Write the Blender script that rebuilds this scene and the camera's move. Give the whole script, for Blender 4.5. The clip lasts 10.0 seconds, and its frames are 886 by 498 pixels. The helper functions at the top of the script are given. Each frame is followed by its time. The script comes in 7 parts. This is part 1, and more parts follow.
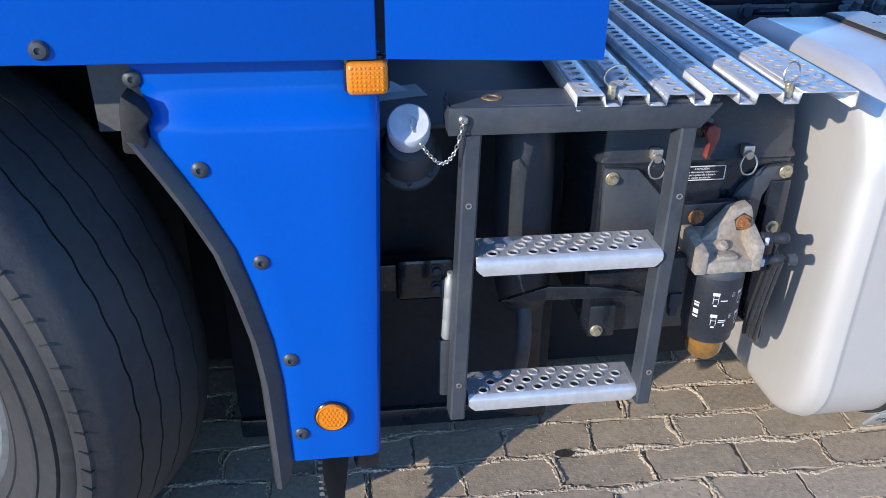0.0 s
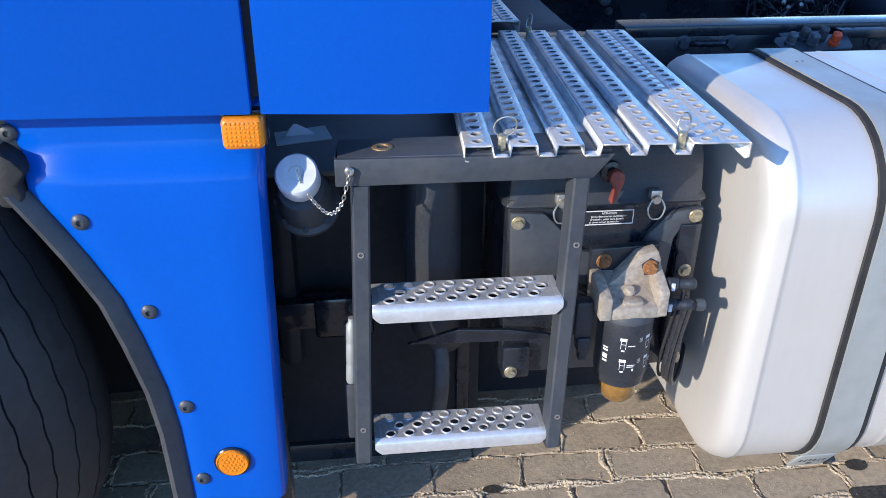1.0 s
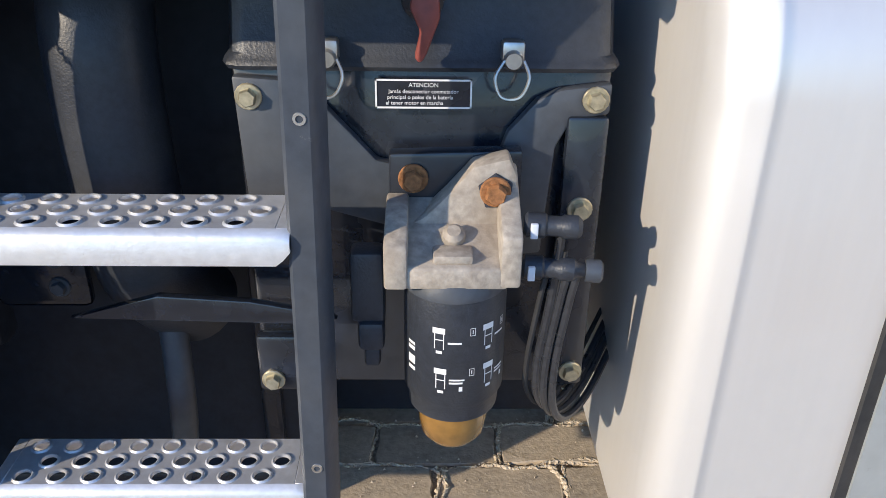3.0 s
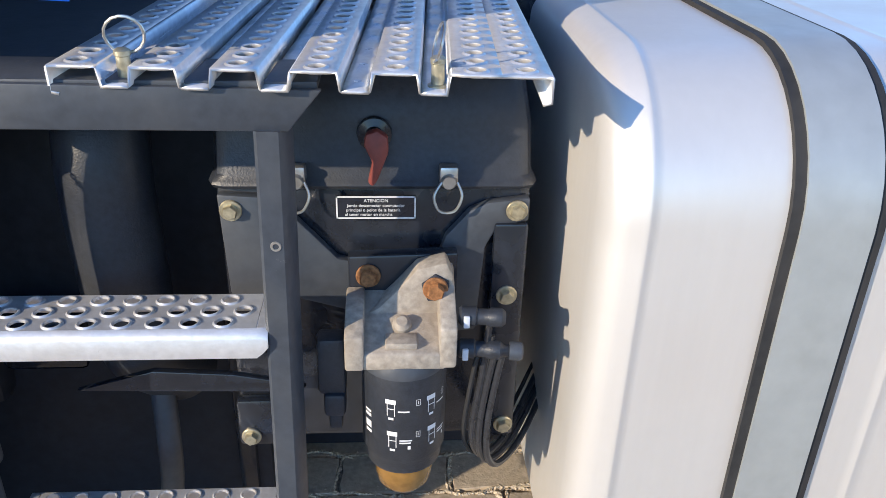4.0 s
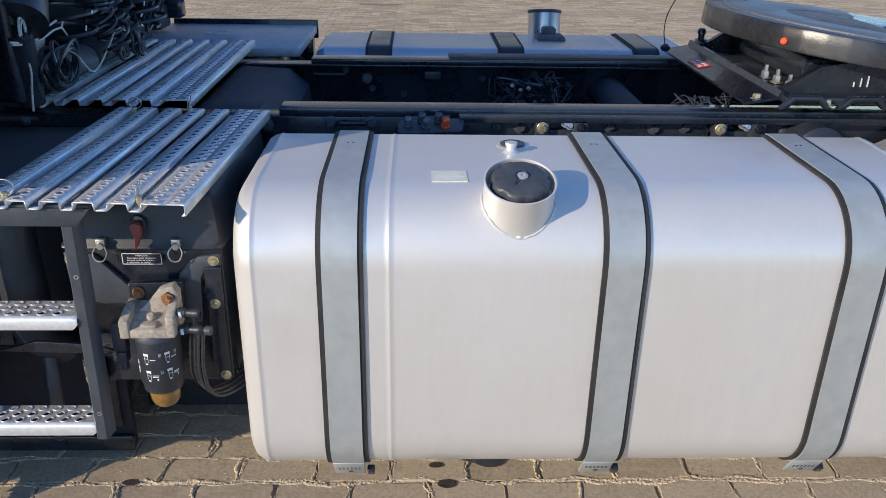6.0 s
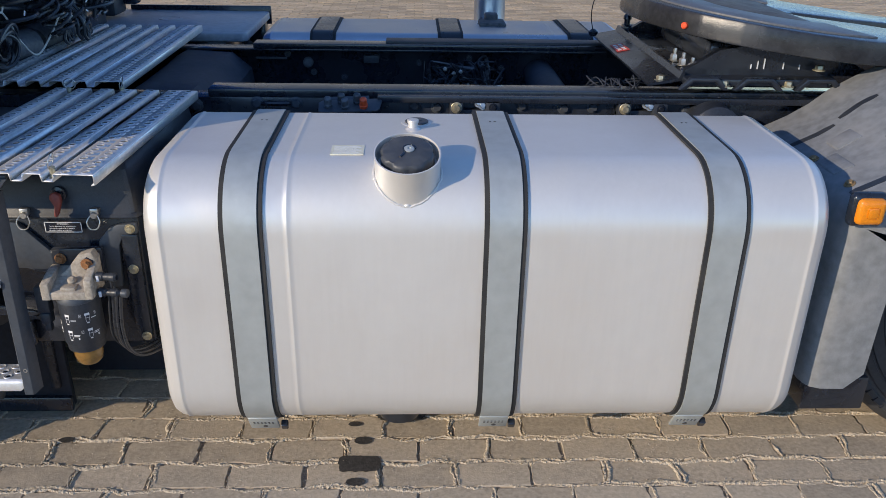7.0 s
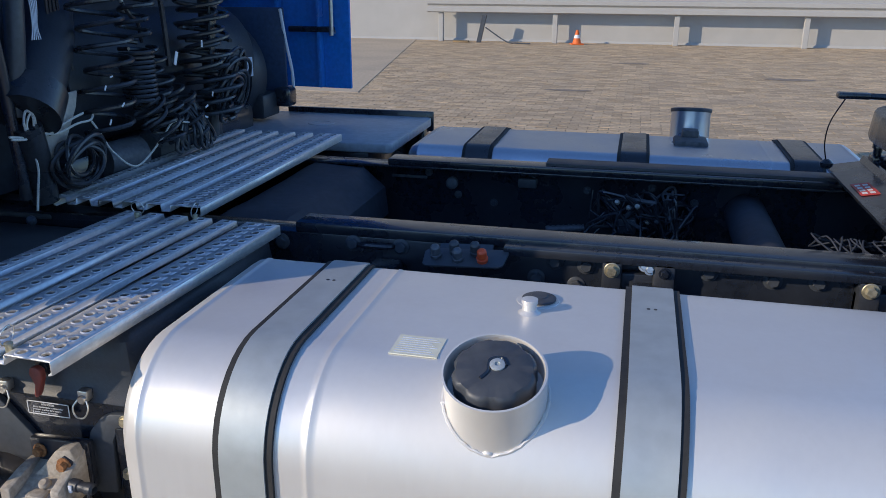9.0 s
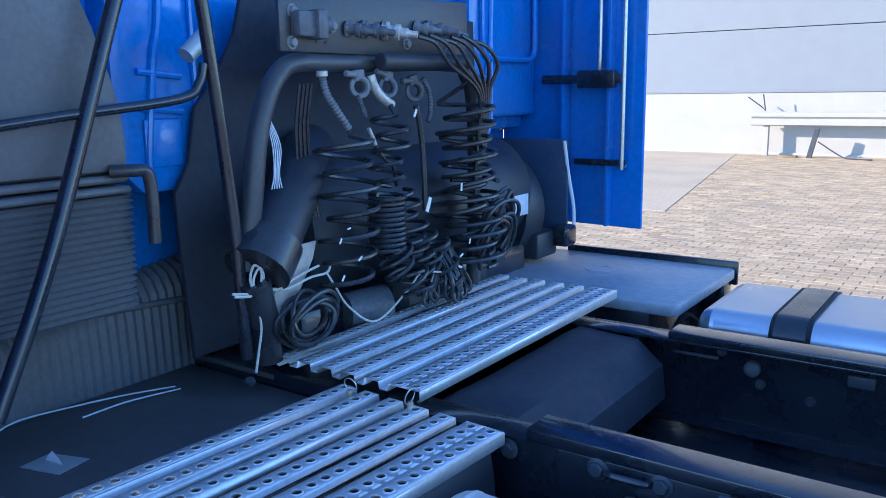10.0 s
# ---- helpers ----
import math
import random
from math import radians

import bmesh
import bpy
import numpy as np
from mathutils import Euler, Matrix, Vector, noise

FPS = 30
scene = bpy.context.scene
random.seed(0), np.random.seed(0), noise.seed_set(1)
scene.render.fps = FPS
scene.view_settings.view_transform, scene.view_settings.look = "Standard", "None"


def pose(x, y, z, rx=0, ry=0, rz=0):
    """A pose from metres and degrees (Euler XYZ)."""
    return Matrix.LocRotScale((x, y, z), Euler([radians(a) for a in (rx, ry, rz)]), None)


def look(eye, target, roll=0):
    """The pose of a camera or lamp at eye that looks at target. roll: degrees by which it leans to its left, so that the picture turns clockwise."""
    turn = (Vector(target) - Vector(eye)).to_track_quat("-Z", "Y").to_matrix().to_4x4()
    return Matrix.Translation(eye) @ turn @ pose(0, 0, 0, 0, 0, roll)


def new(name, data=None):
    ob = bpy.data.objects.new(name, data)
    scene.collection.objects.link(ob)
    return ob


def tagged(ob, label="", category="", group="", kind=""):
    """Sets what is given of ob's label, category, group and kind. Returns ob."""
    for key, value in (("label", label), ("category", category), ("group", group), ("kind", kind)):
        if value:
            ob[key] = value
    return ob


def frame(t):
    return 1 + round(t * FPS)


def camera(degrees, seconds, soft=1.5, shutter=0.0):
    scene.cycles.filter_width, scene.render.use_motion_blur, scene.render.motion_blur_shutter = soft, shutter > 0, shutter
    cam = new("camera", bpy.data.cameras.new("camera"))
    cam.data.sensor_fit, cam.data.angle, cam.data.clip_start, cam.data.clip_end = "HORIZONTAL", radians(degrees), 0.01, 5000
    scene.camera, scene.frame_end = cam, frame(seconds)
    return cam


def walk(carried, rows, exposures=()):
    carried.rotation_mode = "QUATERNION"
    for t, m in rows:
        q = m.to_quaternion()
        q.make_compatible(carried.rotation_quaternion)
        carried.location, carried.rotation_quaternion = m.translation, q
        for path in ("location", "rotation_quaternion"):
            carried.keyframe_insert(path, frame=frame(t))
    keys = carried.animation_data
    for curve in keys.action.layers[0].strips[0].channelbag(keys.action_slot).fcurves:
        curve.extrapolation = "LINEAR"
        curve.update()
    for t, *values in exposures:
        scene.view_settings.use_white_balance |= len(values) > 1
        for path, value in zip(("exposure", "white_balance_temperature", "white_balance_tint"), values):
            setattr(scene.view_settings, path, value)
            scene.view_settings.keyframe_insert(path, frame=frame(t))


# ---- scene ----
cam = camera(57.8, 10.0, soft=0.5)
PATH = [
    (0, (-0.027, -0.006, 1.236), (0.19, 1.749, 0.302), 0.3),
    (0.5, (0.035, -0.042, 1.278), (0.243, 1.664, 0.255), 0.3),
    (1, (0.149, 0.013, 1.296), (0.349, 1.773, 0.367), 0.3),
    (1.5, (0.27, 0.114, 1.285), (0.43, 1.88, 0.36), 0.5),
    (2, (0.386, 0.177, 1.2), (0.5, 1.957, 0.297), 0.7),
    (2.5, (0.529, 0.397, 0.993), (0.609, 2.185, 0.101), 1.1),
    (2.7, (0.553, 0.509, 0.911), (0.598, 2.296, 0.014), 1.0),
    (3.8, (0.585, 0.512, 0.961), (0.63, 2.282, 0.03), 0.7),
    (4, (0.582, 0.411, 1.066), (0.718, 2.189, 0.16), 1.7),
    (4.5, (0.774, 0.169, 1.262), (0.838, 1.95, 0.354), 1.3),
    (5, (0.875, -0.023, 1.332), (0.934, 1.839, 0.604), 1.2),
    (5.5, (0.99, -0.252, 1.404), (1.05, 1.63, 0.729), 1.2),
    (6, (1.172, -0.407, 1.46), (1.237, 1.417, 0.643), 1.0),
    (6.2, (1.248, -0.456, 1.482), (1.318, 1.359, 0.646), 1.1),
    (7.3, (1.407, -0.572, 1.475), (1.484, 1.24, 0.632), 1.1),
    (7.5, (1.41, -0.54, 1.458), (1.491, 1.275, 0.621), 1.2),
    (8, (1.437, -0.34, 1.421), (1.522, 1.476, 0.588), 1.2),
    (8.5, (1.47, -0.117, 1.432), (1.39, 1.734, 0.679), 1.2),
    (9, (1.548, 0.14, 1.446), (1.11, 1.982, 0.802), 0.2),
    (9.5, (1.549, 0.369, 1.461), (0.749, 2.126, 0.939), -0.4),
    (10, (1.474, 0.616, 1.509), (0.333, 2.212, 1.121), -0.9),
]
EXPOSURES = [(0.0, 0.87, 6400, 10), (1.5, 1.1, 6650, 10), (2.5, 0.95, 6950, 10), (4.0, 1.04, 7300, 10), (5.0, 0.89, 7350, 10), (5.5, 0.92, 7350, 10), (6.0, 0.73, 7450, 10), (7.5, 0.50, 7350, 10), (8.5, 0.34, 7300, 10), (9.0, 0.5, 7100, 10), (9.5, 1.05, 7000, 10), (10.0, 1.80, 6450, 10)]
walk(cam, [(t, look(eye, target, roll)) for t, eye, target, roll in PATH], EXPOSURES)

# ---- world and sun ----
SUN_WAY = Vector((0.770, 0.539, -0.342))
world = bpy.data.worlds.new("daylight")
scene.world = world
world.use_nodes = True
wn = world.node_tree
sky = wn.nodes.new("ShaderNodeTexSky")
sky.sky_type = "NISHITA"
sky.sun_disc = False
sky.dust_density, sky.ozone_density, sky.air_density = 0.1, 5.0, 1.0
sky.sun_elevation = radians(20)
sky.sun_rotation = math.atan2(-SUN_WAY.x, -SUN_WAY.y)
tint = wn.nodes.new("ShaderNodeMix")
tint.data_type, tint.blend_type = "RGBA", "MULTIPLY"
tint.inputs["Factor"].default_value = 1
tint.inputs["B"].default_value = (0.80, 0.95, 1.14, 1)
wn.links.new(sky.outputs[0], tint.inputs["A"])
wn.links.new(tint.outputs["Result"], wn.nodes["Background"].inputs[0])
wn.nodes["Background"].inputs[1].default_value = 0.15
sun_data = bpy.data.lights.new("sun", "SUN")
sun_data.energy, sun_data.angle, sun_data.color = 2.5, radians(0.55), (1.0, 0.895, 0.76)
sun = new("sun", sun_data)
sun.matrix_world = look((0, 0, 0), SUN_WAY) @ pose(0, 0, 0)
sun.location = (-6, -4, 5)


# ---- materials ----
def material(name, base, rough=0.5, metal=0.0, vary=0.12, scale=30.0, bump=0.0, bump_scale=120.0, coat=0.0, stain=None, stain_scale=4.0, stain_amount=0.5, rough_vary=0.08, island=0.0, per_object=0.0, stretch=None, spec=0.5, scuff=None):
    """A surface with fine grain, broad blotches and a slight relief; stain: the colour of dirt that lies on it in patches."""
    m = bpy.data.materials.new(name)
    m.use_nodes = True
    nt = m.node_tree
    bs = nt.nodes["Principled BSDF"]
    co = nt.nodes.new("ShaderNodeNewGeometry")
    fine = nt.nodes.new("ShaderNodeTexNoise")
    fine.inputs["Scale"].default_value, fine.inputs["Detail"].default_value = scale, 6
    broad = nt.nodes.new("ShaderNodeTexNoise")
    broad.inputs["Scale"].default_value, broad.inputs["Detail"].default_value = stain_scale, 5
    if stretch:
        mp = nt.nodes.new("ShaderNodeMapping")
        mp.inputs["Scale"].default_value = stretch
        nt.links.new(co.outputs["Position"], mp.inputs["Vector"])
        nt.links.new(mp.outputs[0], fine.inputs["Vector"])
    for n in ((broad,) if stretch else (fine, broad)):
        nt.links.new(co.outputs["Position"], n.inputs["Vector"])
    ramp = nt.nodes.new("ShaderNodeMapRange")
    ramp.inputs[1].default_value, ramp.inputs[2].default_value = 0.3, 0.7
    ramp.inputs[3].default_value, ramp.inputs[4].default_value = 1 - vary, 1 + vary
    nt.links.new(fine.outputs["Fac"], ramp.inputs[0])
    mul = nt.nodes.new("ShaderNodeMix")
    mul.data_type, mul.blend_type = "RGBA", "MULTIPLY"
    mul.inputs["Factor"].default_value = 1
    mul.inputs["A"].default_value = (*base, 1)
    nt.links.new(ramp.outputs[0], mul.inputs["B"])
    out = mul.outputs["Result"]
    if island or per_object:
        src = co.outputs["Random Per Island"]
        if per_object:
            src = nt.nodes.new("ShaderNodeObjectInfo").outputs["Random"]
        r2 = nt.nodes.new("ShaderNodeMapRange")
        a = island or per_object
        r2.inputs[3].default_value, r2.inputs[4].default_value = 1 - a, 1 + a
        nt.links.new(src, r2.inputs[0])
        m2 = nt.nodes.new("ShaderNodeMix")
        m2.data_type, m2.blend_type = "RGBA", "MULTIPLY"
        m2.inputs["Factor"].default_value = 1
        nt.links.new(out, m2.inputs["A"])
        nt.links.new(r2.outputs[0], m2.inputs["B"])
        out = m2.outputs["Result"]
    if stain:
        sr = nt.nodes.new("ShaderNodeMapRange")
        sr.inputs[1].default_value, sr.inputs[2].default_value = 0.45, 0.72
        sr.inputs[4].default_value = stain_amount
        nt.links.new(broad.outputs["Fac"], sr.inputs[0])
        mx = nt.nodes.new("ShaderNodeMix")
        mx.data_type = "RGBA"
        nt.links.new(sr.outputs[0], mx.inputs["Factor"])
        nt.links.new(out, mx.inputs["A"])
        mx.inputs["B"].default_value = (*stain, 1)
        out = mx.outputs["Result"]
    if scuff:
        sn = nt.nodes.new("ShaderNodeTexNoise")
        sn.inputs["Scale"].default_value, sn.inputs["Detail"].default_value, sn.inputs["Roughness"].default_value = 55, 9, 0.72
        nt.links.new(co.outputs["Position"], sn.inputs["Vector"])
        s2 = nt.nodes.new("ShaderNodeMapRange")
        s2.inputs[1].default_value, s2.inputs[2].default_value, s2.inputs[4].default_value = 0.67, 0.76, 0.55
        nt.links.new(sn.outputs["Fac"], s2.inputs[0])
        ms = nt.nodes.new("ShaderNodeMix")
        ms.data_type = "RGBA"
        nt.links.new(s2.outputs[0], ms.inputs["Factor"])
        nt.links.new(out, ms.inputs["A"])
        ms.inputs["B"].default_value = (*scuff, 1)
        out = ms.outputs["Result"]
    nt.links.new(out, bs.inputs["Base Color"])
    rr = nt.nodes.new("ShaderNodeMapRange")
    rr.inputs[1].default_value, rr.inputs[2].default_value = 0.3, 0.7
    rr.inputs[3].default_value, rr.inputs[4].default_value = max(rough - rough_vary, 0.02), min(rough + rough_vary, 1)
    nt.links.new(broad.outputs["Fac"], rr.inputs[0])
    nt.links.new(rr.outputs[0], bs.inputs["Roughness"])
    bs.inputs["Metallic"].default_value = metal
    bs.inputs["Specular IOR Level"].default_value = spec
    bs.inputs["Coat Weight"].default_value = coat
    if bump:
        bn = nt.nodes.new("ShaderNodeTexNoise")
        bn.inputs["Scale"].default_value, bn.inputs["Detail"].default_value = bump_scale, 4
        nt.links.new(co.outputs["Position"], bn.inputs["Vector"])
        bp = nt.nodes.new("ShaderNodeBump")
        bp.inputs["Strength"].default_value, bp.inputs["Distance"].default_value = 1.0, bump
        nt.links.new(bn.outputs["Fac"], bp.inputs["Height"])
        nt.links.new(bp.outputs[0], bs.inputs["Normal"])
    return m


BLUE = material("blue_paint", (0.0, 0.098, 0.53), 0.22, 0, 0.04, 200, 0.0, 9, 0.1, rough_vary=0.04, spec=0.2)
# dusty wing blue, with the shade behind the cab mixed into its colour
WING = material("dusty_shaded_blue_plastic", (0.022, 0.050, 0.105), 0.45, 0, 0.2, 60, 0.0003, 120, 0, stain=(0.06, 0.08, 0.12), stain_scale=6, stain_amount=0.5)
BLUE_IN = material("blue_paint_dusty", (0.003, 0.21, 0.64), 0.20, 0, 0.12, 60, 0.0006, 40, 0.1, stain=(0.10, 0.16, 0.30), stain_amount=0.3)
BLACK = material("black_frame_paint", (0.014, 0.018, 0.027), 0.27, 0, 0.25, 60, 0.0003, 60, 0.35, stain=(0.032, 0.036, 0.043), stain_scale=7, stain_amount=0.55, rough_vary=0.12, spec=0.5, scuff=(0.16, 0.155, 0.15))
PLASTIC = material("black_plastic", (0.026, 0.031, 0.041), 0.45, 0, 0.2, 150, 0.0004, 400, 0, stain=(0.055, 0.057, 0.060), stain_scale=9, stain_amount=0.5, scuff=(0.15, 0.145, 0.14))
ANTHRACITE = material("anthracite_paint", (0.052, 0.062, 0.077), 0.45, 0, 0.15, 80, 0.0003, 120, 0, stain=(0.095, 0.095, 0.095), stain_scale=11, stain_amount=0.45, scuff=(0.28, 0.26, 0.24))
GREY_EDGE = material("frayed_grey_rubber", (0.16, 0.16, 0.165), 0.85, 0, 0.4, 300, 0.001, 300)
RUBBER = material("rubber", (0.022, 0.022, 0.023), 0.75, 0, 0.2, 90, 0.0005, 200, 0, stain=(0.06, 0.056, 0.052), stain_scale=8, stain_amount=0.5)
TYRE = material("tyre_rubber", (0.036, 0.037, 0.041), 0.55, 0, 0.2, 60, 0.0006, 150, 0, stain=(0.055, 0.055, 0.057), stain_scale=7, stain_amount=0.6)
ALU = material("brushed_aluminium", (0.77, 0.745, 0.71), 0.44, 0.46, 0.014, 14, 0, 60, 0, stain=(0.60, 0.58, 0.55), stain_scale=5, stain_amount=0.35, rough_vary=0.14, stretch=(6, 6, 0.5))
# far-side copy of ALU; blue sky sheen and shade are put into its colour
ALU_FAR = material("blue_shaded_aluminium", (0.58, 0.61, 0.66), 0.33, 0.85, 0.03, 14, 0, 60, 0, stain=(0.42, 0.47, 0.56), stain_scale=4, stain_amount=0.4, rough_vary=0.08, stretch=(6, 6, 0.5))
ALU_STEP = material("step_aluminium", (0.80, 0.80, 0.80), 0.42, 0.62, 0.08, 90, 0.0003, 180, 0, stain=(0.5, 0.47, 0.43), stain_scale=16, stain_amount=0.5, scuff=(0.42, 0.38, 0.33))
GALV = material("galvanised_strap", (0.47, 0.50, 0.495), 0.5, 0.45, 0.08, 25, 0.0002, 70, 0, stain=(0.42, 0.44, 0.43), stain_scale=9, stain_amount=0.4, scuff=(0.36, 0.35, 0.33))
CAST = material("dusty_cast_aluminium", (0.41, 0.36, 0.30), 0.75, 0.15, 0.25, 120, 0.0008, 160, 0, stain=(0.30, 0.245, 0.19), stain_scale=22, stain_amount=0.6)
STEEL = material("zinc_steel", (0.62, 0.60, 0.56), 0.35, 0.9, 0.15, 90)
AGED = material("aged_brown_bolt", (0.30, 0.20, 0.10), 0.55, 0.4, 0.3, 200)
YELLOW_ZINC = material("yellow_zinc_bolt", (0.52, 0.46, 0.32), 0.4, 0.7, 0.25, 150)
RUST = material("rusty_bolt", (0.30, 0.13, 0.05), 0.8, 0.1, 0.4, 200, 0.001, 300)
AMBER = material("amber_lens", (0.82, 0.25, 0.01), 0.2, 0, 0.08, 300, 0.001, 260, 0.5)
BOWL = material("amber_bowl", (0.26, 0.135, 0.035), 0.2, 0, 0.25, 60, 0, 100, 0.5)
WHITE = material("white_print", (0.8, 0.8, 0.8), 0.5, 0, 0.03, 90)
CREAM = material("cream_sticker", (0.75, 0.73, 0.58), 0.6, 0, 0.05, 60)
RED = material("red_plastic", (0.23, 0.05, 0.04), 0.5, 0, 0.2, 80)
STICKER_RED = material("red_sticker", (0.62, 0.06, 0.05), 0.5, 0, 0.15, 80)
BRIGHT_RED = material("bright_red_cap", (0.88, 0.10, 0.03), 0.45, 0, 0.1, 80)
CAPGREY = material("pale_grey_plastic", (0.62, 0.66, 0.72), 0.5, 0, 0.1, 60)
TANKCAP = material("weathered_black_plastic", (0.075, 0.075, 0.078), 0.65, 0, 0.35, 70, 0.0006, 160, 0, stain=(0.17, 0.168, 0.165), stain_scale=20, stain_amount=0.6)
FENDER = material("weathered_grey_plastic", (0.185, 0.195, 0.205), 0.62, 0, 0.2, 40, 0.0006, 160, 0, stain=(0.26, 0.26, 0.26), stain_scale=7, stain_amount=0.6)
DECK = material("grey_deck_paint", (0.36, 0.385, 0.42), 0.4, 0, 0.15, 40, 0.0003, 60, 0, stain=(0.38, 0.39, 0.40), stain_scale=6, stain_amount=0.5)
PAVER = material("concrete_paver", (0.45, 0.375, 0.285), 0.92, 0, 0.20, 90, 0.0010, 200, 0, stain=(0.56, 0.455, 0.335), stain_scale=16, stain_amount=0.6, per_object=0.13, scuff=(0.33, 0.265, 0.195), spec=0.12)
PAVER_FAR = material("concrete_paver_far", (0.50, 0.38, 0.255), 0.9, 0, 0.2, 30, 0.002, 60, 0, stain=(0.36, 0.29, 0.22), stain_scale=1.2, stain_amount=0.5, island=0.2, spec=0.12)
RIDGE = material("spilled_joint_sand", (0.60, 0.50, 0.375), 0.95, 0, 0.3, 220, 0.004, 300, 0, stain=(0.36, 0.29, 0.21), stain_scale=9, stain_amount=0.6, spec=0.12)
SAND = material("joint_sand", (0.36, 0.295, 0.225), 0.95, 0, 0.3, 150, 0.004, 220, 0, stain=(0.28, 0.235, 0.185), stain_scale=3, stain_amount=0.6, spec=0.12)
OIL = material("oil_soaked_paver", (0.055, 0.05, 0.045), 0.6, 0, 0.4, 120, 0.002, 150)
WALL = material("white_render", (0.42, 0.405, 0.38), 0.8, 0, 0.04, 3, stain=(0.39, 0.38, 0.36), stain_scale=0.6, stain_amount=0.4)
CLAD = material("grey_cladding", (0.225, 0.25, 0.28), 0.6, 0, 0.03, 3, stain=(0.235, 0.27, 0.31), stain_scale=0.3, stain_amount=0.5)
ORANGE = material("orange_plastic", (0.8, 0.16, 0.03), 0.6, 0, 0.1, 40)
DUSTY = material("dusty_black_plastic", (0.105, 0.113, 0.128), 0.5, 0, 0.25, 90, 0.0004, 200, 0, stain=(0.11, 0.12, 0.135), stain_scale=8, stain_amount=0.6)
DUSTY_RUBBER = material("dusty_black_rubber", (0.030, 0.032, 0.037), 0.30, 0, 0.25, 120, 0.0003, 200, 0, stain=(0.055, 0.058, 0.066), stain_scale=14, stain_amount=0.45, spec=0.6)
CONCRETE = material("poured_concrete", (0.54, 0.44, 0.325), 0.9, 0, 0.1, 20, 0.001, 60, 0, stain=(0.36, 0.31, 0.255), stain_scale=0.6, stain_amount=0.6, spec=0.12)
DIRT = material("old_yard_stain", (0.27, 0.22, 0.17), 0.9, 0, 0.3, 20, 0.002, 60)
MATT = material("matt_black_sheet", (0.026, 0.032, 0.046), 0.7, 0, 0.2, 40, 0.0003, 90)
CAPBLACK = material("satin_black_plastic", (0.055, 0.060, 0.070), 0.45, 0, 0.12, 70, 0.0001, 160, 0, stain=(0.10, 0.105, 0.11), stain_scale=20, stain_amount=0.4)
DEEP = material("deep_black_plastic", (0.016, 0.020, 0.029), 0.5, 0, 0.2, 60, 0.0003, 120, spec=0.3)
TUBE = material("satin_black_tube_paint", (0.050, 0.053, 0.060), 0.38, 0, 0.15, 90, 0.0002, 160, 0, stain=(0.085, 0.087, 0.092), stain_scale=9, stain_amount=0.4)
FITTING = material("dull_zinc_fitting", (0.55, 0.53, 0.48), 0.45, 0.3, 0.2, 140, 0.0003, 200, 0, stain=(0.30, 0.28, 0.25), stain_scale=40, stain_amount=0.6)
SHIELD = material("pale_dusty_foil", (0.52, 0.47, 0.41), 0.7, 0.1, 0.15, 60, 0.0008, 90, 0, stain=(0.40, 0.35, 0.30), stain_scale=18, stain_amount=0.5)
COVER = material("dusty_black_cover", (0.080, 0.079, 0.079), 0.55, 0, 0.12, 50, 0.0003, 120, 0, stain=(0.12, 0.116, 0.112), stain_scale=5, stain_amount=0.6)
GREASE = material("dull_brown_grease", (0.085, 0.078, 0.070), 0.6, 0, 0.3, 50, 0.0008, 90, 0, stain=(0.045, 0.042, 0.040), stain_scale=12, stain_amount=0.6)
DUCT = material("grey_moulded_plastic", (0.125, 0.124, 0.128), 0.5, 0, 0.12, 90, 0.0003, 200, 0, stain=(0.13, 0.14, 0.155), stain_scale=5, stain_amount=0.5)
STRING = material("white_cord", (0.62, 0.60, 0.55), 0.9, 0, 0.15, 200)


# ---- building blocks ----
def solid(bm, smooth=True):
    for f in bm.faces:
        f.smooth = smooth
    return bm


def mesh_of(name, bm, mat):
    bmesh.ops.recalc_face_normals(bm, faces=bm.faces[:])
    me = bpy.data.meshes.new(name)
    bm.to_mesh(me)
    bm.free()
    me.materials.append(mat)
    return me


def part(name, bm, mat, parent, label=""):
    ob = new(name, mesh_of(name, bm, mat))
    ob.parent = parent
    if label:
        ob["label"] = label
    me = ob.data
    if any(p.use_smooth for p in me.polygons):
        me.set_sharp_from_angle(angle=radians(38))
    return ob


def again(ob, m):
    """The same part once more, at another pose, on the same mesh."""
    c = ob.copy()
    scene.collection.objects.link(c)
    c.matrix_basis = m
    return c


def thing(name, place, label, category, group="", kind="", turn=(0, 0, 0)):
    ob = new(name)
    ob.empty_display_size = 0.05
    ob.matrix_basis = pose(*place, *turn)
    return tagged(ob, label, category, group, kind)


def box(bm, lo, hi, bev=0.0, seg=2):
    lo, hi = Vector(lo), Vector(hi)
    m = Matrix.Translation((lo + hi) / 2) @ Matrix.Diagonal((*(hi - lo), 1))
    vs = bmesh.ops.create_cube(bm, size=1, matrix=m)["verts"]
    if bev:
        es = list({e for v in vs for e in v.link_edges})
        bmesh.ops.bevel(bm, geom=es, offset=bev, segments=seg, affect="EDGES", profile=0.5)
    return bm


def frame_of(d):
    d = Vector(d).normalized()
    a = Vector((0, 0, 1)) if abs(d.z) < 0.9 else Vector((1, 0, 0))
    u = a.cross(d).normalized()
    return u, d.cross(u).normalized()


def loft(bm, rings, closed=True, caps=True):
    """Skins a row of rings of points."""
    vs = [[bm.verts.new(p) for p in ring] for ring in rings]
    n = len(vs[0])
    for a, b in zip(vs, vs[1:]):
        for i in range(n if closed else n - 1):
            j = (i + 1) % n
            bm.faces.new((a[i], a[j], b[j], b[i]))
    if caps and closed:
        bm.faces.new(vs[0][::-1])
        bm.faces.new(vs[-1])
    return bm


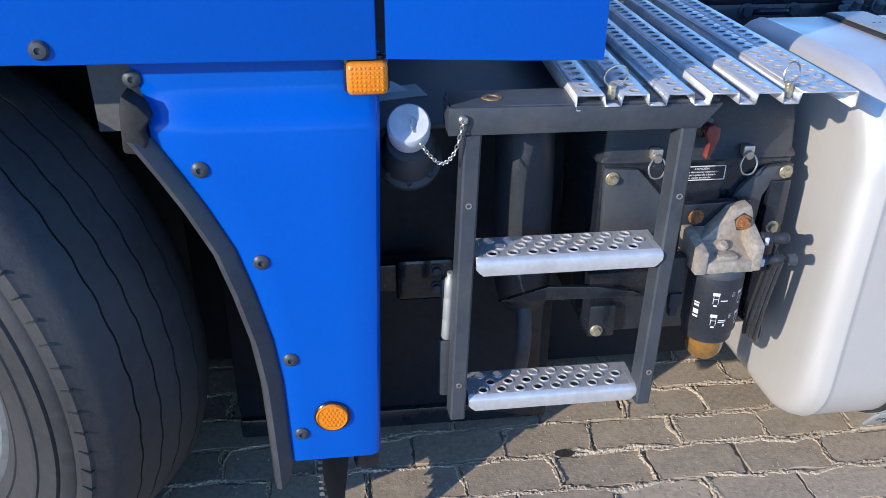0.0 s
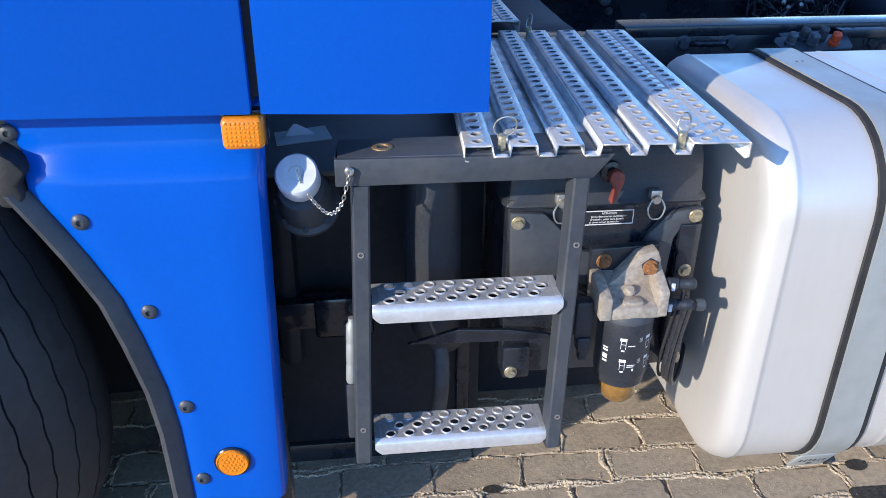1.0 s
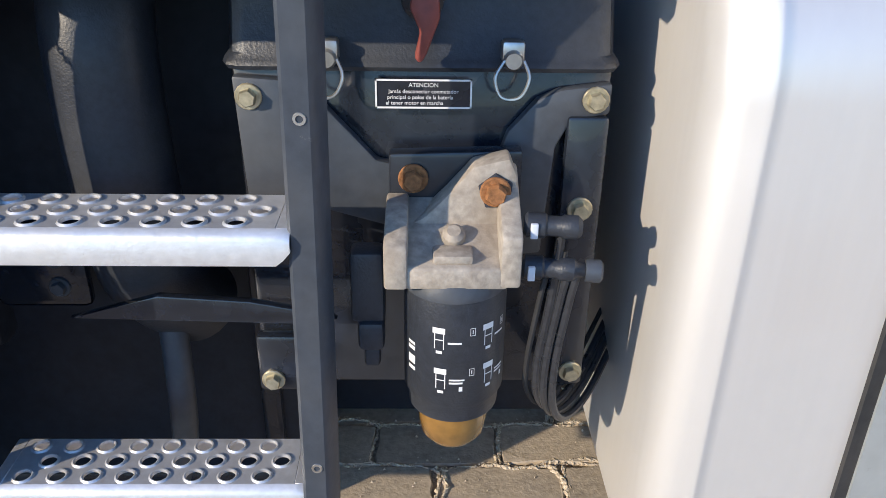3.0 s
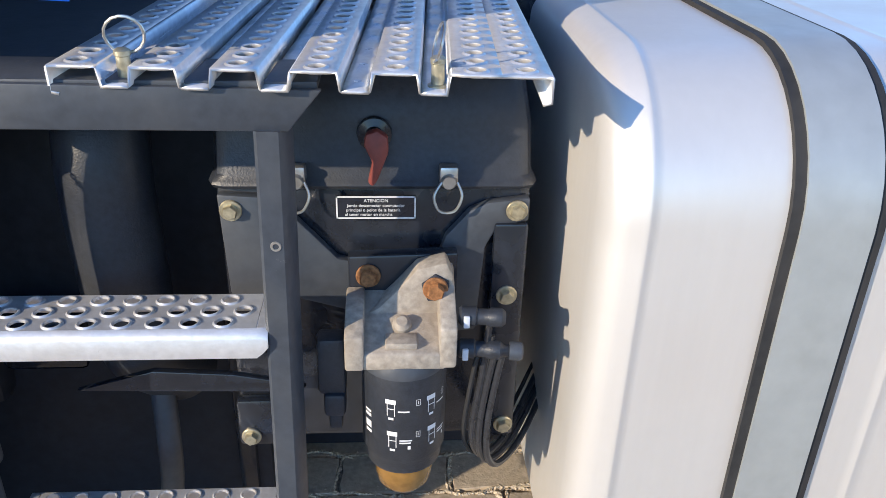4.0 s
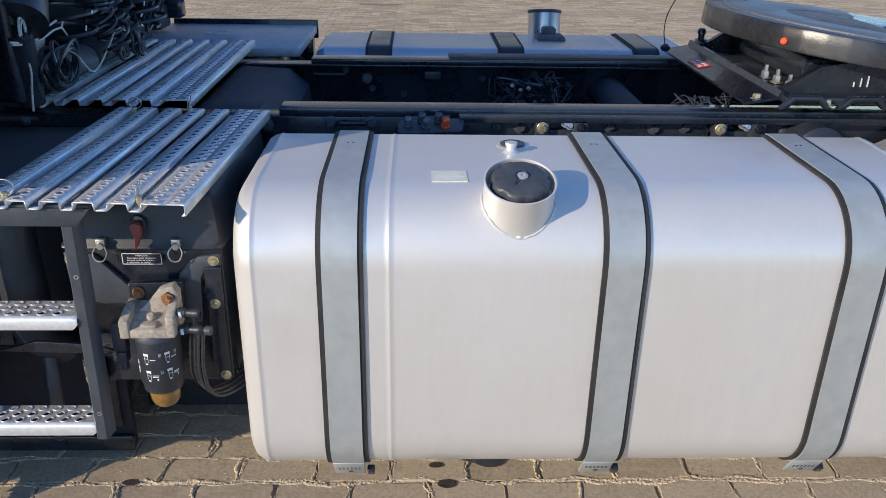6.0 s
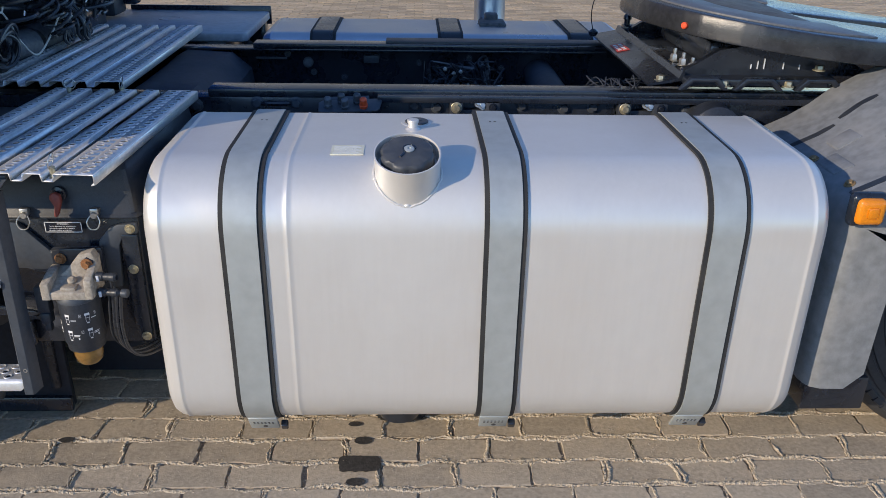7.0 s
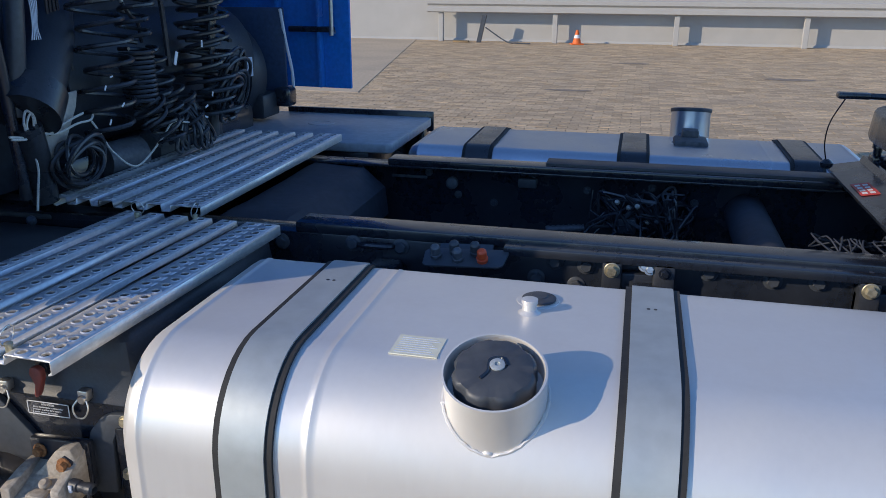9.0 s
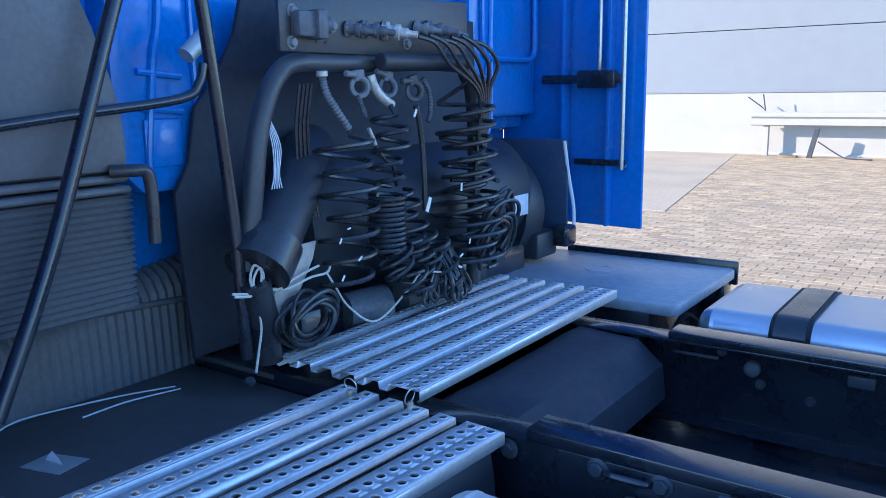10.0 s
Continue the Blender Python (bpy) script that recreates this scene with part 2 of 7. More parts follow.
def lathe(bm, base, axis, profile, seg=24, caps=True, phase=0.0):
    """Turns a profile of (radius, height) pairs about an axis."""
    base, d = Vector(base), Vector(axis).normalized()
    u, v = frame_of(d)
    rings = [[base + d * h + (u * math.cos(a) + v * math.sin(a)) * max(r, 1e-4) for a in (phase + 2 * math.pi * k / seg for k in range(seg))] for r, h in profile]
    return loft(bm, rings, True, caps)


def rod(bm, p, q, r, seg=12, bev=0.0):
    p, q = Vector(p), Vector(q)
    n = (q - p).length
    prof = [(r, 0), (r, n)] if not bev else [(r - bev, 0), (r, bev), (r, n - bev), (r - bev, n)]
    return lathe(bm, p, q - p, prof, seg)


def smooth_path(pts, steps=6):
    """A soft curve through the points."""
    pts = [Vector(p) for p in pts]
    out = []
    for i in range(len(pts) - 1):
        p0, p1, p2, p3 = pts[max(i - 1, 0)], pts[i], pts[i + 1], pts[min(i + 2, len(pts) - 1)]
        for k in range(steps):
            t = k / steps
            out.append(0.5 * (2 * p1 + (p2 - p0) * t + (2 * p0 - 5 * p1 + 4 * p2 - p3) * t * t + (3 * p1 - p0 - 3 * p2 + p3) * t ** 3))
    return out + [pts[-1]]


def hose(bm, pts, r, seg=8, ripple=0.0, caps=True):
    """A tube along the points; ripple: ringed like a bellows."""
    pts = [Vector(p) for p in pts]
    u = None
    rings = []
    for i, p in enumerate(pts):
        d = (pts[min(i + 1, len(pts) - 1)] - pts[max(i - 1, 0)]).normalized()
        if u is None:
            u = frame_of(d)[0]
        u = (u - d * u.dot(d)).normalized()
        v = d.cross(u)
        rr = r * (1 + (ripple if i % 2 else -ripple))
        rings.append([p + (u * math.cos(a) + v * math.sin(a)) * rr for a in (2 * math.pi * k / seg for k in range(seg))])
    return loft(bm, rings, True, caps)


def coil(p, q, r, turns, start=0.0, per=14, wobble=0.0, seed=1):
    """The points of a helix from p to q."""
    rnd = random.Random(seed)
    p, q = Vector(p), Vector(q)
    u, v = frame_of(q - p)
    n = int(turns * per)
    out = []
    ph = [rnd.uniform(0, 6.3) for _ in range(3)]
    for i in range(n + 1):
        t = i / n
        a = start + 2 * math.pi * turns * t
        rr = r * (1 + wobble * math.sin(3 * t * 6.3 + ph[0]))
        off = Vector((math.sin(5 * t + ph[1]), math.sin(7 * t + ph[2]), 0)) * wobble * r * 0.8
        out.append(p.lerp(q, t) + (u * math.cos(a) + v * math.sin(a)) * rr + off)
    return out


def prism(bm, poly, axis, a0, a1, bev=0.0):
    """A flat outline pulled out along x, y or z; the outline is in the other two axes, in order."""
    def at(p, a):
        return {"x": (a, p[0], p[1]), "y": (p[0], a, p[1]), "z": (p[0], p[1], a)}[axis]
    b = bmesh.new()
    vs = [b.verts.new(at(p, a0)) for p in poly]
    f = b.faces.new(vs)
    r = bmesh.ops.extrude_face_region(b, geom=[f])
    d = Vector(at((0, 0), a1)) - Vector(at((0, 0), a0))
    bmesh.ops.translate(b, verts=[v for v in r["geom"] if isinstance(v, bmesh.types.BMVert)], vec=d)
    if bev:
        bmesh.ops.bevel(b, geom=b.edges[:], offset=bev, segments=2, affect="EDGES", profile=0.5, clamp_overlap=True)
    return join(bm, b)


def join(bm, other, m=None):
    """Takes another bmesh into bm."""
    tmp = bpy.data.meshes.new("tmp")
    other.to_mesh(tmp)
    other.free()
    if m is not None:
        tmp.transform(m)
    bm.from_mesh(tmp)
    bpy.data.meshes.remove(tmp)
    return bm


def bolt(bm, p, n, r=0.012, h=0.008, washer=True):
    p, n = Vector(p), Vector(n).normalized()
    if washer:
        lathe(bm, p, n, [(r * 1.45, 0), (r * 1.45, 0.002), (r * 1.35, 0.003)], 16)
    lathe(bm, p + n * 0.002, n, [(r, 0), (r, h * 0.8), (r * 0.86, h)], 6, phase=0.3)
    return bm


def hole_cell(bm, x0, x1, y0, y1, z, r, lift=0.003, drop=0.004, cx=None, cy=None, collar=1.38):
    """A patch of plate with one round, rimmed hole through it."""
    cx = (x0 + x1) / 2 if cx is None else cx
    cy = (y0 + y1) / 2 if cy is None else cy
    edge = [(x1, cy), (x1, (cy + y1) / 2), (x1, y1), ((cx + x1) / 2, y1), (cx, y1), ((cx + x0) / 2, y1), (x0, y1), (x0, (cy + y1) / 2), (x0, cy), (x0, (cy + y0) / 2), (x0, y0), ((cx + x0) / 2, y0), (cx, y0), ((cx + x1) / 2, y0), (x1, y0), (x1, (cy + y0) / 2)]
    rings = [[Vector((x, y, z)) for x, y in edge]]
    for rr, dz in ((r * collar, 0), (r * (1 + (collar - 1) * 0.42), lift), (r, lift * 0.8), (r * 0.97, -drop)):
        rings.append([Vector((cx + rr * math.cos(a), cy + rr * math.sin(a), z + dz)) for a in (math.pi / 8 * k for k in range(16))])
    return loft(bm, rings, True, False)


def writing(name, text, size, m, mat, parent, label=""):
    """Flat letters as a mesh, on the plane of m."""
    cu = bpy.data.curves.new(name, "FONT")
    cu.body, cu.size, cu.extrude = text, size, 0.0002
    cu.align_x, cu.align_y = "CENTER", "CENTER"
    tmp = bpy.data.objects.new(name, cu)
    scene.collection.objects.link(tmp)
    me = bpy.data.meshes.new_from_object(tmp.evaluated_get(bpy.context.evaluated_depsgraph_get()))
    bpy.data.objects.remove(tmp)
    bpy.data.curves.remove(cu)
    me.materials.clear()
    me.materials.append(mat)
    ob = new(name, me)
    ob.parent = parent
    ob.matrix_basis = m
    if label:
        ob["label"] = label
    return ob


def fit_to(parent, ob):
    if parent.type == "EMPTY":
        ob.matrix_parent_inverse = parent.matrix_basis.inverted()
    return ob


def piece(name, bm, mat, parent, label="", smooth=True):
    """A part built in world places under a thing or a part."""
    return fit_to(parent, part(name, solid(bm, smooth), mat, parent, label))


def bolts(parent, places, n, mat, r=0.012, h=0.008, name="bolt", label=""):
    first = piece(name, bolt(bmesh.new(), (0, 0, 0), n, r, h), mat, parent, label)
    first.location = places[0]
    for p in places[1:]:
        again(first, Matrix.Translation(p))


# ---- ground and yard ----
bm = bmesh.new()
box(bm, (-400, -300, -0.5), (400, 500, -0.006))
tagged(new("ground", mesh_of("ground", bm, SAND)), "sandy bedding of the paved yard, reaching to the horizon", "ground", kind="structure")

# the warehouse across the yard
ware = thing("warehouse", (-25, 19.4, 0), "long white and grey clad warehouse across the yard", "building", kind="structure")
bm = bmesh.new()
box(bm, (-76, 19.4, 0), (8.5, 50, 1.365))
piece("base_wall", bm, WALL, ware, "white rendered base wall", False)
for k in range(7):
    bm = bmesh.new()
    box(bm, (-76, 19.37, 1.38 + 1.345 * k), (8.5, 50, 1.38 + 1.345 * k + 1.33), 0.006, 1)
    piece("cladding_panel", bm, CLAD, ware, "", False)
bm = bmesh.new()
box(bm, (-76.05, 19.34, 10.79), (8.55, 50, 10.95), 0.01, 1)
piece("roof_edge", bm, ANTHRACITE, ware, "", False)
bm = bmesh.new()
box(bm, (-76, 19.372, 1.35), (8.5, 19.41, 1.384), 0.004, 1)
piece("drip_sill", bm, CLAD, ware, "", False)
bm = bmesh.new()
prism(bm, [(19.35, 0.0), (19.4, 0.0), (19.4, 0.05), (19.38, 0.05)], "x", -76, 8.5)
piece("plinth", bm, WALL, ware, "", False)

rail = thing("guard_rail", (-3.0, 19.05, 0), "white steel guard rail on posts before the warehouse", "guard rail")
prof = [(0.04, -0.15), (0.0, -0.13), (0.0, -0.045), (0.06, 0.0), (0.0, 0.045), (0.0, 0.13), (0.04, 0.15), (0.055, 0.15), (0.025, 0.125), (0.025, 0.05), (0.085, 0.0), (0.025, -0.05), (0.025, -0.125), (0.055, -0.15)]
bm = bmesh.new()
prism(bm, [(18.96 + p, 0.80 + q) for p, q in prof], "x", -3.32, 8.35)
piece("rail_beam", bm, WALL, rail, "", False)
bm = bmesh.new()
box(bm, (-0.055, 19.04, 0), (0.055, 19.16, 0.92), 0.006, 1)
post = piece("post", bm, WALL, rail, "", False)
post.location = (-3.02, 0, 0)
for k in range(1, 5):
    again(post, Matrix.Translation((-3.02 + 2.66 * k, 0, 0)))
bm = bmesh.new()
hose(bm, [(-3.42, 19.02, 1.26), (-3.12, 19.0, 1.05), (-3.04, 19.0, 0.97), (-3.10, 19.0, 1.32)], 0.014, 6)
piece("bent_wire", bm, ANTHRACITE, rail, "bent dark wire over the rail")

for x, y, tilt, sc in ((0.16, 18.9, 0, 1.25), (7.80, 19.05, 4, 1.5)):
    cone = thing("traffic_cone", (x, y, 0), "small orange traffic cone with a pale band on the paving", "traffic cone", "cones by the warehouse", turn=(tilt, 0, 15))
    bm = bmesh.new()
    box(bm, (-0.11 * sc, -0.11 * sc, 0), (0.11 * sc, 0.11 * sc, 0.02 * sc), 0.006)
    part("base", bm, ORANGE, cone)
    bm = bmesh.new()
    lathe(bm, (0, 0, 0.02 * sc), (0, 0, 1), [(q * sc, h * sc) for q, h in ((0.08, 0), (0.055, 0.09), (0.04, 0.15), (0.022, 0.23), (0.015, 0.232))], 20)
    c = part("body", solid(bm), ORANGE, cone)
    bm = bmesh.new()
    lathe(bm, (0, 0, 0.02 * sc), (0, 0, 1), [(0.0575 * sc, 0.09 * sc), (0.042 * sc, 0.15 * sc)], 20, False)
    part("band", solid(bm), WHITE, c, "pale reflective band")
plank = thing("leaning_plank", (-1.95, 18.8, 0), "dark wooden plank leaning at the guard rail", "plank")
bm = bmesh.new()
prism(bm, [(-2.13, 0.0), (-2.03, 0.0), (-1.90, 0.60), (-2.0, 0.60)], "y", 18.84, 18.92, 0.004)
piece("board", bm, ANTHRACITE, plank, "", False)
litter = thing("broken_board", (-2.5, 18.8, 0), "small reddish broken board lying on the paving", "board")
bm = bmesh.new()
box(bm, (-2.66, 18.72, 0.0), (-2.30, 18.9, 0.04), 0.01)
piece("board", bm, AGED, litter)
rodt = thing("fallen_rod", (-1.5, 18.7, 0), "thin dark rod lying on the paving by the rail", "rod")
bm = bmesh.new()
hose(bm, smooth_path([(-1.92, 18.84, 0.34), (-1.5, 18.78, 0.08), (-1.3, 18.7, 0.02), (-0.85, 18.62, 0.016)]), 0.015)
piece("bar", bm, ANTHRACITE, rodt)

# ---- cab ----
cab = thing("truck_cab", (-1.2, 2.23, 0.4), "glossy blue truck cab with black lower trim", "truck cab")
bm = bmesh.new()
box(bm, (-2.45, 1.06, 1.0), (-0.28, 3.56, 3.1), 0.06)
piece("shell", bm, BLUE_IN, cab)
bm = bmesh.new()
prism(bm, [(-2.45, 0.970), (-0.42, 0.968), (-0.40, 0.967), (0.014, 0.964), (0.014, 2.95), (-2.4, 2.95)], "y", 1.038, 1.058, 0.004)
piece("side_panel", bm, BLUE, cab, "glossy blue lower door panel")
bm = bmesh.new()
pl = [(0.026, 1.040, 0.965), (0.21, 1.052, 0.955), (0.333, 1.078, 0.946), (0.330, 1.092, 0.946), (0.21, 1.068, 0.955), (0.026, 1.060, 0.965)]
loft(bm, [[Vector((x, y, z + h)) for x, y, z in pl] for h in (0, 0.003)] + [[Vector((x, y, 2.9)) for x, y, z in pl]])
piece("rear_side_flap", bm, BLUE, cab, "glossy blue rear side flap")
bm = bmesh.new()
box(bm, (0.008, 1.056, 0.985), (0.032, 1.075, 2.9))
piece("gap_seal", bm, RUBBER, cab)
bm = bmesh.new()
prism(bm, [(-0.30, 3.55), (0.0, 3.55), (0.325, 3.525), (0.328, 3.54), (0.0, 3.57), (-0.30, 3.57)], "z", 0.974, 2.9, 0.004)
flap = piece("rear_side_flap", bm, BLUE_IN, cab, "dusty blue rear side flap")
for x in (0.0, 0.19):
    bm = bmesh.new()
    box(bm, (x, 3.485, 0.98), (x + 0.015, 3.54, 2.85), 0.003)
    piece("stiffener", bm, BLUE_IN, flap)
for x, z0, z1 in ((0.165, 1.57, 2.5), (0.262, 1.215, 2.5)):
    bm = bmesh.new()
    hose(bm, smooth_path([(x, 3.51, z0), (x - 0.004, 3.485, z0 + 0.02), (x, 3.478, z0 + 0.1), (x, 3.478, z1)]), 0.009, 10)
    piece("grab_tube", bm, STEEL, flap, "grey metal grab tube")
bm = bmesh.new()
box(bm, (-0.08, 3.47, 1.525), (0.26, 3.505, 1.560), 0.008)
box(bm, (0.08, 3.455, 1.508), (0.235, 3.49, 1.575), 0.008)
piece("hinge_bracket", bm, BLACK, flap, "black hinge bracket")
bm = bmesh.new()
box(bm, (0.06, 3.48, 1.215), (0.27, 3.505, 1.240), 0.006)
piece("cross_strut", bm, BLACK, flap)

# wheel-arch skirt
ROWS_Z = [0.281, 0.32, 0.38, 0.45, 0.53, 0.62, 0.69, 0.76, 0.81, 0.864, 0.888, 0.905, 0.925, 0.964]


def arch_x(z):
    pts = [(0.20, -0.183), (0.25, -0.181), (0.444, -0.184), (0.52, -0.191), (0.583, -0.204), (0.64, -0.217), (0.70, -0.234), (0.786, -0.276), (0.864, -0.322), (0.91, -0.326), (0.964, -0.345)]
    return float(np.interp(z, [p[0] for p in pts], [p[1] for p in pts]))


def skirt_y(z):
    return float(np.interp(z, [0.25, 0.856, 0.886, 0.904, 0.964], [1.052, 1.052, 1.057, 1.074, 1.080]))


skirt = thing("wheel_arch_skirt", (-0.05, 1.06, 0.25), "glossy blue wheel arch skirt behind the front wheel", "wheel arch")
bm = bmesh.new()
rings = []
for z in ROWS_Z:
    y, x0, e = skirt_y(z), arch_x(z) + 0.030, 0.015 + (z - 0.805) * 0.03
    ring = [(x0, y + 0.022, z), (x0, y + 0.004, z), (x0 + 0.006, y, z)]
    ring += [(x0 + (e - 0.019 - x0) * k / 4, y, z) for k in range(1, 5)]
    ring += [(e - 0.007, y + 0.004, z), (e - 0.001, y + 0.014, z), (e, y + 0.06, z), (e - 0.005, y + 0.06, z), (e - 0.009, y + 0.022, z)]
    rings.append([Vector(p) for p in ring])
loft(bm, rings)
piece("skirt_panel", bm, BLUE, skirt)
bm = bmesh.new()
rings = []
for z in [0.235] + [z for z in ROWS_Z if z <= 0.87]:
    y, x = skirt_y(z), arch_x(z)
    w = 0.032 if z > 0.28 else 0.022
    rings.append([Vector(p) for p in ((x, y + 0.03, z), (x - 0.004, y + 0.006, z), (x + 0.002, y - 0.014, z), (x + 0.010, y - 0.017, z), (x + w - 0.006, y - 0.006, z), (x + w, y + 0.002, z), (x + w, y + 0.03, z))])
loft(bm, rings)
piece("arch_lip", bm, CAPBLACK, skirt, "black rubber arch lip")
bm = bmesh.new()
prism(bm, [(-0.328, 0.846), (-0.300, 0.842), (-0.292, 0.862), (-0.298, 0.876), (-0.284, 0.894), (-0.298, 0.912), (-0.318, 0.928), (-0.324, 0.90)], "y", 1.040, 1.085, 0.006)
piece("lip_end", bm, RUBBER, skirt)
for x, z in ((-0.308, 0.938), (-0.233, 0.816), (-0.165, 0.667), (-0.137, 0.490), (-0.131, 0.340)):
    bm = bmesh.new()
    y = skirt_y(z)
    lathe(bm, (x, y, z), (0, -1, 0), [(0.012, -0.002), (0.012, 0.002), (0.009, 0.005), (0.0045, 0.006), (0.004, 0.003)], 16)
    piece("screw", bm, ANTHRACITE, skirt, "dark dome-headed screw")
bm = bmesh.new()
lathe(bm, (-0.402, 1.038, 0.988), (0, -1, 0), [(0.013, -0.002), (0.013, 0.002), (0.010, 0.006), (0.0045, 0.007), (0.004, 0.004)], 16)
piece("screw", bm, ANTHRACITE, cab, "dark dome-headed screw")
bm = bmesh.new()
lathe(bm, (-0.079, 1.052, 0.373), (0, -1, 0), [(0.027, 0), (0.027, 0.005), (0.0245, 0.0085), (0.0235, 0.007)], 28)
refl = piece("reflector", bm, AMBER, skirt, "round amber reflector")
bm = bmesh.new()
for k in range(6):
    for j in range(6):
        u, v = (k - 2.5) * 0.0068 + (j % 2) * 0.0034, (j - 2.5) * 0.0062
        if math.hypot(u, v) < 0.0205:
            lathe(bm, (-0.079 + u, 1.0455, 0.373 + v), (0, -1, 0), [(0.0033, 0), (0.0028, 0.0012), (0.0005, 0.002)], 6)
piece("prism_cell", bm, AMBER, refl)["kind"] = "stuff"
bm = bmesh.new()
lathe(bm, (-0.079, 1.052, 0.373), (0, -1, 0), [(0.0295, 0), (0.0295, 0.004), (0.0275, 0.006), (0.027, 0.003)], 28)
piece("reflector_rim", bm, BLACK, refl)

lamp = thing("side_marker_lamp", (0.004, 1.05, 0.90), "square amber side marker lamp under the blue door panel", "marker lamp")
bm = bmesh.new()
box(bm, (-0.024, 1.032, 0.902), (0.031, 1.066, 0.946), 0.008, 3)
piece("lens", bm, AMBER, lamp)
bm = bmesh.new()
box(bm, (-0.028, 1.058, 0.898), (0.034, 1.078, 0.950), 0.006)
piece("housing", bm, BLACK, lamp)
bm = bmesh.new()
for k in range(8):
    for j in range(6):
        box(bm, (-0.019 + k * 0.0058, 1.0313, 0.908 + j * 0.0058), (-0.0152 + k * 0.0058, 1.034, 0.9118 + j * 0.0058), 0.0008, 1)
piece("prism_cell", bm, AMBER, lamp)["kind"] = "stuff"

lamp.matrix_basis = Matrix.Translation((-0.003, 0, 0.016)) @ lamp.matrix_basis

# under-cab darkness: engine tunnel, inner arch and lower structure
under = thing("engine_undershield", (-0.5, 2.2, 0.3), "black plastic engine shields and inner wheel arch", "undershield")
bm = bmesh.new()
box(bm, (-2.3, 1.55, 0.14), (-0.36, 2.9, 1.0), 0.03)
box(bm, (-0.40, 1.55, 0.14), (-0.05, 2.9, 0.80), 0.03)
piece("shield", bm, DEEP, under)
bm = bmesh.new()
box(bm, (-0.03, 1.40, 0.30), (0.02, 1.60, 0.81), 0.02)
piece("inner_panel", bm, DEEP, under)
bm = bmesh.new()
# a bent rubber flap: its outer edge curls forward, the lower edge is worn ragged
ragged = random.Random(57)
rings = []
for k in range(33):
    u = k / 32
    low = 0.078 + ragged.uniform(-0.006, 0.006) + 0.01 * u
    y_low, y_high = 1.072 + 0.34 * u, 1.112 + 0.34 * u
    x_low, x_high = -0.080 + 0.030 * u, -0.104 + 0.022 * u
    col = []
    for q in range(7):
        v = q / 6
        x = x_low + (x_high - x_low) * (1 - (1 - v) ** 2) - 0.006 * math.sin(math.pi * v) * (1 - u)
        col.append(Vector((x, y_low + (y_high - y_low) * v ** 0.8, low + (0.31 - low) * v)))
    rings.append(col + [p + Vector((-0.007, 0.001, 0)) for p in reversed(col)])
loft(bm, rings)
flap = piece("mud_flap", bm, RUBBER, under, "worn black rubber flap hanging under the skirt")
bm = bmesh.new()
for k in range(11):
    v = 0.36 + 0.058 * k
    x, y, z = -0.107 - 0.004 * math.sin(math.pi * v), 1.0705 + 0.040 * v ** 0.8, 0.078 + 0.232 * v
    box(bm, (x - 0.003, y - 0.002, z), (x + 0.006, y + 0.001, z + ragged.uniform(0.004, 0.010)), 0.001, 1)
piece("worn_edge", bm, GREY_EDGE, flap, "pale worn edge of the flap", False)["kind"] = "stuff"
bm = bmesh.new()
box(bm, (-1.4, 1.12, 0.955), (-0.42, 1.75, 0.975), 0.005)
piece("inner_arch", bm, PLASTIC, under)
bm = bmesh.new()
box(bm, (-0.105, 1.085, 0.27), (-0.09, 1.62, 0.815), 0.004)
piece("arch_liner", bm, DEEP, under)
bm = bmesh.new()
box(bm, (-0.05, 1.15, 0.16), (0.0, 1.19, 0.40), 0.01)
piece("mud_flap_bracket", bm, BLACK, under)


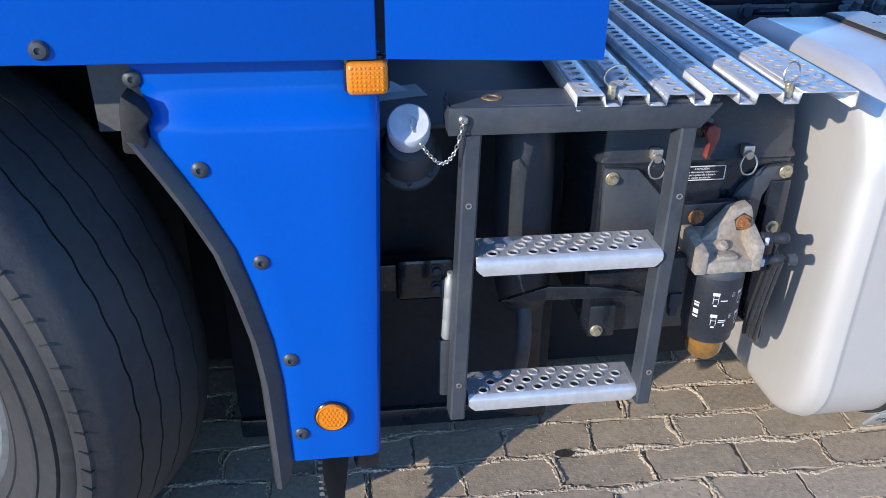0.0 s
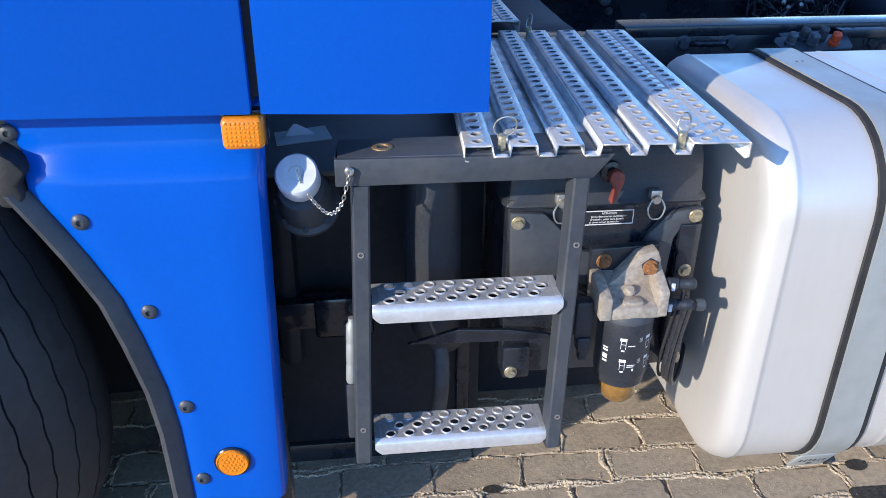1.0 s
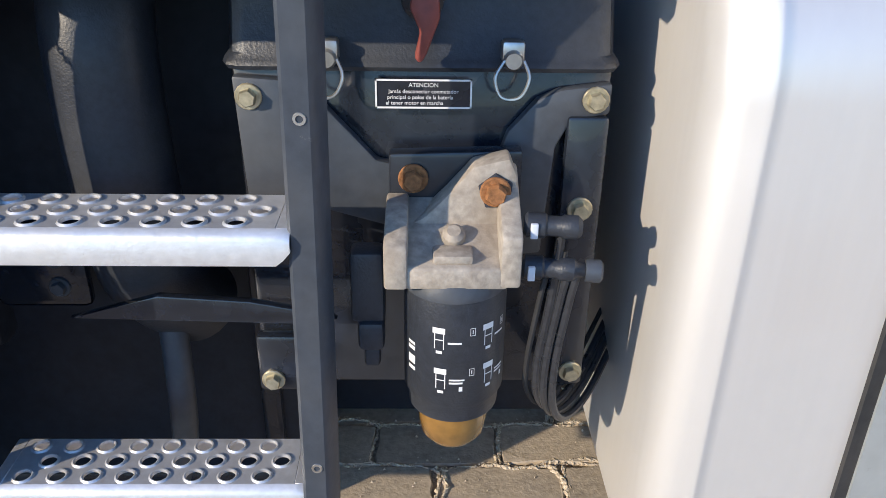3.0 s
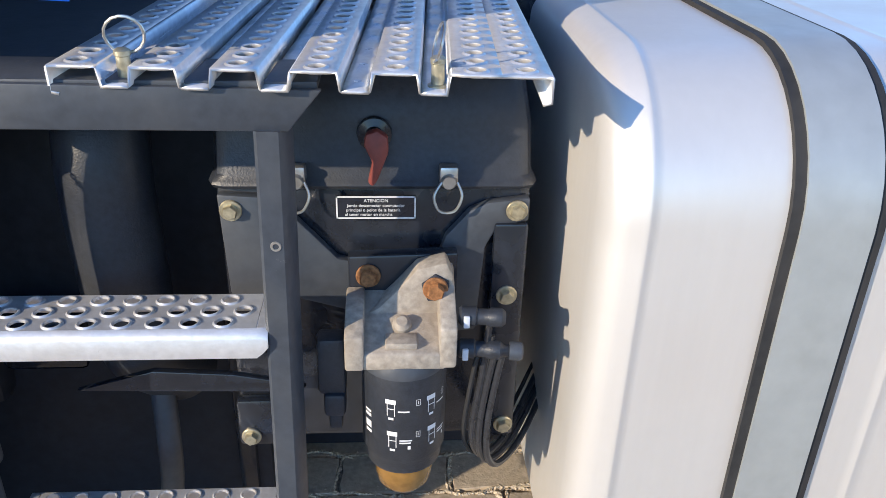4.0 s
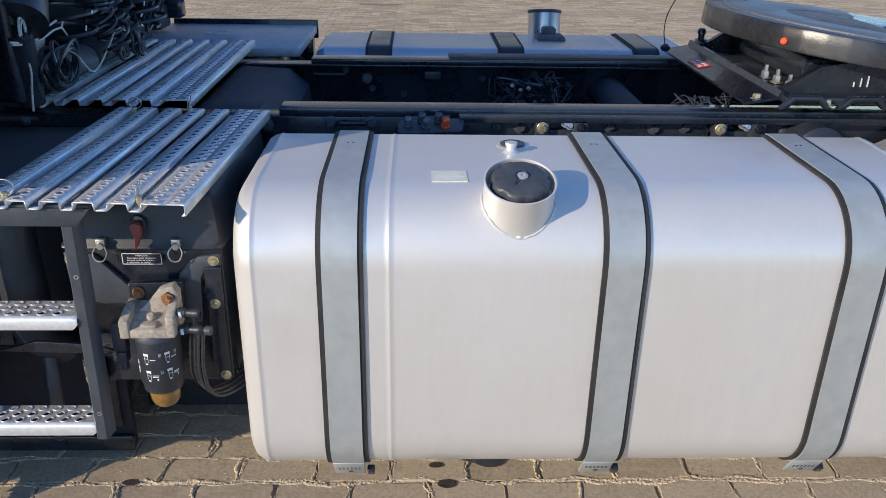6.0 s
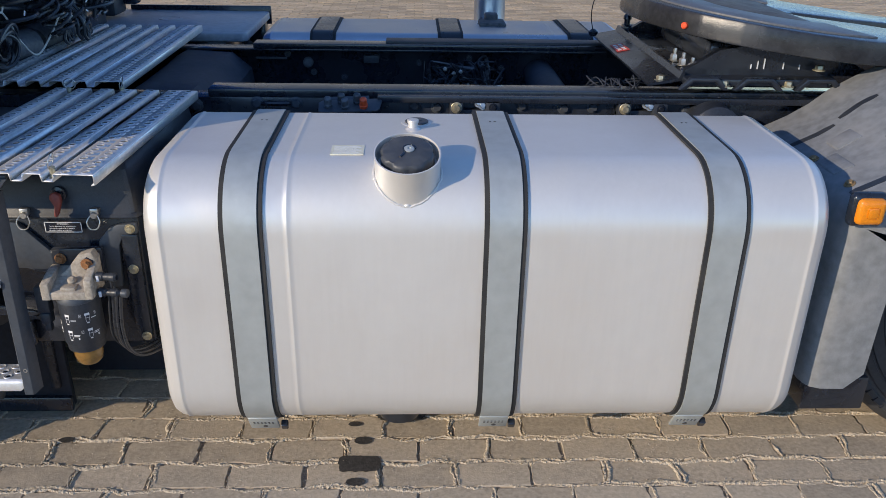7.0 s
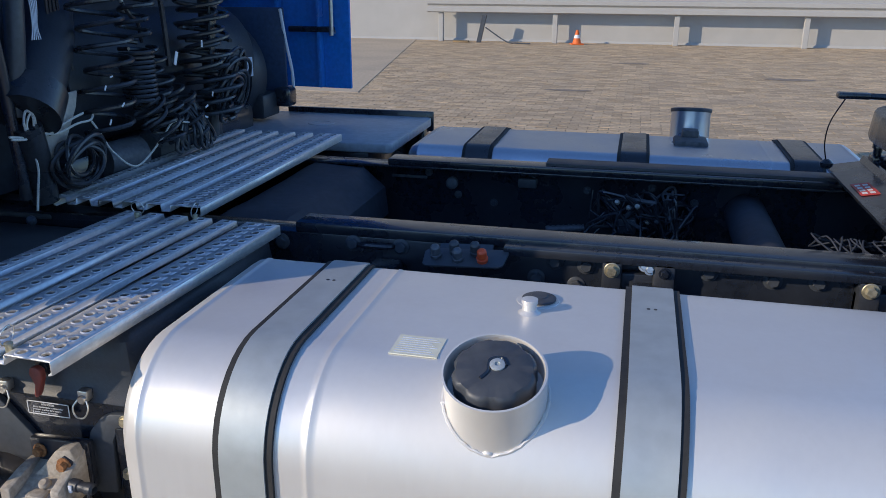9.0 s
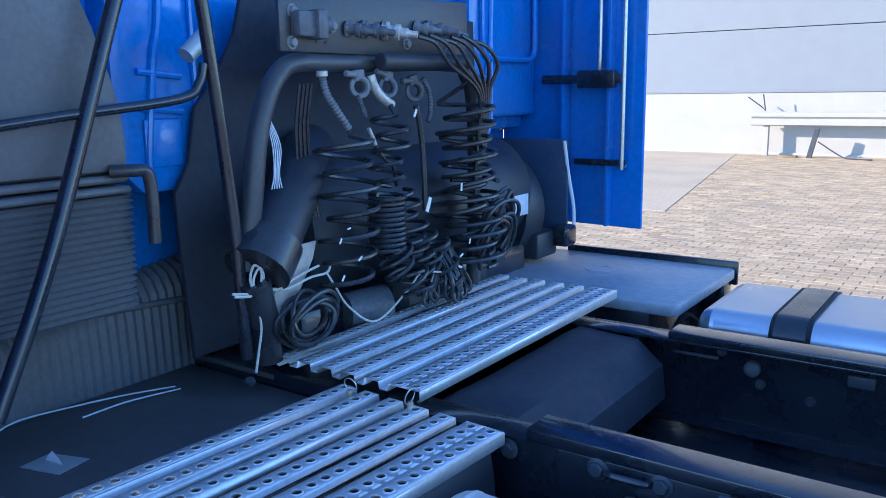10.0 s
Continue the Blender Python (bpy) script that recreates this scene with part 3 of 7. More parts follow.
def wheel(ob, m, r, w):
    """A lorry wheel on its axle: tyre with zigzag grooves and notched shoulders, steel rim with nuts."""
    def hang(name, bm, mat, label=""):
        p = part(name, solid(bm), mat, ob, label)
        p.matrix_basis = m
        return p
    h = w / 2
    prof = [(0.29, -h + 0.045), (0.30, -h + 0.02), (0.325, -h + 0.006), (0.328, -h + 0.008), (0.331, -h + 0.004), (0.37, -h - 0.003), (0.372, -h - 0.006), (0.378, -h - 0.006), (0.380, -h - 0.003), (0.41, -h - 0.002), (0.412, -h + 0.003), (0.416, -h + 0.003), (0.418, -h), (r - 0.062, -h + 0.004), (r - 0.058, -h + 0.009), (r - 0.050, -h + 0.009), (r - 0.046, -h + 0.005), (r - 0.030, -h + 0.008), (r - 0.027, -h + 0.014), (r - 0.012, -h + 0.026), (r - 0.003, -h + 0.045)]
    NP = len(prof)
    xs = [-0.22, -0.06, 0.10, 0.26]
    for g in xs:
        prof += [(r, g * w - 0.0019), (r - 0.008, g * w - 0.0012), (r - 0.008, g * w + 0.0012), (r, g * w + 0.0019)]
    full = prof + [(a, -b) for a, b in reversed(prof[:NP])]
    seg = 180
    rings = []
    for rr, hh in full:
        ring = []
        for k in range(seg):
            a = 2 * math.pi * k / seg
            zig = 0.0014 * (1 if (k // 2) % 2 else -1) if abs(hh) < h - 0.05 else 0.0
            ring.append(Vector((rr * math.cos(a), hh + zig, rr * math.sin(a))))
        rings.append(ring)
    bm = bmesh.new()
    loft(bm, rings, True, False)
    tyre = hang("tyre", bm, TYRE, "worn black truck tyre")
    bm = bmesh.new()
    for k in range(80):
        a = 2 * math.pi * k / 80
        b = bmesh.new()
        box(b, (r - 0.044, -h + 0.004, -0.0008), (r - 0.026, -h + 0.012, 0.0008))
        join(bm, b, Matrix.Rotation(-a, 4, "Y"))
    notch = part("shoulder_notch", bm, BLACK, tyre)
    notch["kind"] = "stuff"
    bm = bmesh.new()
    lathe(bm, (0, 0, 0), (0, -1, 0), [(0.292, h - 0.05), (0.297, h - 0.03), (0.285, h - 0.022), (0.275, h - 0.04), (0.262, h - 0.09), (0.24, h - 0.12), (0.20, h - 0.10), (0.165, h - 0.085), (0.15, h - 0.10), (0.12, h - 0.09), (0.1, h - 0.06), (0.06, h - 0.055)], 48)
    rim = hang("rim", bm, FENDER, "dull grey steel rim")
    for k in range(10):
        a = 2 * math.pi * k / 10
        bm = bmesh.new()
        lathe(bm, (0.165 * math.cos(a), -h + 0.09, 0.165 * math.sin(a)), (0, -1, 0), [(0.018, 0), (0.018, 0.02), (0.012, 0.03), (0.009, 0.045)], 8)
        part("wheel_nut", solid(bm), STEEL, rim)
    return ob


front = thing("front_axle", (-0.762, 1.255, 0.485), "steered front axle with a worn ribbed tyre under the blue arch", "axle", "axles", turn=(0, 0, -28))
wheel(front, Matrix(), 0.495, 0.29)
bm = bmesh.new()
rod(bm, (0, 0.05, 0), (0, 0.5, 0), 0.09, 20, 0.01)
part("hub", solid(bm), BLACK, front)
rear_ax = thing("rear_axle", (3.02, 1.40, 0.5), "rear axle with twin ribbed tyres under a grey mudguard", "axle", "axles")
wheel(rear_ax, Matrix(), 0.5, 0.3)
wheel(rear_ax, Matrix.Translation((0, 0.33, 0)), 0.5, 0.3)
bm = bmesh.new()
rod(bm, (0, 0.05, 0), (0, 1.6, 0), 0.1, 20, 0.01)
part("axle_tube", solid(bm), BLACK, rear_ax)

# ---- filler cap with chain ----
filler = thing("water_filler_cap", (0.07, 1.15, 0.83), "pale grey filler cap on a black neck with a steel chain", "filler cap")
ax = Vector((-0.05, -0.75, 0.66)).normalized()
c0 = Vector((0.064, 1.13, 0.822))
bm = bmesh.new()
lathe(bm, c0, ax, [(0.030, -0.01), (0.032, 0.0), (0.032, 0.03), (0.029, 0.034), (0.012, 0.034), (0.012, 0.031)], 28)
piece("cap", bm, CAPGREY, filler)
bm = bmesh.new()
lathe(bm, c0 + Vector((0, 0.0, -0.01)), ax, [(0.046, -0.095), (0.053, -0.092), (0.053, -0.080), (0.045, -0.076), (0.041, -0.05), (0.041, -0.03), (0.036, -0.02), (0.034, -0.008), (0.028, -0.008)], 28)
piece("neck", bm, ANTHRACITE, filler, "dark grey neck flange")
u, v = frame_of(ax)
for k in range(8):
    a = 2 * math.pi * k / 8
    p = c0 - ax * 0.074 + Vector((0, 0, -0.01)) + (u * math.cos(a) + v * math.sin(a)) * 0.047
    bm = bmesh.new()
    lathe(bm, p, ax, [(0.004, -0.006), (0.004, 0.006)], 8)
    piece("lug", bm, ANTHRACITE, filler)
bm = bmesh.new()
chain = smooth_path([c0 + ax * 0.037 + Vector((0.002, 0, 0.006)), c0 + ax * 0.039 + Vector((0.004, -0.003, -0.006)), c0 + ax * 0.040 + Vector((0.010, -0.006, -0.020)), (0.088, 1.086, 0.804), (0.108, 1.082, 0.788), (0.126, 1.078, 0.806), (0.138, 1.078, 0.850)], 7)
for i, (p, q) in enumerate(zip(chain, chain[1:])):
    d = (q - p)
    mid = (p + q) / 2
    uu, vv = frame_of(d)
    w = uu if i % 2 else vv
    dn = d.normalized() * d.length * 0.68
    pts = [mid + dn * math.cos(a) + w * 0.0024 * math.sin(a) for a in (2 * math.pi * k / 10 for k in range(11))]
    hose(bm, pts, 0.0009, 5)
piece("chain", bm, STEEL, filler, "fine steel link chain")
bm = bmesh.new()
lathe(bm, (0.139, 1.086, 0.853), (0, -1, 0), [(0.007, 0), (0.007, 0.006), (0.005, 0.008), (0.002, 0.008), (0.002, 0.006)], 14)
piece("chain_pin", bm, STEEL, filler)

filler.matrix_basis = Matrix.Translation((-0.003, 0, 0.010)) @ filler.matrix_basis

# ---- boarding ladder ----
ladder = thing("boarding_ladder", (0.32, 1.12, 0.33), "dark grey steel boarding ladder with two aluminium steps", "ladder")
bm = bmesh.new()
prism(bm, [(0.115, 0.838), (0.496, 0.837), (0.526, 0.874), (0.115, 0.880)], "y", 1.086, 1.094, 0.0015)
prism(bm, [(0.115, 1.092), (0.522, 1.092), (0.522, 1.17), (0.120, 1.17)], "z", 0.872, 0.880, 0.0015)
box(bm, (0.115, 1.088, 0.838), (0.121, 1.15, 0.880), 0.0015)
beam = piece("top_beam", bm, ANTHRACITE, ladder)
bm = bmesh.new()
lathe(bm, (0.185, 1.13, 0.8795), (0, 0, 1), [(0.016, 0), (0.015, 0.002), (0.009, 0.0022), (0.008, 0.0)], 16)
piece("pressed_hole", bm, AGED, beam)


def post_bar(name, xa, xb, za, zb, w, skew):
    """An upright of folded steel, with the fold towards the truck."""
    bm = bmesh.new()
    rings = []
    for x, z in ((xa, za), (xb, zb)):
        rings.append([Vector((x + a, b, z)) for a, b in ((0, 1.086), (0.003, 1.083), (w - 0.003, 1.083), (w, 1.086), (w + skew, 1.118), (w + skew - 0.005, 1.119), (w - 0.006, 1.091), (0.006, 1.091), (0.003, 1.118), (-0.002, 1.118))])
    loft(bm, rings)
    return piece(name, bm, ANTHRACITE, ladder)


pl = post_bar("upright", 0.138, 0.122, 0.838, 0.318, 0.026, 0.0)
pr = post_bar("upright", 0.4655, 0.4562, 0.838, 0.322, 0.025, 0.006)
for p, spots in ((pl, ((0.1465, 0.727), (0.1365, 0.391))), (pr, ((0.478, 0.727), (0.472, 0.391)))):
    for x, z in spots:
        bm = bmesh.new()
        lathe(bm, (x, 1.0835, z), (0, -1, 0), [(0.0055, 0), (0.005, 0.0015), (0.003, 0.0015), (0.003, 0.0)], 12)
        piece("rivet", bm, STEEL, p)


def step_plate(name, x0, x1, y0, y1, z, cols, rows, r=0.0078):
    """A pressed tread with raised round holes, a deep front lip and rounded ends."""
    bm = bmesh.new()
    m = 0.012
    cw, ch = (x1 - x0 - 2 * m) / (cols + 0.5), (y1 - y0 - 2 * 0.008) / rows
    ya = y0 + 0.008
    for j in range(rows):
        off = cw / 2 if j % 2 else 0
        yb0, yb1 = ya + j * ch, ya + (j + 1) * ch
        xs = x0 + m
        if off:
            box(bm, (xs, yb0, z - 0.002), (xs + off, yb1, z))
        for i in range(cols):
            hole_cell(bm, xs + off + i * cw, xs + off + (i + 1) * cw, yb0, yb1, z, r, 0.0017, 0.002)
        if not off:
            box(bm, (xs + cols * cw, yb0, z - 0.002), (xs + (cols + 0.5) * cw, yb1, z))
    edge = [(y0 + 0.010, z - 0.030), (y0, z - 0.030), (y0 - 0.001, z - 0.008), (y0 + 0.002, z - 0.003), (y0 + 0.008, z), (y0 + 0.008, z - 0.003), (y0 + 0.005, z - 0.005), (y0 + 0.002, z - 0.010), (y0 + 0.003, z - 0.027), (y0 + 0.010, z - 0.027)]
    rings = []
    for k, x in enumerate((x0, x0 + 0.006, x0 + 0.012, x1 - 0.012, x1 - 0.006, x1)):
        cut = (0.012, 0.005, 0.0, 0.0, 0.005, 0.012)[k]
        rings.append([Vector((x, y, max(zz, z - 0.030 + cut) if zz < z - 0.02 else zz - (0.002 if cut > 0.006 else 0))) for y, zz in edge])
    loft(bm, rings)
    for a, b in ((x0, x0 + m), (x1 - m, x1)):
        box(bm, (a, ya, z - 0.003), (b, y1 - 0.006, z), 0.001, 1)
    box(bm, (x0, y1 - 0.009, z - 0.02), (x1, y1 - 0.006, z), 0.001, 1)
    return piece(name, bm, ALU_STEP, ladder, "bright aluminium step with raised holes")


step_plate("step", 0.160, 0.464, 1.078, 1.160, 0.636, 8, 3)
step_plate("step", 0.155, 0.458, 1.090, 1.170, 0.358, 8, 3)
bm = bmesh.new()
lathe(bm, (0.120, 1.13, 0.460), (0.05, 0, 1), [(0.008, 0), (0.009, 0.004), (0.009, 0.034), (0.0085, 0.036), (0.0085, 0.040), (0.009, 0.042), (0.009, 0.078), (0.0085, 0.08), (0.0085, 0.083), (0.009, 0.085), (0.009, 0.115), (0.006, 0.119), (0.006, 0.128)], 16)
piece("hinge", bm, GALV, ladder, "pale steel hinge barrel")
bm = bmesh.new()
box(bm, (0.112, 1.138, 0.42), (0.142, 1.156, 0.57), 0.006)
box(bm, (0.108, 1.134, 0.33), (0.134, 1.152, 0.45), 0.006)
piece("hinge_plate", bm, ANTHRACITE, ladder)

# pipes and struts in the dark behind the ladder
pipe = thing("air_pipe", (0.2, 1.5, 0.3), "dark grey bent pipe behind the ladder", "pipe")
bm = bmesh.new()
hose(bm, smooth_path([(0.268, 1.30, 0.82), (0.270, 1.262, 0.75), (0.272, 1.258, 0.62), (0.278, 1.27, 0.50), (0.30, 1.34, 0.42)]), 0.051, 24)
piece("duct", bm, PLASTIC, pipe)
# added tube in paler grey, imitating a strip of sunlight low behind the ladder
bm = bmesh.new()
hose(bm, smooth_path([(0.285, 1.29, 0.47), (0.29, 1.27, 0.36), (0.28, 1.28, 0.25), (0.24, 1.34, 0.14)]), 0.016, 12)
piece("sunlit_strip_hose", bm, ANTHRACITE, pipe)
bm = bmesh.new()
box(bm, (-0.02, 1.48, 0.1), (0.02, 1.52, 0.45), 0.01)
piece("hanger", bm, PLASTIC, pipe)
back = thing("inner_shield", (0.3, 1.75, 0.3), "black steel shield plate behind the ladder", "shield")
bm = bmesh.new()
box(bm, (-0.3, 1.44, 0.03), (0.392, 1.46, 0.80), 0.004)
box(bm, (0.38, 1.60, 0.05), (0.80, 1.62, 0.42), 0.004)
piece("plate", bm, DEEP, back)
bm = bmesh.new()
box(bm, (-0.3, 1.425, 0.02), (0.392, 1.448, 0.07), 0.008)
piece("lower_fold", bm, BLACK, back)
bm = bmesh.new()
box(bm, (0.34, 1.425, 0.10), (0.37, 1.445, 0.45), 0.008)
piece("stiffener", bm, BLACK, back)
brace = thing("support_bracket", (0.3, 1.3, 0.53), "black pressed steel bracket with a zinc bolt", "bracket")
bm = bmesh.new()
prism(bm, [(0.22, 0.486), (0.46, 0.480), (0.485, 0.486), (0.47, 0.492), (0.40, 0.506), (0.31, 0.512)], "y", 1.19, 1.20, 0.002)
piece("arm", bm, BLACK, brace)
bm = bmesh.new()
box(bm, (0.05, 1.362, 0.395), (0.165, 1.376, 0.485), 0.01)
box(bm, (-0.04, 1.376, 0.41), (0.12, 1.42, 0.47), 0.004)
piece("arm", bm, BLACK, brace)
bolts(brace, [(0.129, 1.362, 0.463), (0.130, 1.362, 0.424)], (0, -1, 0), ANTHRACITE, 0.009)

# ---- battery box ----
bat = thing("battery_box", (0.57, 1.45, 0.38), "black battery box with pressed cover and zinc bolts", "battery box")
bm = bmesh.new()
box(bm, (0.396, 1.226, 0.383), (0.741, 1.80, 0.735), 0.008)
piece("body", bm, BLACK, bat)
bm = bmesh.new()
rings = []
for z, g in ((0.728, 0.004), (0.732, 0.006), (0.737, 0.004), (0.742, 0.0), (0.80, -0.004), (0.845, -0.012), (0.862, -0.03), (0.866, -0.06)):
    x0, x1, y0, y1 = 0.394 - g, 0.741 + g, 1.222 - g, 1.80
    c = 0.018
    rings.append([Vector(p) for p in ((x0, y0 + c, z), (x0 + c * 0.3, y0 + c * 0.3, z), (x0 + c, y0, z), (x1 - c, y0, z), (x1 - c * 0.3, y0 + c * 0.3, z), (x1, y0 + c, z), (x1, y1, z), (x0, y1, z))])
loft(bm, rings)
piece("cover", bm, PLASTIC, bat, "black plastic cover")
bm = bmesh.new()
# pressed front frame: two corner brackets and a funnel shaped recess
prism(bm, [(0.399, 0.724), (0.458, 0.720), (0.475, 0.703), (0.526, 0.646), (0.545, 0.642), (0.636, 0.642), (0.646, 0.674), (0.672, 0.705), (0.692, 0.714), (0.738, 0.720), (0.738, 0.692), (0.704, 0.685), (0.691, 0.66), (0.684, 0.55), (0.632, 0.545), (0.53, 0.58), (0.46, 0.60), (0.404, 0.60)], "y", 1.212, 1.226, 0.003)
piece("front_bracket", bm, ANTHRACITE, bat, "dark grey pressed bracket")
bm = bmesh.new()
prism(bm, [(0.700, 0.69), (0.738, 0.69), (0.738, 0.396), (0.712, 0.391), (0.698, 0.45)], "y", 1.208, 1.222, 0.003)
piece("side_bracket", bm, BLACK, bat)
bm = bmesh.new()
box(bm, (0.396, 1.206, 0.386), (0.448, 1.224, 0.455), 0.006)
piece("foot_bracket", bm, BLACK, bat)
bolts(bat, [(0.413, 1.212, 0.706), (0.7235, 1.210, 0.706), (0.412, 1.206, 0.402), (0.725, 1.208, 0.412), (0.718, 1.208, 0.600)], (0, -1, 0), YELLOW_ZINC, 0.0085, 0.008, "bolt", "yellow zinc bolt")
for x in (0.485, 0.647):
    bm = bmesh.new()
    lathe(bm, (x, 1.214, 0.742), (0, -1, 0), [(0.009, 0), (0.009, 0.010), (0.007, 0.014), (0.006, 0.014)], 14)
    box(bm, (x - 0.010, 1.205, 0.738), (x + 0.010, 1.222, 0.758), 0.003)
    latch = piece("latch_pin", bm, STEEL, bat, "worn metal latch pin")
    bm = bmesh.new()
    hose(bm, smooth_path([(x - 0.008, 1.203, 0.742), (x - 0.016, 1.197, 0.728), (x - 0.010, 1.195, 0.712), (x + 0.006, 1.195, 0.712), (x + 0.014, 1.198, 0.728), (x + 0.009, 1.203, 0.742)]), 0.0016, 6)
    piece("ring", bm, STEEL, latch)
bm = bmesh.new()
lathe(bm, (0.568, 1.222, 0.790), (0, -1, 0), [(0.019, 0), (0.018, 0.006), (0.010, 0.008), (0.009, 0.016)], 20)
sw = piece("switch_base", bm, BLACK, bat)
bm = bmesh.new()
prism(bm, [(0.557, 0.788), (0.560, 0.799), (0.571, 0.803), (0.582, 0.796), (0.583, 0.780), (0.571, 0.748), (0.566, 0.741), (0.561, 0.746), (0.566, 0.768)], "y", 1.190, 1.204, 0.003)
piece("switch_handle", bm, RED, sw, "faded red battery isolator handle")
bm = bmesh.new()
box(bm, (0.526, 1.2095, 0.697), (0.612, 1.2115, 0.7235))
plate = piece("warning_label", bm, BLACK, bat, "small black warning label with white writing", False)
bm = bmesh.new()
for lo, hi in (((0.526, 0.697), (0.612, 0.6985)), ((0.526, 0.722), (0.612, 0.7235)), ((0.526, 0.697), (0.5275, 0.7235)), ((0.6105, 0.697), (0.612, 0.7235))):
    box(bm, (lo[0], 1.2085, lo[1]), (hi[0], 1.2095, hi[1]))
piece("label_border", bm, WHITE, plate, "", False)
for txt, x, z, s in (("ATENCION", 0.569, 0.7182, 0.0052), ("Jam\u00e1s desconectar conmutador", 0.569, 0.7125, 0.0049), ("principal o polos de la bater\u00eda", 0.566, 0.7072, 0.0049), ("al tener motor en marcha", 0.561, 0.7020, 0.0049)):
    writing("lettering", txt, s, pose(x, 1.2088, z, 90, 0, 0), WHITE, plate)
bm = bmesh.new()
box(bm, (0.7452, 1.45, 0.755), (0.7465, 1.56, 0.80))
for k in range(6):
    box(bm, (0.7465, 1.46, 0.760 + k * 0.0062), (0.7469, 1.55, 0.7625 + k * 0.0062))
piece("side_label", bm, ANTHRACITE, bat, "dark label on the box side", False)

# ---- fuel filter ----
filt = thing("fuel_filter", (0.608, 1.16, 0.37), "dusty fuel filter with black canister and amber bowl", "fuel filter")
HZ = -0.020
bm = bmesh.new()
prism(bm, [(x, z + HZ) for x, z in [(0.548, 0.690), (0.668, 0.694), (0.668, 0.60), (0.548, 0.60)]], "y", 1.186, 1.204, 0.003)
piece("mount_plate", bm, BLACK, filt)
bm = bmesh.new()
prism(bm, [(0.562, 0.590), (0.562, 0.612), (0.580, 0.621), (0.600, 0.642), (0.623, 0.669), (0.654, 0.677), (0.661, 0.660), (0.662, 0.590)], "y", 1.158, 1.186, 0.003)
bm_l = bmesh.new()
prism(bm_l, [(1.104, 0.577), (1.186, 0.577), (1.186, 0.634), (1.150, 0.630), (1.104, 0.618)], "x", 0.546, 0.566, 0.003)
bm_r = bmesh.new()
prism(bm_r, [(1.106, 0.578), (1.186, 0.578), (1.186, 0.664), (1.160, 0.650), (1.106, 0.626)], "x", 0.645, 0.663, 0.003)
prism(bm, [(1.107, 0.576), (1.186, 0.576), (1.186, 0.630), (1.160, 0.616), (1.125, 0.600), (1.107, 0.596)], "x", 0.560, 0.652, 0.003)
box(bm, (0.588, 1.112, 0.598), (0.622, 1.135, 0.606), 0.002)
lathe(bm, (0.606, 1.145, 0.606), (0, -0.6, 1), [(0.011, 0), (0.010, 0.010), (0.006, 0.014)], 16)
head = piece("filter_head", bm, CAST, filt, "dusty cast filter head")
piece("side_cheek", bm_l, CAST, head)
piece("side_cheek", bm_r, CAST, head)
bm = bmesh.new()
prism(bm, [(0.627, 0.652), (0.634, 0.632), (0.655, 0.634), (0.657, 0.655), (0.642, 0.664)], "y", 1.1545, 1.1595, 0.001)
piece("bolt_recess", bm, MATT, head)
bm = bmesh.new()
lathe(bm, (0.608, 1.150, 0.560), (0, 0, 1), [(0.040, 0), (0.047, 0.004), (0.047, 0.010), (0.043, 0.018)], 36)
piece("clamp_ring", bm, ANTHRACITE, head)
bolts(filt, [(0.570, 1.184, 0.668 + HZ), (0.642, 1.154, 0.668 + HZ)], (0, -1, 0), RUST, 0.0095, 0.010, "bolt", "rusty bolt")
bm = bmesh.new()
lathe(bm, (0.609, 1.152, 0.382), (0, 0, 1), [(0.012, 0), (0.024, 0.003), (0.031, 0.012), (0.034, 0.028), (0.035, 0.050), (0.036, 0.066)], 32)
piece("bowl", bm, BOWL, filt, "murky amber sediment bowl")
bm = bmesh.new()
lathe(bm, (0.609, 1.152, 0.430), (0, 0, 1), [(0.039, 0), (0.043, 0.002), (0.0445, 0.020), (0.0475, 0.024), (0.0475, 0.126), (0.046, 0.134), (0.041, 0.138), (0.041, 0.142), (0.044, 0.143), (0.044, 0.150)], 36)
can = piece("canister", bm, PLASTIC, filt, "black filter canister with white pictograms")
rc = 0.0479


def on_can(a, z):
    t = radians(a)
    return Vector((0.609 + rc * math.sin(t), 1.152 - rc * math.cos(t), z))


def can_patch(bm, a0, a1, z0, z1):
    n = 3
    pts = [on_can(a0 + (a1 - a0) * k / n, z0) for k in range(n + 1)] + [on_can(a1 - (a1 - a0) * k / n, z1) for k in range(n + 1)]
    bm.faces.new([bm.verts.new(p) for p in pts])


bm = bmesh.new()
for a, z in ((-18, 0.523), (-16, 0.480), (38, 0.524), (40, 0.482)):
    can_patch(bm, a - 8, a + 6, z + 0.009, z + 0.015)
    can_patch(bm, a - 6, a - 5, z - 0.007, z + 0.009)
    can_patch(bm, a + 4, a + 5, z - 0.007, z + 0.009)
    can_patch(bm, a - 6, a + 5, z + 0.002, z + 0.003)
    can_patch(bm, a - 4, a + 3, z - 0.012, z - 0.009)
    can_patch(bm, a + 9, a + 24, z - 0.001, z + 0.001)
    if z < 0.50:
        can_patch(bm, a + 9, a + 26, z + 0.0025, z + 0.0042)
        can_patch(bm, a + 20, a + 24, z - 0.009, z - 0.004)
for a, z in ((18, 0.534), (18, 0.491), (60, 0.534)):
    for q in ((-3, 3, -0.004, -0.0035), (-3, 3, 0.0035, 0.004), (-3, -2.4, -0.004, 0.004), (2.4, 3, -0.004, 0.004), (-0.5, 0.5, -0.002, 0.002)):
        can_patch(bm, a + q[0], a + q[1], z + q[2], z + q[3])
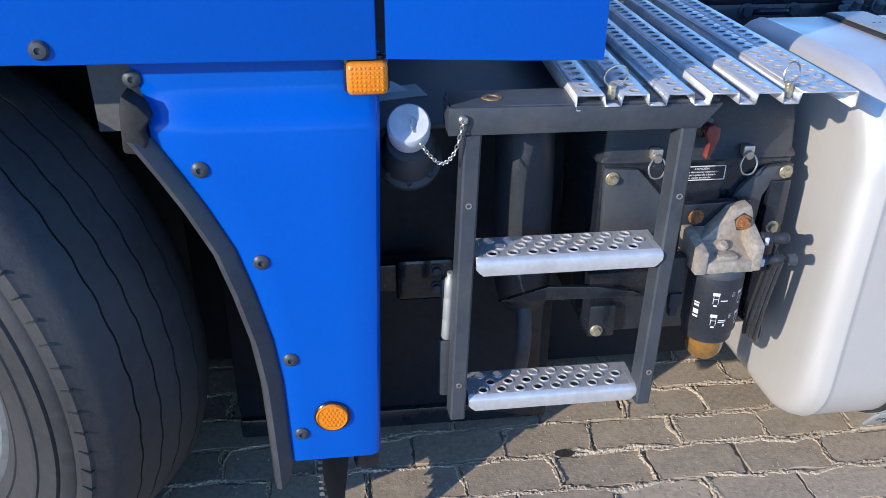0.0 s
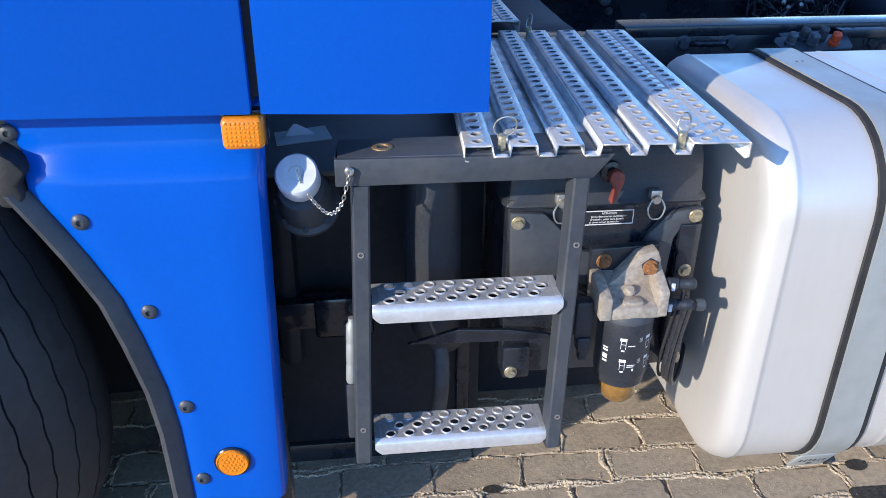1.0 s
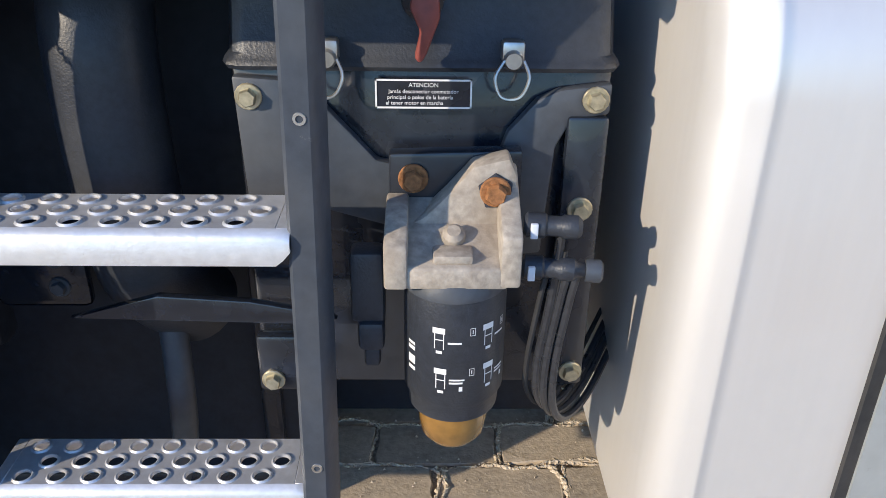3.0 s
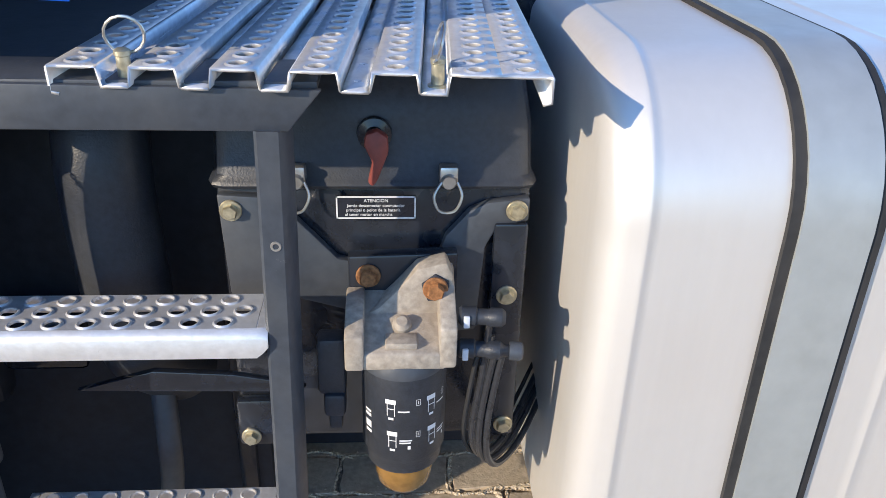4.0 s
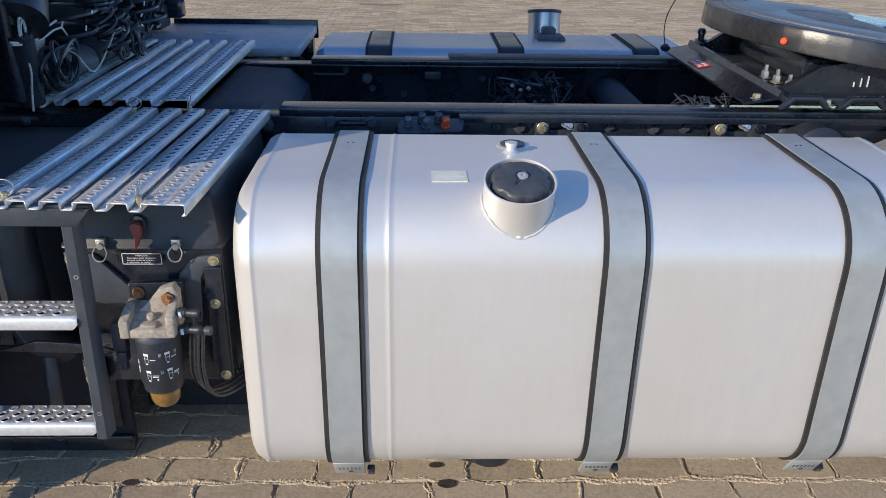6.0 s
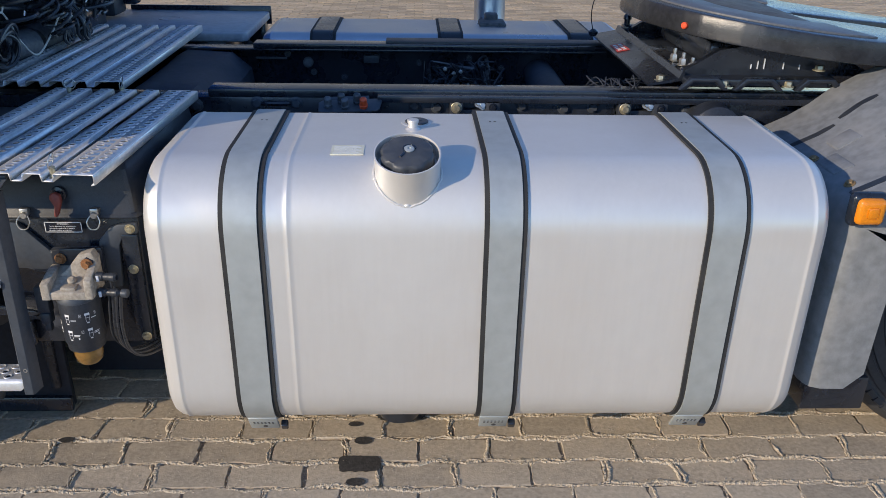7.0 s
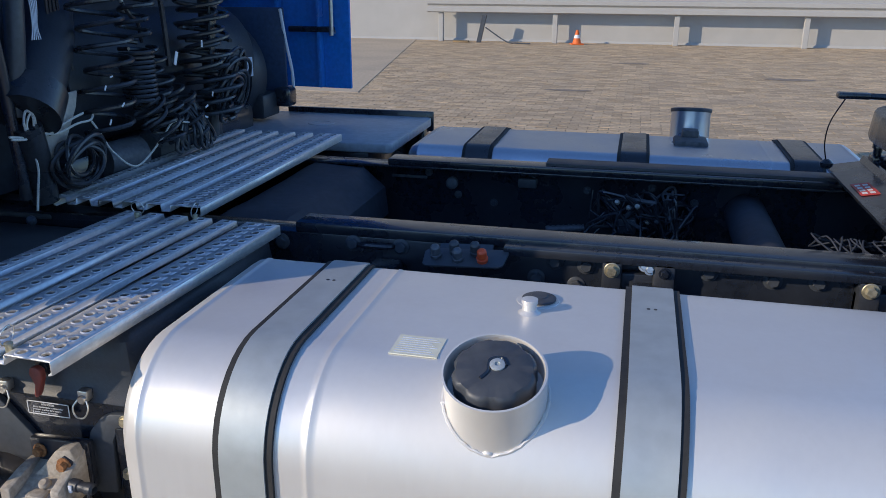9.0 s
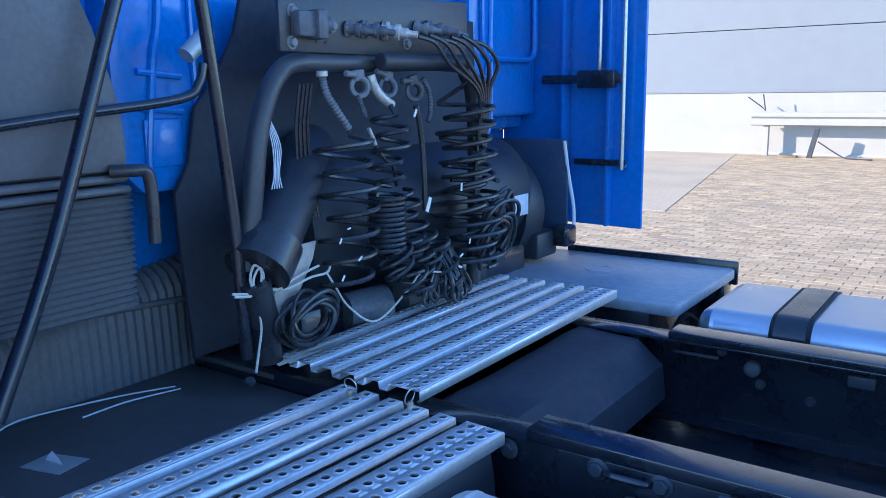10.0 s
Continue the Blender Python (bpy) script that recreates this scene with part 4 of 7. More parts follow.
for z0, z1 in ((0.504, 0.508), (0.510, 0.513), (0.482, 0.486), (0.489, 0.498)):
    can_patch(bm, -62, -50, z0, z1)
piece("pictogram", bm, WHITE, can, "white printed pictograms", False)["kind"] = "stuff"
bm = bmesh.new()
box(bm, (0.514, 1.132, 0.525), (0.545, 1.160, 0.598), 0.006)
box(bm, (0.520, 1.128, 0.498), (0.544, 1.156, 0.528), 0.005)
box(bm, (0.525, 1.132, 0.478), (0.540, 1.150, 0.502), 0.004)
piece("sensor_plug", bm, PLASTIC, filt, "black sensor plug")
for z, xa in ((0.626, 0.706), (0.585, 0.732)):
    bm = bmesh.new()
    lathe(bm, (0.666, 1.135, z), (1, -0.1, -0.02), [(0.008, 0), (0.011, 0.003), (0.011, 0.018), (0.009, 0.020), (0.009, 0.032), (0.0105, 0.034), (0.0105, 0.046), (0.007, 0.05), (0.006, xa - 0.666 - 0.006)], 16)
    cn = piece("hose_connector", bm, PLASTIC, filt, "black push-in connector")
    bm = bmesh.new()
    box(bm, (0.6705, 1.121, z - 0.008), (0.677, 1.125, z + 0.006), 0.001)
    piece("clip", bm, CAPGREY, cn)
bm = bmesh.new()
lathe(bm, (0.722, 1.129, 0.584), (1, -0.1, 0), [(0.010, 0), (0.0105, 0.003), (0.0105, 0.013), (0.008, 0.015)], 12)
piece("end_cap", bm, ANTHRACITE, filt, "ribbed grey end cap")
for k, (x0, z0, low, rad) in enumerate(((0.700, 0.62, 0.388, 0.0042), (0.708, 0.58, 0.380, 0.0045), (0.717, 0.58, 0.373, 0.0042), (0.690, 0.58, 0.393, 0.0028), (0.704, 0.60, 0.383, 0.0028))):
    bm = bmesh.new()
    hose(bm, smooth_path([(x0, 1.135, z0), (x0 - 0.005, 1.136, 0.55), (x0 - 0.012, 1.140, 0.48), (x0 - 0.008, 1.152, low + 0.045), (x0 + 0.012, 1.18, low + 0.008), (x0 + 0.05, 1.24, low), (x0 + 0.11, 1.36, low + 0.012)]), rad, 8)
    piece("fuel_hose", bm, DUSTY_RUBBER if k < 3 else RUBBER, filt)

filt.matrix_basis = Matrix.Translation((-0.010, 0, -0.008)) @ filt.matrix_basis

# ---- catwalks ----
def catwalk(name, place, turn, width, length, label):
    """A ribbed aluminium walkway: ribs with raised holes, channels with small drain holes between them. Built from the origin along +y."""
    ob = thing(name, place, label, "catwalk", "catwalk plates", turn=turn)
    pitch, sl, ch, deep = 0.0668, 0.0028, 0.0225, 0.019
    top = pitch - 2 * sl - ch
    n = 5
    bm = bmesh.new()
    ny = int(round(length / 0.031))
    dy = length / ny
    x = 0.0
    for i in range(n + 1):
        last = i == n
        w = top if not last else width - n * pitch
        cols = [(x, x + w)] if not last else [(x, x + w / 2), (x + w / 2, x + w)]
        for c, (a, b) in enumerate(cols):
            off = dy / 2 if (i + c) % 2 else 0
            for k in range(ny):
                hole_cell(bm, a, b, k * dy, (k + 1) * dy, 0, 0.0080, 0.0015, 0.004, cy=(k + (0.44 if off else 0.56)) * dy, collar=1.42)
        if not last:
            xa, xb = x + w, x + w + sl
            xc, xd = xb + ch, xb + ch + sl
            for (p, q) in (((xa, 0), (xb, -deep)), ((xc, -deep), (xd, 0))):
                vs = [bm.verts.new(v) for v in ((p[0], 0, p[1]), (q[0], 0, q[1]), (q[0], length, q[1]), (p[0], length, p[1]))]
                bm.faces.new(vs)
            m = ny // 2
            for k in range(m):
                hole_cell(bm, xb, xc, k * length / m, (k + 1) * length / m, -deep, 0.003, 0.0004, 0.004)
        x += pitch
    # folded outer edges
    for xe, s in ((0.0, -1), (width, 1)):
        rings = [[Vector((xe + s * a, y, z)) for a, z in ((0, 0), (0.002, -0.002), (0.002, -0.024), (-0.006, -0.026))] for y in (0, length)]
        loft(bm, rings, False, False)
    bmesh.ops.remove_doubles(bm, verts=bm.verts[:], dist=0.0002)
    bmesh.ops.recalc_face_normals(bm, faces=bm.faces[:])
    me = mesh_of("tread_plate", solid(bm), ALU_STEP)
    tp = new("tread_plate", me)
    tp.parent = ob
    me.set_sharp_from_angle(angle=radians(35))
    md = tp.modifiers.new("thickness", "SOLIDIFY")
    md.thickness, md.offset = 0.0028, -1
    return ob


def quick_pin(parent, x, y, z, lean, flat):
    bm = bmesh.new()
    lathe(bm, (x, y, z), (0, 0, 1), [(0.009, 0), (0.009, 0.004), (0.006, 0.005), (0.006, 0.022), (0.007, 0.023), (0.007, 0.027), (0.004, 0.029)], 14)
    p = part("locking_pin", solid(bm), YELLOW_ZINC, parent, "dull metal locking pin")
    bm = bmesh.new()
    c = Vector((x + lean, y, z + 0.040))
    u = Vector((1, 0, 0.1)) if not flat else Vector((0.25, -0.1, 1))
    v = Vector((0, -0.3, 1)) if not flat else Vector((-0.1, 1, 0.1))
    pts = [c + u.normalized() * 0.017 * math.cos(a) + v.normalized() * 0.017 * math.sin(a) for a in (2 * math.pi * k / 16 for k in range(17))]
    hose(bm, pts, 0.0014, 6)
    part("pull_ring", solid(bm), STEEL, p)


walk1 = catwalk("catwalk_plate", (0.302, 1.086, 0.894), (0, 0, -3.2), 0.418, 0.735, "ribbed aluminium catwalk plate with raised holes, half in shade")
quick_pin(walk1, 0.0555, 0.022, -0.019, 0.004, False)
quick_pin(walk1, 0.3225, 0.022, -0.019, 0.0, True)
quick_pin(walk1, 0.0555, 0.70, -0.019, 0.004, False)
quick_pin(walk1, 0.2, 0.725, -0.019, 0.0, True)
catwalk("catwalk_plate", (0.114, 1.845, 0.908), (0, 0, 0), 0.416, 0.99, "ribbed aluminium catwalk plate behind the cab, in shade")

# ---- chassis ----
chas = thing("chassis_frame", (2.0, 2.23, 0.65), "black painted truck chassis rails with bolted cross members", "chassis")


def channel(y0, y1, open_side):
    """A C-section rail: outline in y and z."""
    s = 1 if open_side > 0 else -1
    a, b = (y0, y1) if s > 0 else (y1, y0)
    t = 0.008 * s
    return [(a, 0.640), (b, 0.640), (b, 0.648), (a + t, 0.648), (a + t, 0.856), (b, 0.856), (b, 0.864), (a, 0.864)]


bm = bmesh.new()
prism(bm, channel(1.845, 1.925, 1), "x", -0.6, 5.5, 0.002)
railn = piece("frame_rail", bm, BLACK, chas)
bm = bmesh.new()
prism(bm, channel(2.59, 2.67, -1), "x", -0.6, 5.5, 0.002)
railf = piece("frame_rail", bm, BLACK, chas)
bm = bmesh.new()
box(bm, (0.78, 1.843, 0.864), (2.9, 1.925, 0.889), 0.003)
piece("top_strip", bm, BLACK, railn)
bm = bmesh.new()
prism(bm, [(1.800, 0.862), (1.806, 0.862), (1.806, 0.873), (1.846, 0.873), (1.846, 0.881), (1.800, 0.881)], "x", 1.29, 2.65, 0.0015)
fa = piece("flange_angle", bm, BLACK, railn, "drilled dark angle along the rail")
for k in range(18):
    bm = bmesh.new()
    lathe(bm, (1.33 + 0.07 * k + 0.01 * (k % 3), 1.822, 0.8812), (0, 0, 1), [(0.005, 0), (0.005, 0.0006)], 10)
    piece("hole", bm, MATT, fa)
bm = bmesh.new()
prism(bm, [(2.672, 0.842), (2.695, 0.842), (2.695, 0.892), (2.615, 0.892), (2.615, 0.868), (2.672, 0.868)], "x", 1.29, 2.45, 0.0012)
piece("flange_angle", bm, PLASTIC, railf)
bm = bmesh.new()
box(bm, (0.78, 2.59, 0.864), (2.45, 2.67, 0.884), 0.003)
piece("top_strip", bm, BLACK, railf)
# cross members
bm = bmesh.new()
rings = []
for y, h in ((1.926, 0.0), (2.0, 0.004), (2.1, 0.0), (2.40, 0.0), (2.52, 0.004), (2.589, 0.0)):
    rings.append([Vector(p) for p in ((0.50, y, 0.70), (0.50, y, 0.84 + h), (0.53, y, 0.858 + h), (0.70, y, 0.85 + h), (0.77, y, 0.79), (0.78, y, 0.70))])
loft(bm, rings)
piece("cross_member", bm, MATT, chas)
bm = bmesh.new()
rod(bm, (1.9, 1.926, 0.76), (1.9, 2.659, 0.76), 0.06, 20)
piece("cross_member", bm, MATT, chas)
bm = bmesh.new()
box(bm, (-0.6, 1.93, 0.62), (0.5, 2.58, 0.66), 0.01)
piece("gearbox_cover", bm, BLACK, chas)
bm = bmesh.new()
box(bm, (0.55, 1.86, 0.60), (3.2, 2.655, 0.63), 0.01)
piece("lower_shield", bm, BLACK, chas)
bolts(chas, [(0.742, 1.845, 0.838), (0.925, 1.845, 0.847), (1.042, 1.845, 0.847), (1.36, 1.845, 0.80), (1.45, 1.845, 0.79), (1.40, 1.845, 0.842), (1.47, 1.845, 0.838), (1.73, 1.845, 0.845), (1.86, 1.845, 0.838), (1.95, 1.845, 0.842), (2.24, 1.845, 0.835), (2.36, 1.845, 0.84)], (0, -1, 0), ANTHRACITE, 0.014, 0.010)
bolts(chas, [(0.661, 2.662, 0.828), (0.662, 2.662, 0.775), (0.9, 2.662, 0.83), (1.0, 2.662, 0.76), (1.12, 2.662, 0.74), (1.25, 2.662, 0.82), (1.42, 2.662, 0.80), (1.62, 2.662, 0.82), (1.75, 2.662, 0.78)], (0, -1, 0), ANTHRACITE, 0.009, 0.010)
bm = bmesh.new()
lathe(bm, (0.98, 2.662, 0.80), (0, -1, 0), [(0.02, 0), (0.02, 0.015), (0.015, 0.02), (0.01, 0.021)], 20)
piece("plug", bm, DUSTY, railf, "grey round plug")
bm = bmesh.new()
box(bm, (1.20, 2.645, 0.80), (1.26, 2.662, 0.83), 0.004)
piece("clip", bm, ANTHRACITE, railf)
bm = bmesh.new()
box(bm, (0.78, 2.63, 0.815), (0.90, 2.64, 0.823), 0.002)
piece("clip", bm, ANTHRACITE, railf)
# tank hangers on the near rail
for x in (1.561, 2.072):
    bm = bmesh.new()
    box(bm, (x - 0.055, 1.800, 0.77), (x - 0.013, 1.842, 0.872), 0.006)
    box(bm, (x + 0.052, 1.800, 0.77), (x + 0.098, 1.842, 0.872), 0.006)
    box(bm, (x - 0.055, 1.815, 0.77), (x + 0.098, 1.842, 0.838), 0.004)
    hg = piece("tank_hanger", bm, PLASTIC, chas, "black tank hanger bracket")
    bolts(hg, [(x - 0.034, 1.800, 0.848)], (0, -1, 0), YELLOW_ZINC, 0.012, 0.010, "bolt", "yellow zinc bolt")
    bolts(hg, [(x + 0.033, 1.815, 0.858), (x + 0.045, 1.812, 0.852)], (0, -1, 0.3), STEEL, 0.009, 0.012, "nut")
    bolts(hg, [(x + 0.076, 1.800, 0.85)], (0, -1, 0), BLACK, 0.009, 0.008, "bolt")
bm = bmesh.new()
hose(bm, smooth_path([(0.945, 1.842, 0.847), (0.955, 1.826, 0.85), (1.012, 1.826, 0.85), (1.022, 1.842, 0.847)]), 0.007, 8)
piece("grab_bar", bm, BLACK, railn)

valve = thing("air_test_ports", (1.2, 1.82, 0.83), "row of black test ports with an orange cap", "valve block")
bm = bmesh.new()
tilted = Matrix.Translation((1.21, 1.742, 0.850)) @ Matrix.Rotation(radians(20), 4, "X") @ Matrix.Rotation(radians(4), 4, "Z")
plate = bmesh.new()
prism(plate, [(-0.090, 0.006), (-0.082, 0.0), (0.078, 0.0), (0.088, 0.008), (0.098, 0.052), (0.090, 0.062), (-0.078, 0.062), (-0.090, 0.050)], "z", -0.005, 0.0, 0.0015)
prism(plate, [(-0.06, 0.058), (0.06, 0.058), (0.06, 0.085), (-0.06, 0.085)], "z", -0.010, -0.004, 0.0015)
join(bm, plate, tilted)
piece("bracket", bm, ANTHRACITE, valve)
for x, y, mt in ((-0.062, 0.030, DUSTY), (-0.022, 0.046, ANTHRACITE), (-0.012, 0.020, DUSTY), (0.024, 0.044, ANTHRACITE), (0.042, 0.020, BRIGHT_RED)):
    bm = bmesh.new()
    join(bm, lathe(bmesh.new(), (x, y, 0.0), (0, -0.12, 1), [(0.012, 0), (0.013, 0.010), (0.009, 0.012), (0.0115, 0.014), (0.0105, 0.030), (0.006, 0.034)], 12), tilted)
    piece("port_cap", bm, mt, valve, "orange-red cap" if mt is BRIGHT_RED else "")

wires = thing("cable_bundle", (1.6, 2.5, 0.7), "tangle of dark cables and air lines inside the frame", "cables")
rnd = random.Random(4)
for k in range(30):
    bm = bmesh.new()
    x = 1.47 + rnd.uniform(0, 0.24)
    pts = [(x + rnd.uniform(-0.07, 0.07), 2.62 - rnd.uniform(0.0, 0.12), 0.68 + rnd.uniform(0, 0.155)) for _ in range(5)]
    hose(bm, smooth_path(pts, 6), rnd.uniform(0.0022, 0.0048), 7)
    piece("cable", bm, BLACK if k % 3 else PLASTIC, wires)
for k in range(9):
    bm = bmesh.new()
    rod(bm, (1.50 + rnd.uniform(0, 0.14), 2.56 - rnd.uniform(0, 0.05), 0.72 + rnd.uniform(0, 0.09)), (1.52 + rnd.uniform(0, 0.14), 2.55, 0.73 + rnd.uniform(0, 0.09)), rnd.uniform(0.005, 0.008), 8, 0.002) if k > 5 else lathe(bm, (1.52 + 0.03 * k, 2.50 + rnd.uniform(0, 0.06), 0.74 + rnd.uniform(0, 0.07)), (rnd.uniform(-1, 1), -1, 0.6), [(0.006, 0), (0.008, 0.002), (0.008, 0.008), (0.005, 0.012)], 8)
    piece("fitting", bm, FITTING if k < 4 else ANTHRACITE, wires)
bm = bmesh.new()
box(bm, (1.52, 2.54, 0.70), (1.58, 2.60, 0.75), 0.01)
piece("valve", bm, ANTHRACITE, wires)
bm = bmesh.new()
hose(bm, [(1.30 + 0.008 * k, 2.60 + 0.001 * k, 0.680 + 0.0006 * k) for k in range(16)], 0.012, 10, 0.12)
piece("ribbed_conduit", bm, DUSTY, wires, "ribbed grey conduit")
bm = bmesh.new()
for k in range(14):
    x = 1.98 + rnd.uniform(0, 0.14)
    hose(bm, smooth_path([(x, 1.95, 0.87), (x + rnd.uniform(-0.05, 0.05), 1.99, 0.89 + rnd.uniform(0, 0.02)), (x + rnd.uniform(-0.08, 0.08), 2.04, 0.86)], 4), 0.002, 5)
ce = piece("cable_end", bm, MATT, wires)
ce["kind"] = "stuff"

# ---- fuel tank ----
TX0, TX1, TY0, TY1, TZ0, TZ1 = 0.788, 2.362, 1.088, 1.635, 0.184, 0.889
RT, RB = 0.150, 0.14


def tank_ring(y0, y1, z0, z1, rt, rb, grow=0.0, n=10):
    """The outline of the tank across its length, in y and z, from the back top round the front to the back bottom."""
    pts = []
    def arc(cy, cz, r, a0, a1):
        for k in range(n + 1):
            a = radians(a0 + (a1 - a0) * k / n)
            pts.append((cy + (r + grow) * math.cos(a), cz + (r + grow) * math.sin(a)))
    arc(y1 - 0.06, z1 - 0.06, 0.06, 0, 90)
    arc(y0 + rt, z1 - rt, rt, 90, 180)
    arc(y0 + rb, z0 + rb, rb, 180, 270)
    arc(y1 - 0.06, z0 + 0.06, 0.06, 270, 360)
    return pts


def fuel_tank(name, label, mirror, shell_mat, straps, strap_mat):
    ob = thing(name, ((TX0 + TX1) / 2, TY0, TZ0), label, "fuel tank", "fuel tanks")
    bm = bmesh.new()
    rings = []
    for x, g in ((TX0, -0.045), (TX0 + 0.004, -0.026), (TX0 + 0.012, -0.012), (TX0 + 0.026, -0.003), (TX0 + 0.038, 0.0), (TX0 + 0.041, 0.0016), (TX0 + 0.044, 0.0016), (TX0 + 0.047, 0.0),
                 (TX0 + 0.054, 0.0), (1.102, 0.0), (1.110, 0.0), (1.113, 0.0013), (1.116, 0.0013), (1.119, 0.0), (1.128, 0.0),
                 (TX1 - 0.054, 0.0), (TX1 - 0.047, 0.0), (TX1 - 0.044, 0.0016), (TX1 - 0.041, 0.0016), (TX1 - 0.038, 0.0), (TX1 - 0.026, -0.003), (TX1 - 0.012, -0.012), (TX1 - 0.004, -0.026), (TX1, -0.045)):
        rings.append([Vector((x, y, z)) for y, z in tank_ring(TY0, TY1, TZ0, TZ1, RT, RB, g)])
    loft(bm, rings)
    piece("tank_body", bm, shell_mat, ob, "satin aluminium tank shell")
    for x, w in straps:
        lo = 0 if mirror else 8
        for nm, grow, half, mat, t in (("strap_rubber", 0.0, w / 2 + 0.0115, RUBBER, 0.006), ("strap", 0.006, w / 2, strap_mat, 0.003)):
            bm = bmesh.new()
            path = tank_ring(TY0, TY1, TZ0, TZ1, RT, RB, grow, 10)[lo:34]
            over = tank_ring(TY0, TY1, TZ0, TZ1, RT, RB, grow + t, 10)[lo:34]
            rings = [[Vector((x - half, a[0], a[1])), Vector((x - half, b[0], b[1])), Vector((x + half, b[0], b[1])), Vector((x + half, a[0], a[1]))] for a, b in zip(path, over)]
            if nm == "strap":
                a, b = path[-1], over[-1]
            loft(bm, rings)
            st = piece(nm, bm, mat, ob, "wide galvanised tank strap" if nm == "strap" else "black rubber strap lining")
        bm = bmesh.new()
        tip = Matrix.Translation((x, TY0 + 0.060, TZ0 + 0.012)) @ Matrix.Rotation(radians(-58), 4, "X")
        join(bm, box(bmesh.new(), (-w / 2, -0.035, -0.012), (w / 2, 0.032, -0.005), 0.002), tip)
        e = piece("strap_end", bm, strap_mat, st)
        bm = bmesh.new()
        for k in range(6):
            for j in range(2):
                join(bm, box(bmesh.new(), (-0.026 + k * 0.0095, -0.010 + j * 0.008, -0.0128), (-0.0215 + k * 0.0095, -0.007 + j * 0.008, -0.0119)), tip)
        join(bm, lathe(bmesh.new(), (0.002, 0.016, -0.0118), (0, 0, -1), [(0.006, 0), (0.006, 0.001)], 12), tip)
        join(bm, box(bmesh.new(), (w / 2 + 0.004, 0.012, -0.014), (w / 2 + 0.022, 0.036, 0.004), 0.003), tip)
        piece("slot", bm, BLACK, st, "", False)["kind"] = "stuff"
        bm = bmesh.new()
        box(bm, (x - 0.035, 1.55, 0.30), (x + 0.035, 1.84, 0.42), 0.01)
        box(bm, (x - 0.035, 1.62, 0.30), (x + 0.035, 1.84, 0.82), 0.01)
        piece("carrier_arm", bm, BLACK, ob)
    return ob


tank_ob = fuel_tank("fuel_tank", "large satin aluminium fuel tank with three grey straps", False, ALU, ((1.013, 0.074), (1.606, 0.074), (2.114, 0.074)), GALV)
# filler neck and cap, tilted outwards
NECK = Vector((1.384, 1.146, 0.918))
NAX = Vector((0, -0.342, 0.94)).normalized()
NU, NV = Vector((1, 0, 0)), NAX.cross(Vector((1, 0, 0)))


def tank_skin(y):
    s = y - TY0
    if s >= RT:
        return TZ1
    return TZ1 - RT + math.sqrt(max(RT * RT - (RT - max(s, 0.0)) ** 2, 0))


def neck_ring(r, h, seg=48):
    return [NECK + NAX * h + (NU * math.cos(a) + NV * math.sin(a)) * r for a in (2 * math.pi * k / seg for k in range(seg))]


def down_to_skin(p):
    t = 0.0
    while t < 0.16 and p.z - NAX.z * t > tank_skin(p.y - NAX.y * t):
        t += 0.002
    return p - NAX * t


bm = bmesh.new()
foot = [down_to_skin(p) - NAX * 0.006 for p in neck_ring(0.0745, 0.0)]
loft(bm, [foot, neck_ring(0.0745, -0.006), neck_ring(0.0755, -0.002), neck_ring(0.0755, 0.001), neck_ring(0.0725, 0.0015), neck_ring(0.0705, -0.003), neck_ring(0.0700, -0.035), neck_ring(0.04, -0.037)], True, False)
neck = piece("filler_neck", bm, ALU, tank_ob, "welded aluminium filler neck")
bm = bmesh.new()
wr = random.Random(3)
hose(bm, [down_to_skin(p) + Vector((0, 0, wr.uniform(0.0, 0.002))) for p in neck_ring(0.0775, 0.0, 72)] + [down_to_skin(neck_ring(0.0775, 0.0, 72)[0])], 0.0024, 6, 0.08)
piece("weld_bead", bm, ALU, neck)
for k in (26, 36, 46):
    bm = bmesh.new()
    p = foot[k % 48]
    b = bmesh.new()
    bmesh.ops.create_icosphere(b, subdivisions=2, radius=0.006, matrix=Matrix.Translation(p + NAX * 0.004) @ Matrix.Diagonal((1.4, 0.8, 1.0, 1)))
    join(bm, b)
    piece("weld_tab", bm, ALU, neck)
bm = bmesh.new()
rings = []
for r, h in ((0.056, -0.036), (0.0610, -0.026), (0.0610, 0.000), (0.059, 0.0045), (0.054, 0.0075), (0.03, 0.0090), (0.0005, 0.0095)):
    ring = neck_ring(r, h)
    for k in range(48):
        if k % 6 in (0, 1) and -0.03 < h < 0.006:
            ring[k] = NECK + NAX * h + (ring[k] - NECK - NAX * h) * 0.93
    rings.append(ring)
loft(bm, rings)
fcap = piece("filler_cap", bm, CAPBLACK, tank_ob, "weathered black filler cap")
bm = bmesh.new()
lathe(bm, NECK + NAX * 0.0085 + NU * 0.004 + NV * 0.004, NAX, [(0.0115, 0), (0.0115, 0.003), (0.009, 0.004), (0.004, 0.004), (0.004, 0.002)], 18)
piece("lock", bm, GALV, fcap, "grey lock barrel")
bm = bmesh.new()
hose(bm, smooth_path([NECK + NAX * 0.0100 + NU * u + NV * v for u, v in ((0.017, 0.004), (0.008, 0.018), (-0.008, 0.012), (-0.008, -0.010), (-0.016, -0.024))]), 0.0024, 6)
piece("lock_cover_rim", bm, BLACK, fcap)
bm = bmesh.new()
box(bm, (1.204, 1.222, TZ1 - 0.0005), (1.281, 1.292, TZ1 + 0.0012))
st = piece("sticker", bm, CREAM, tank_ob, "cream paper sticker with fine print", False)
bm = bmesh.new()
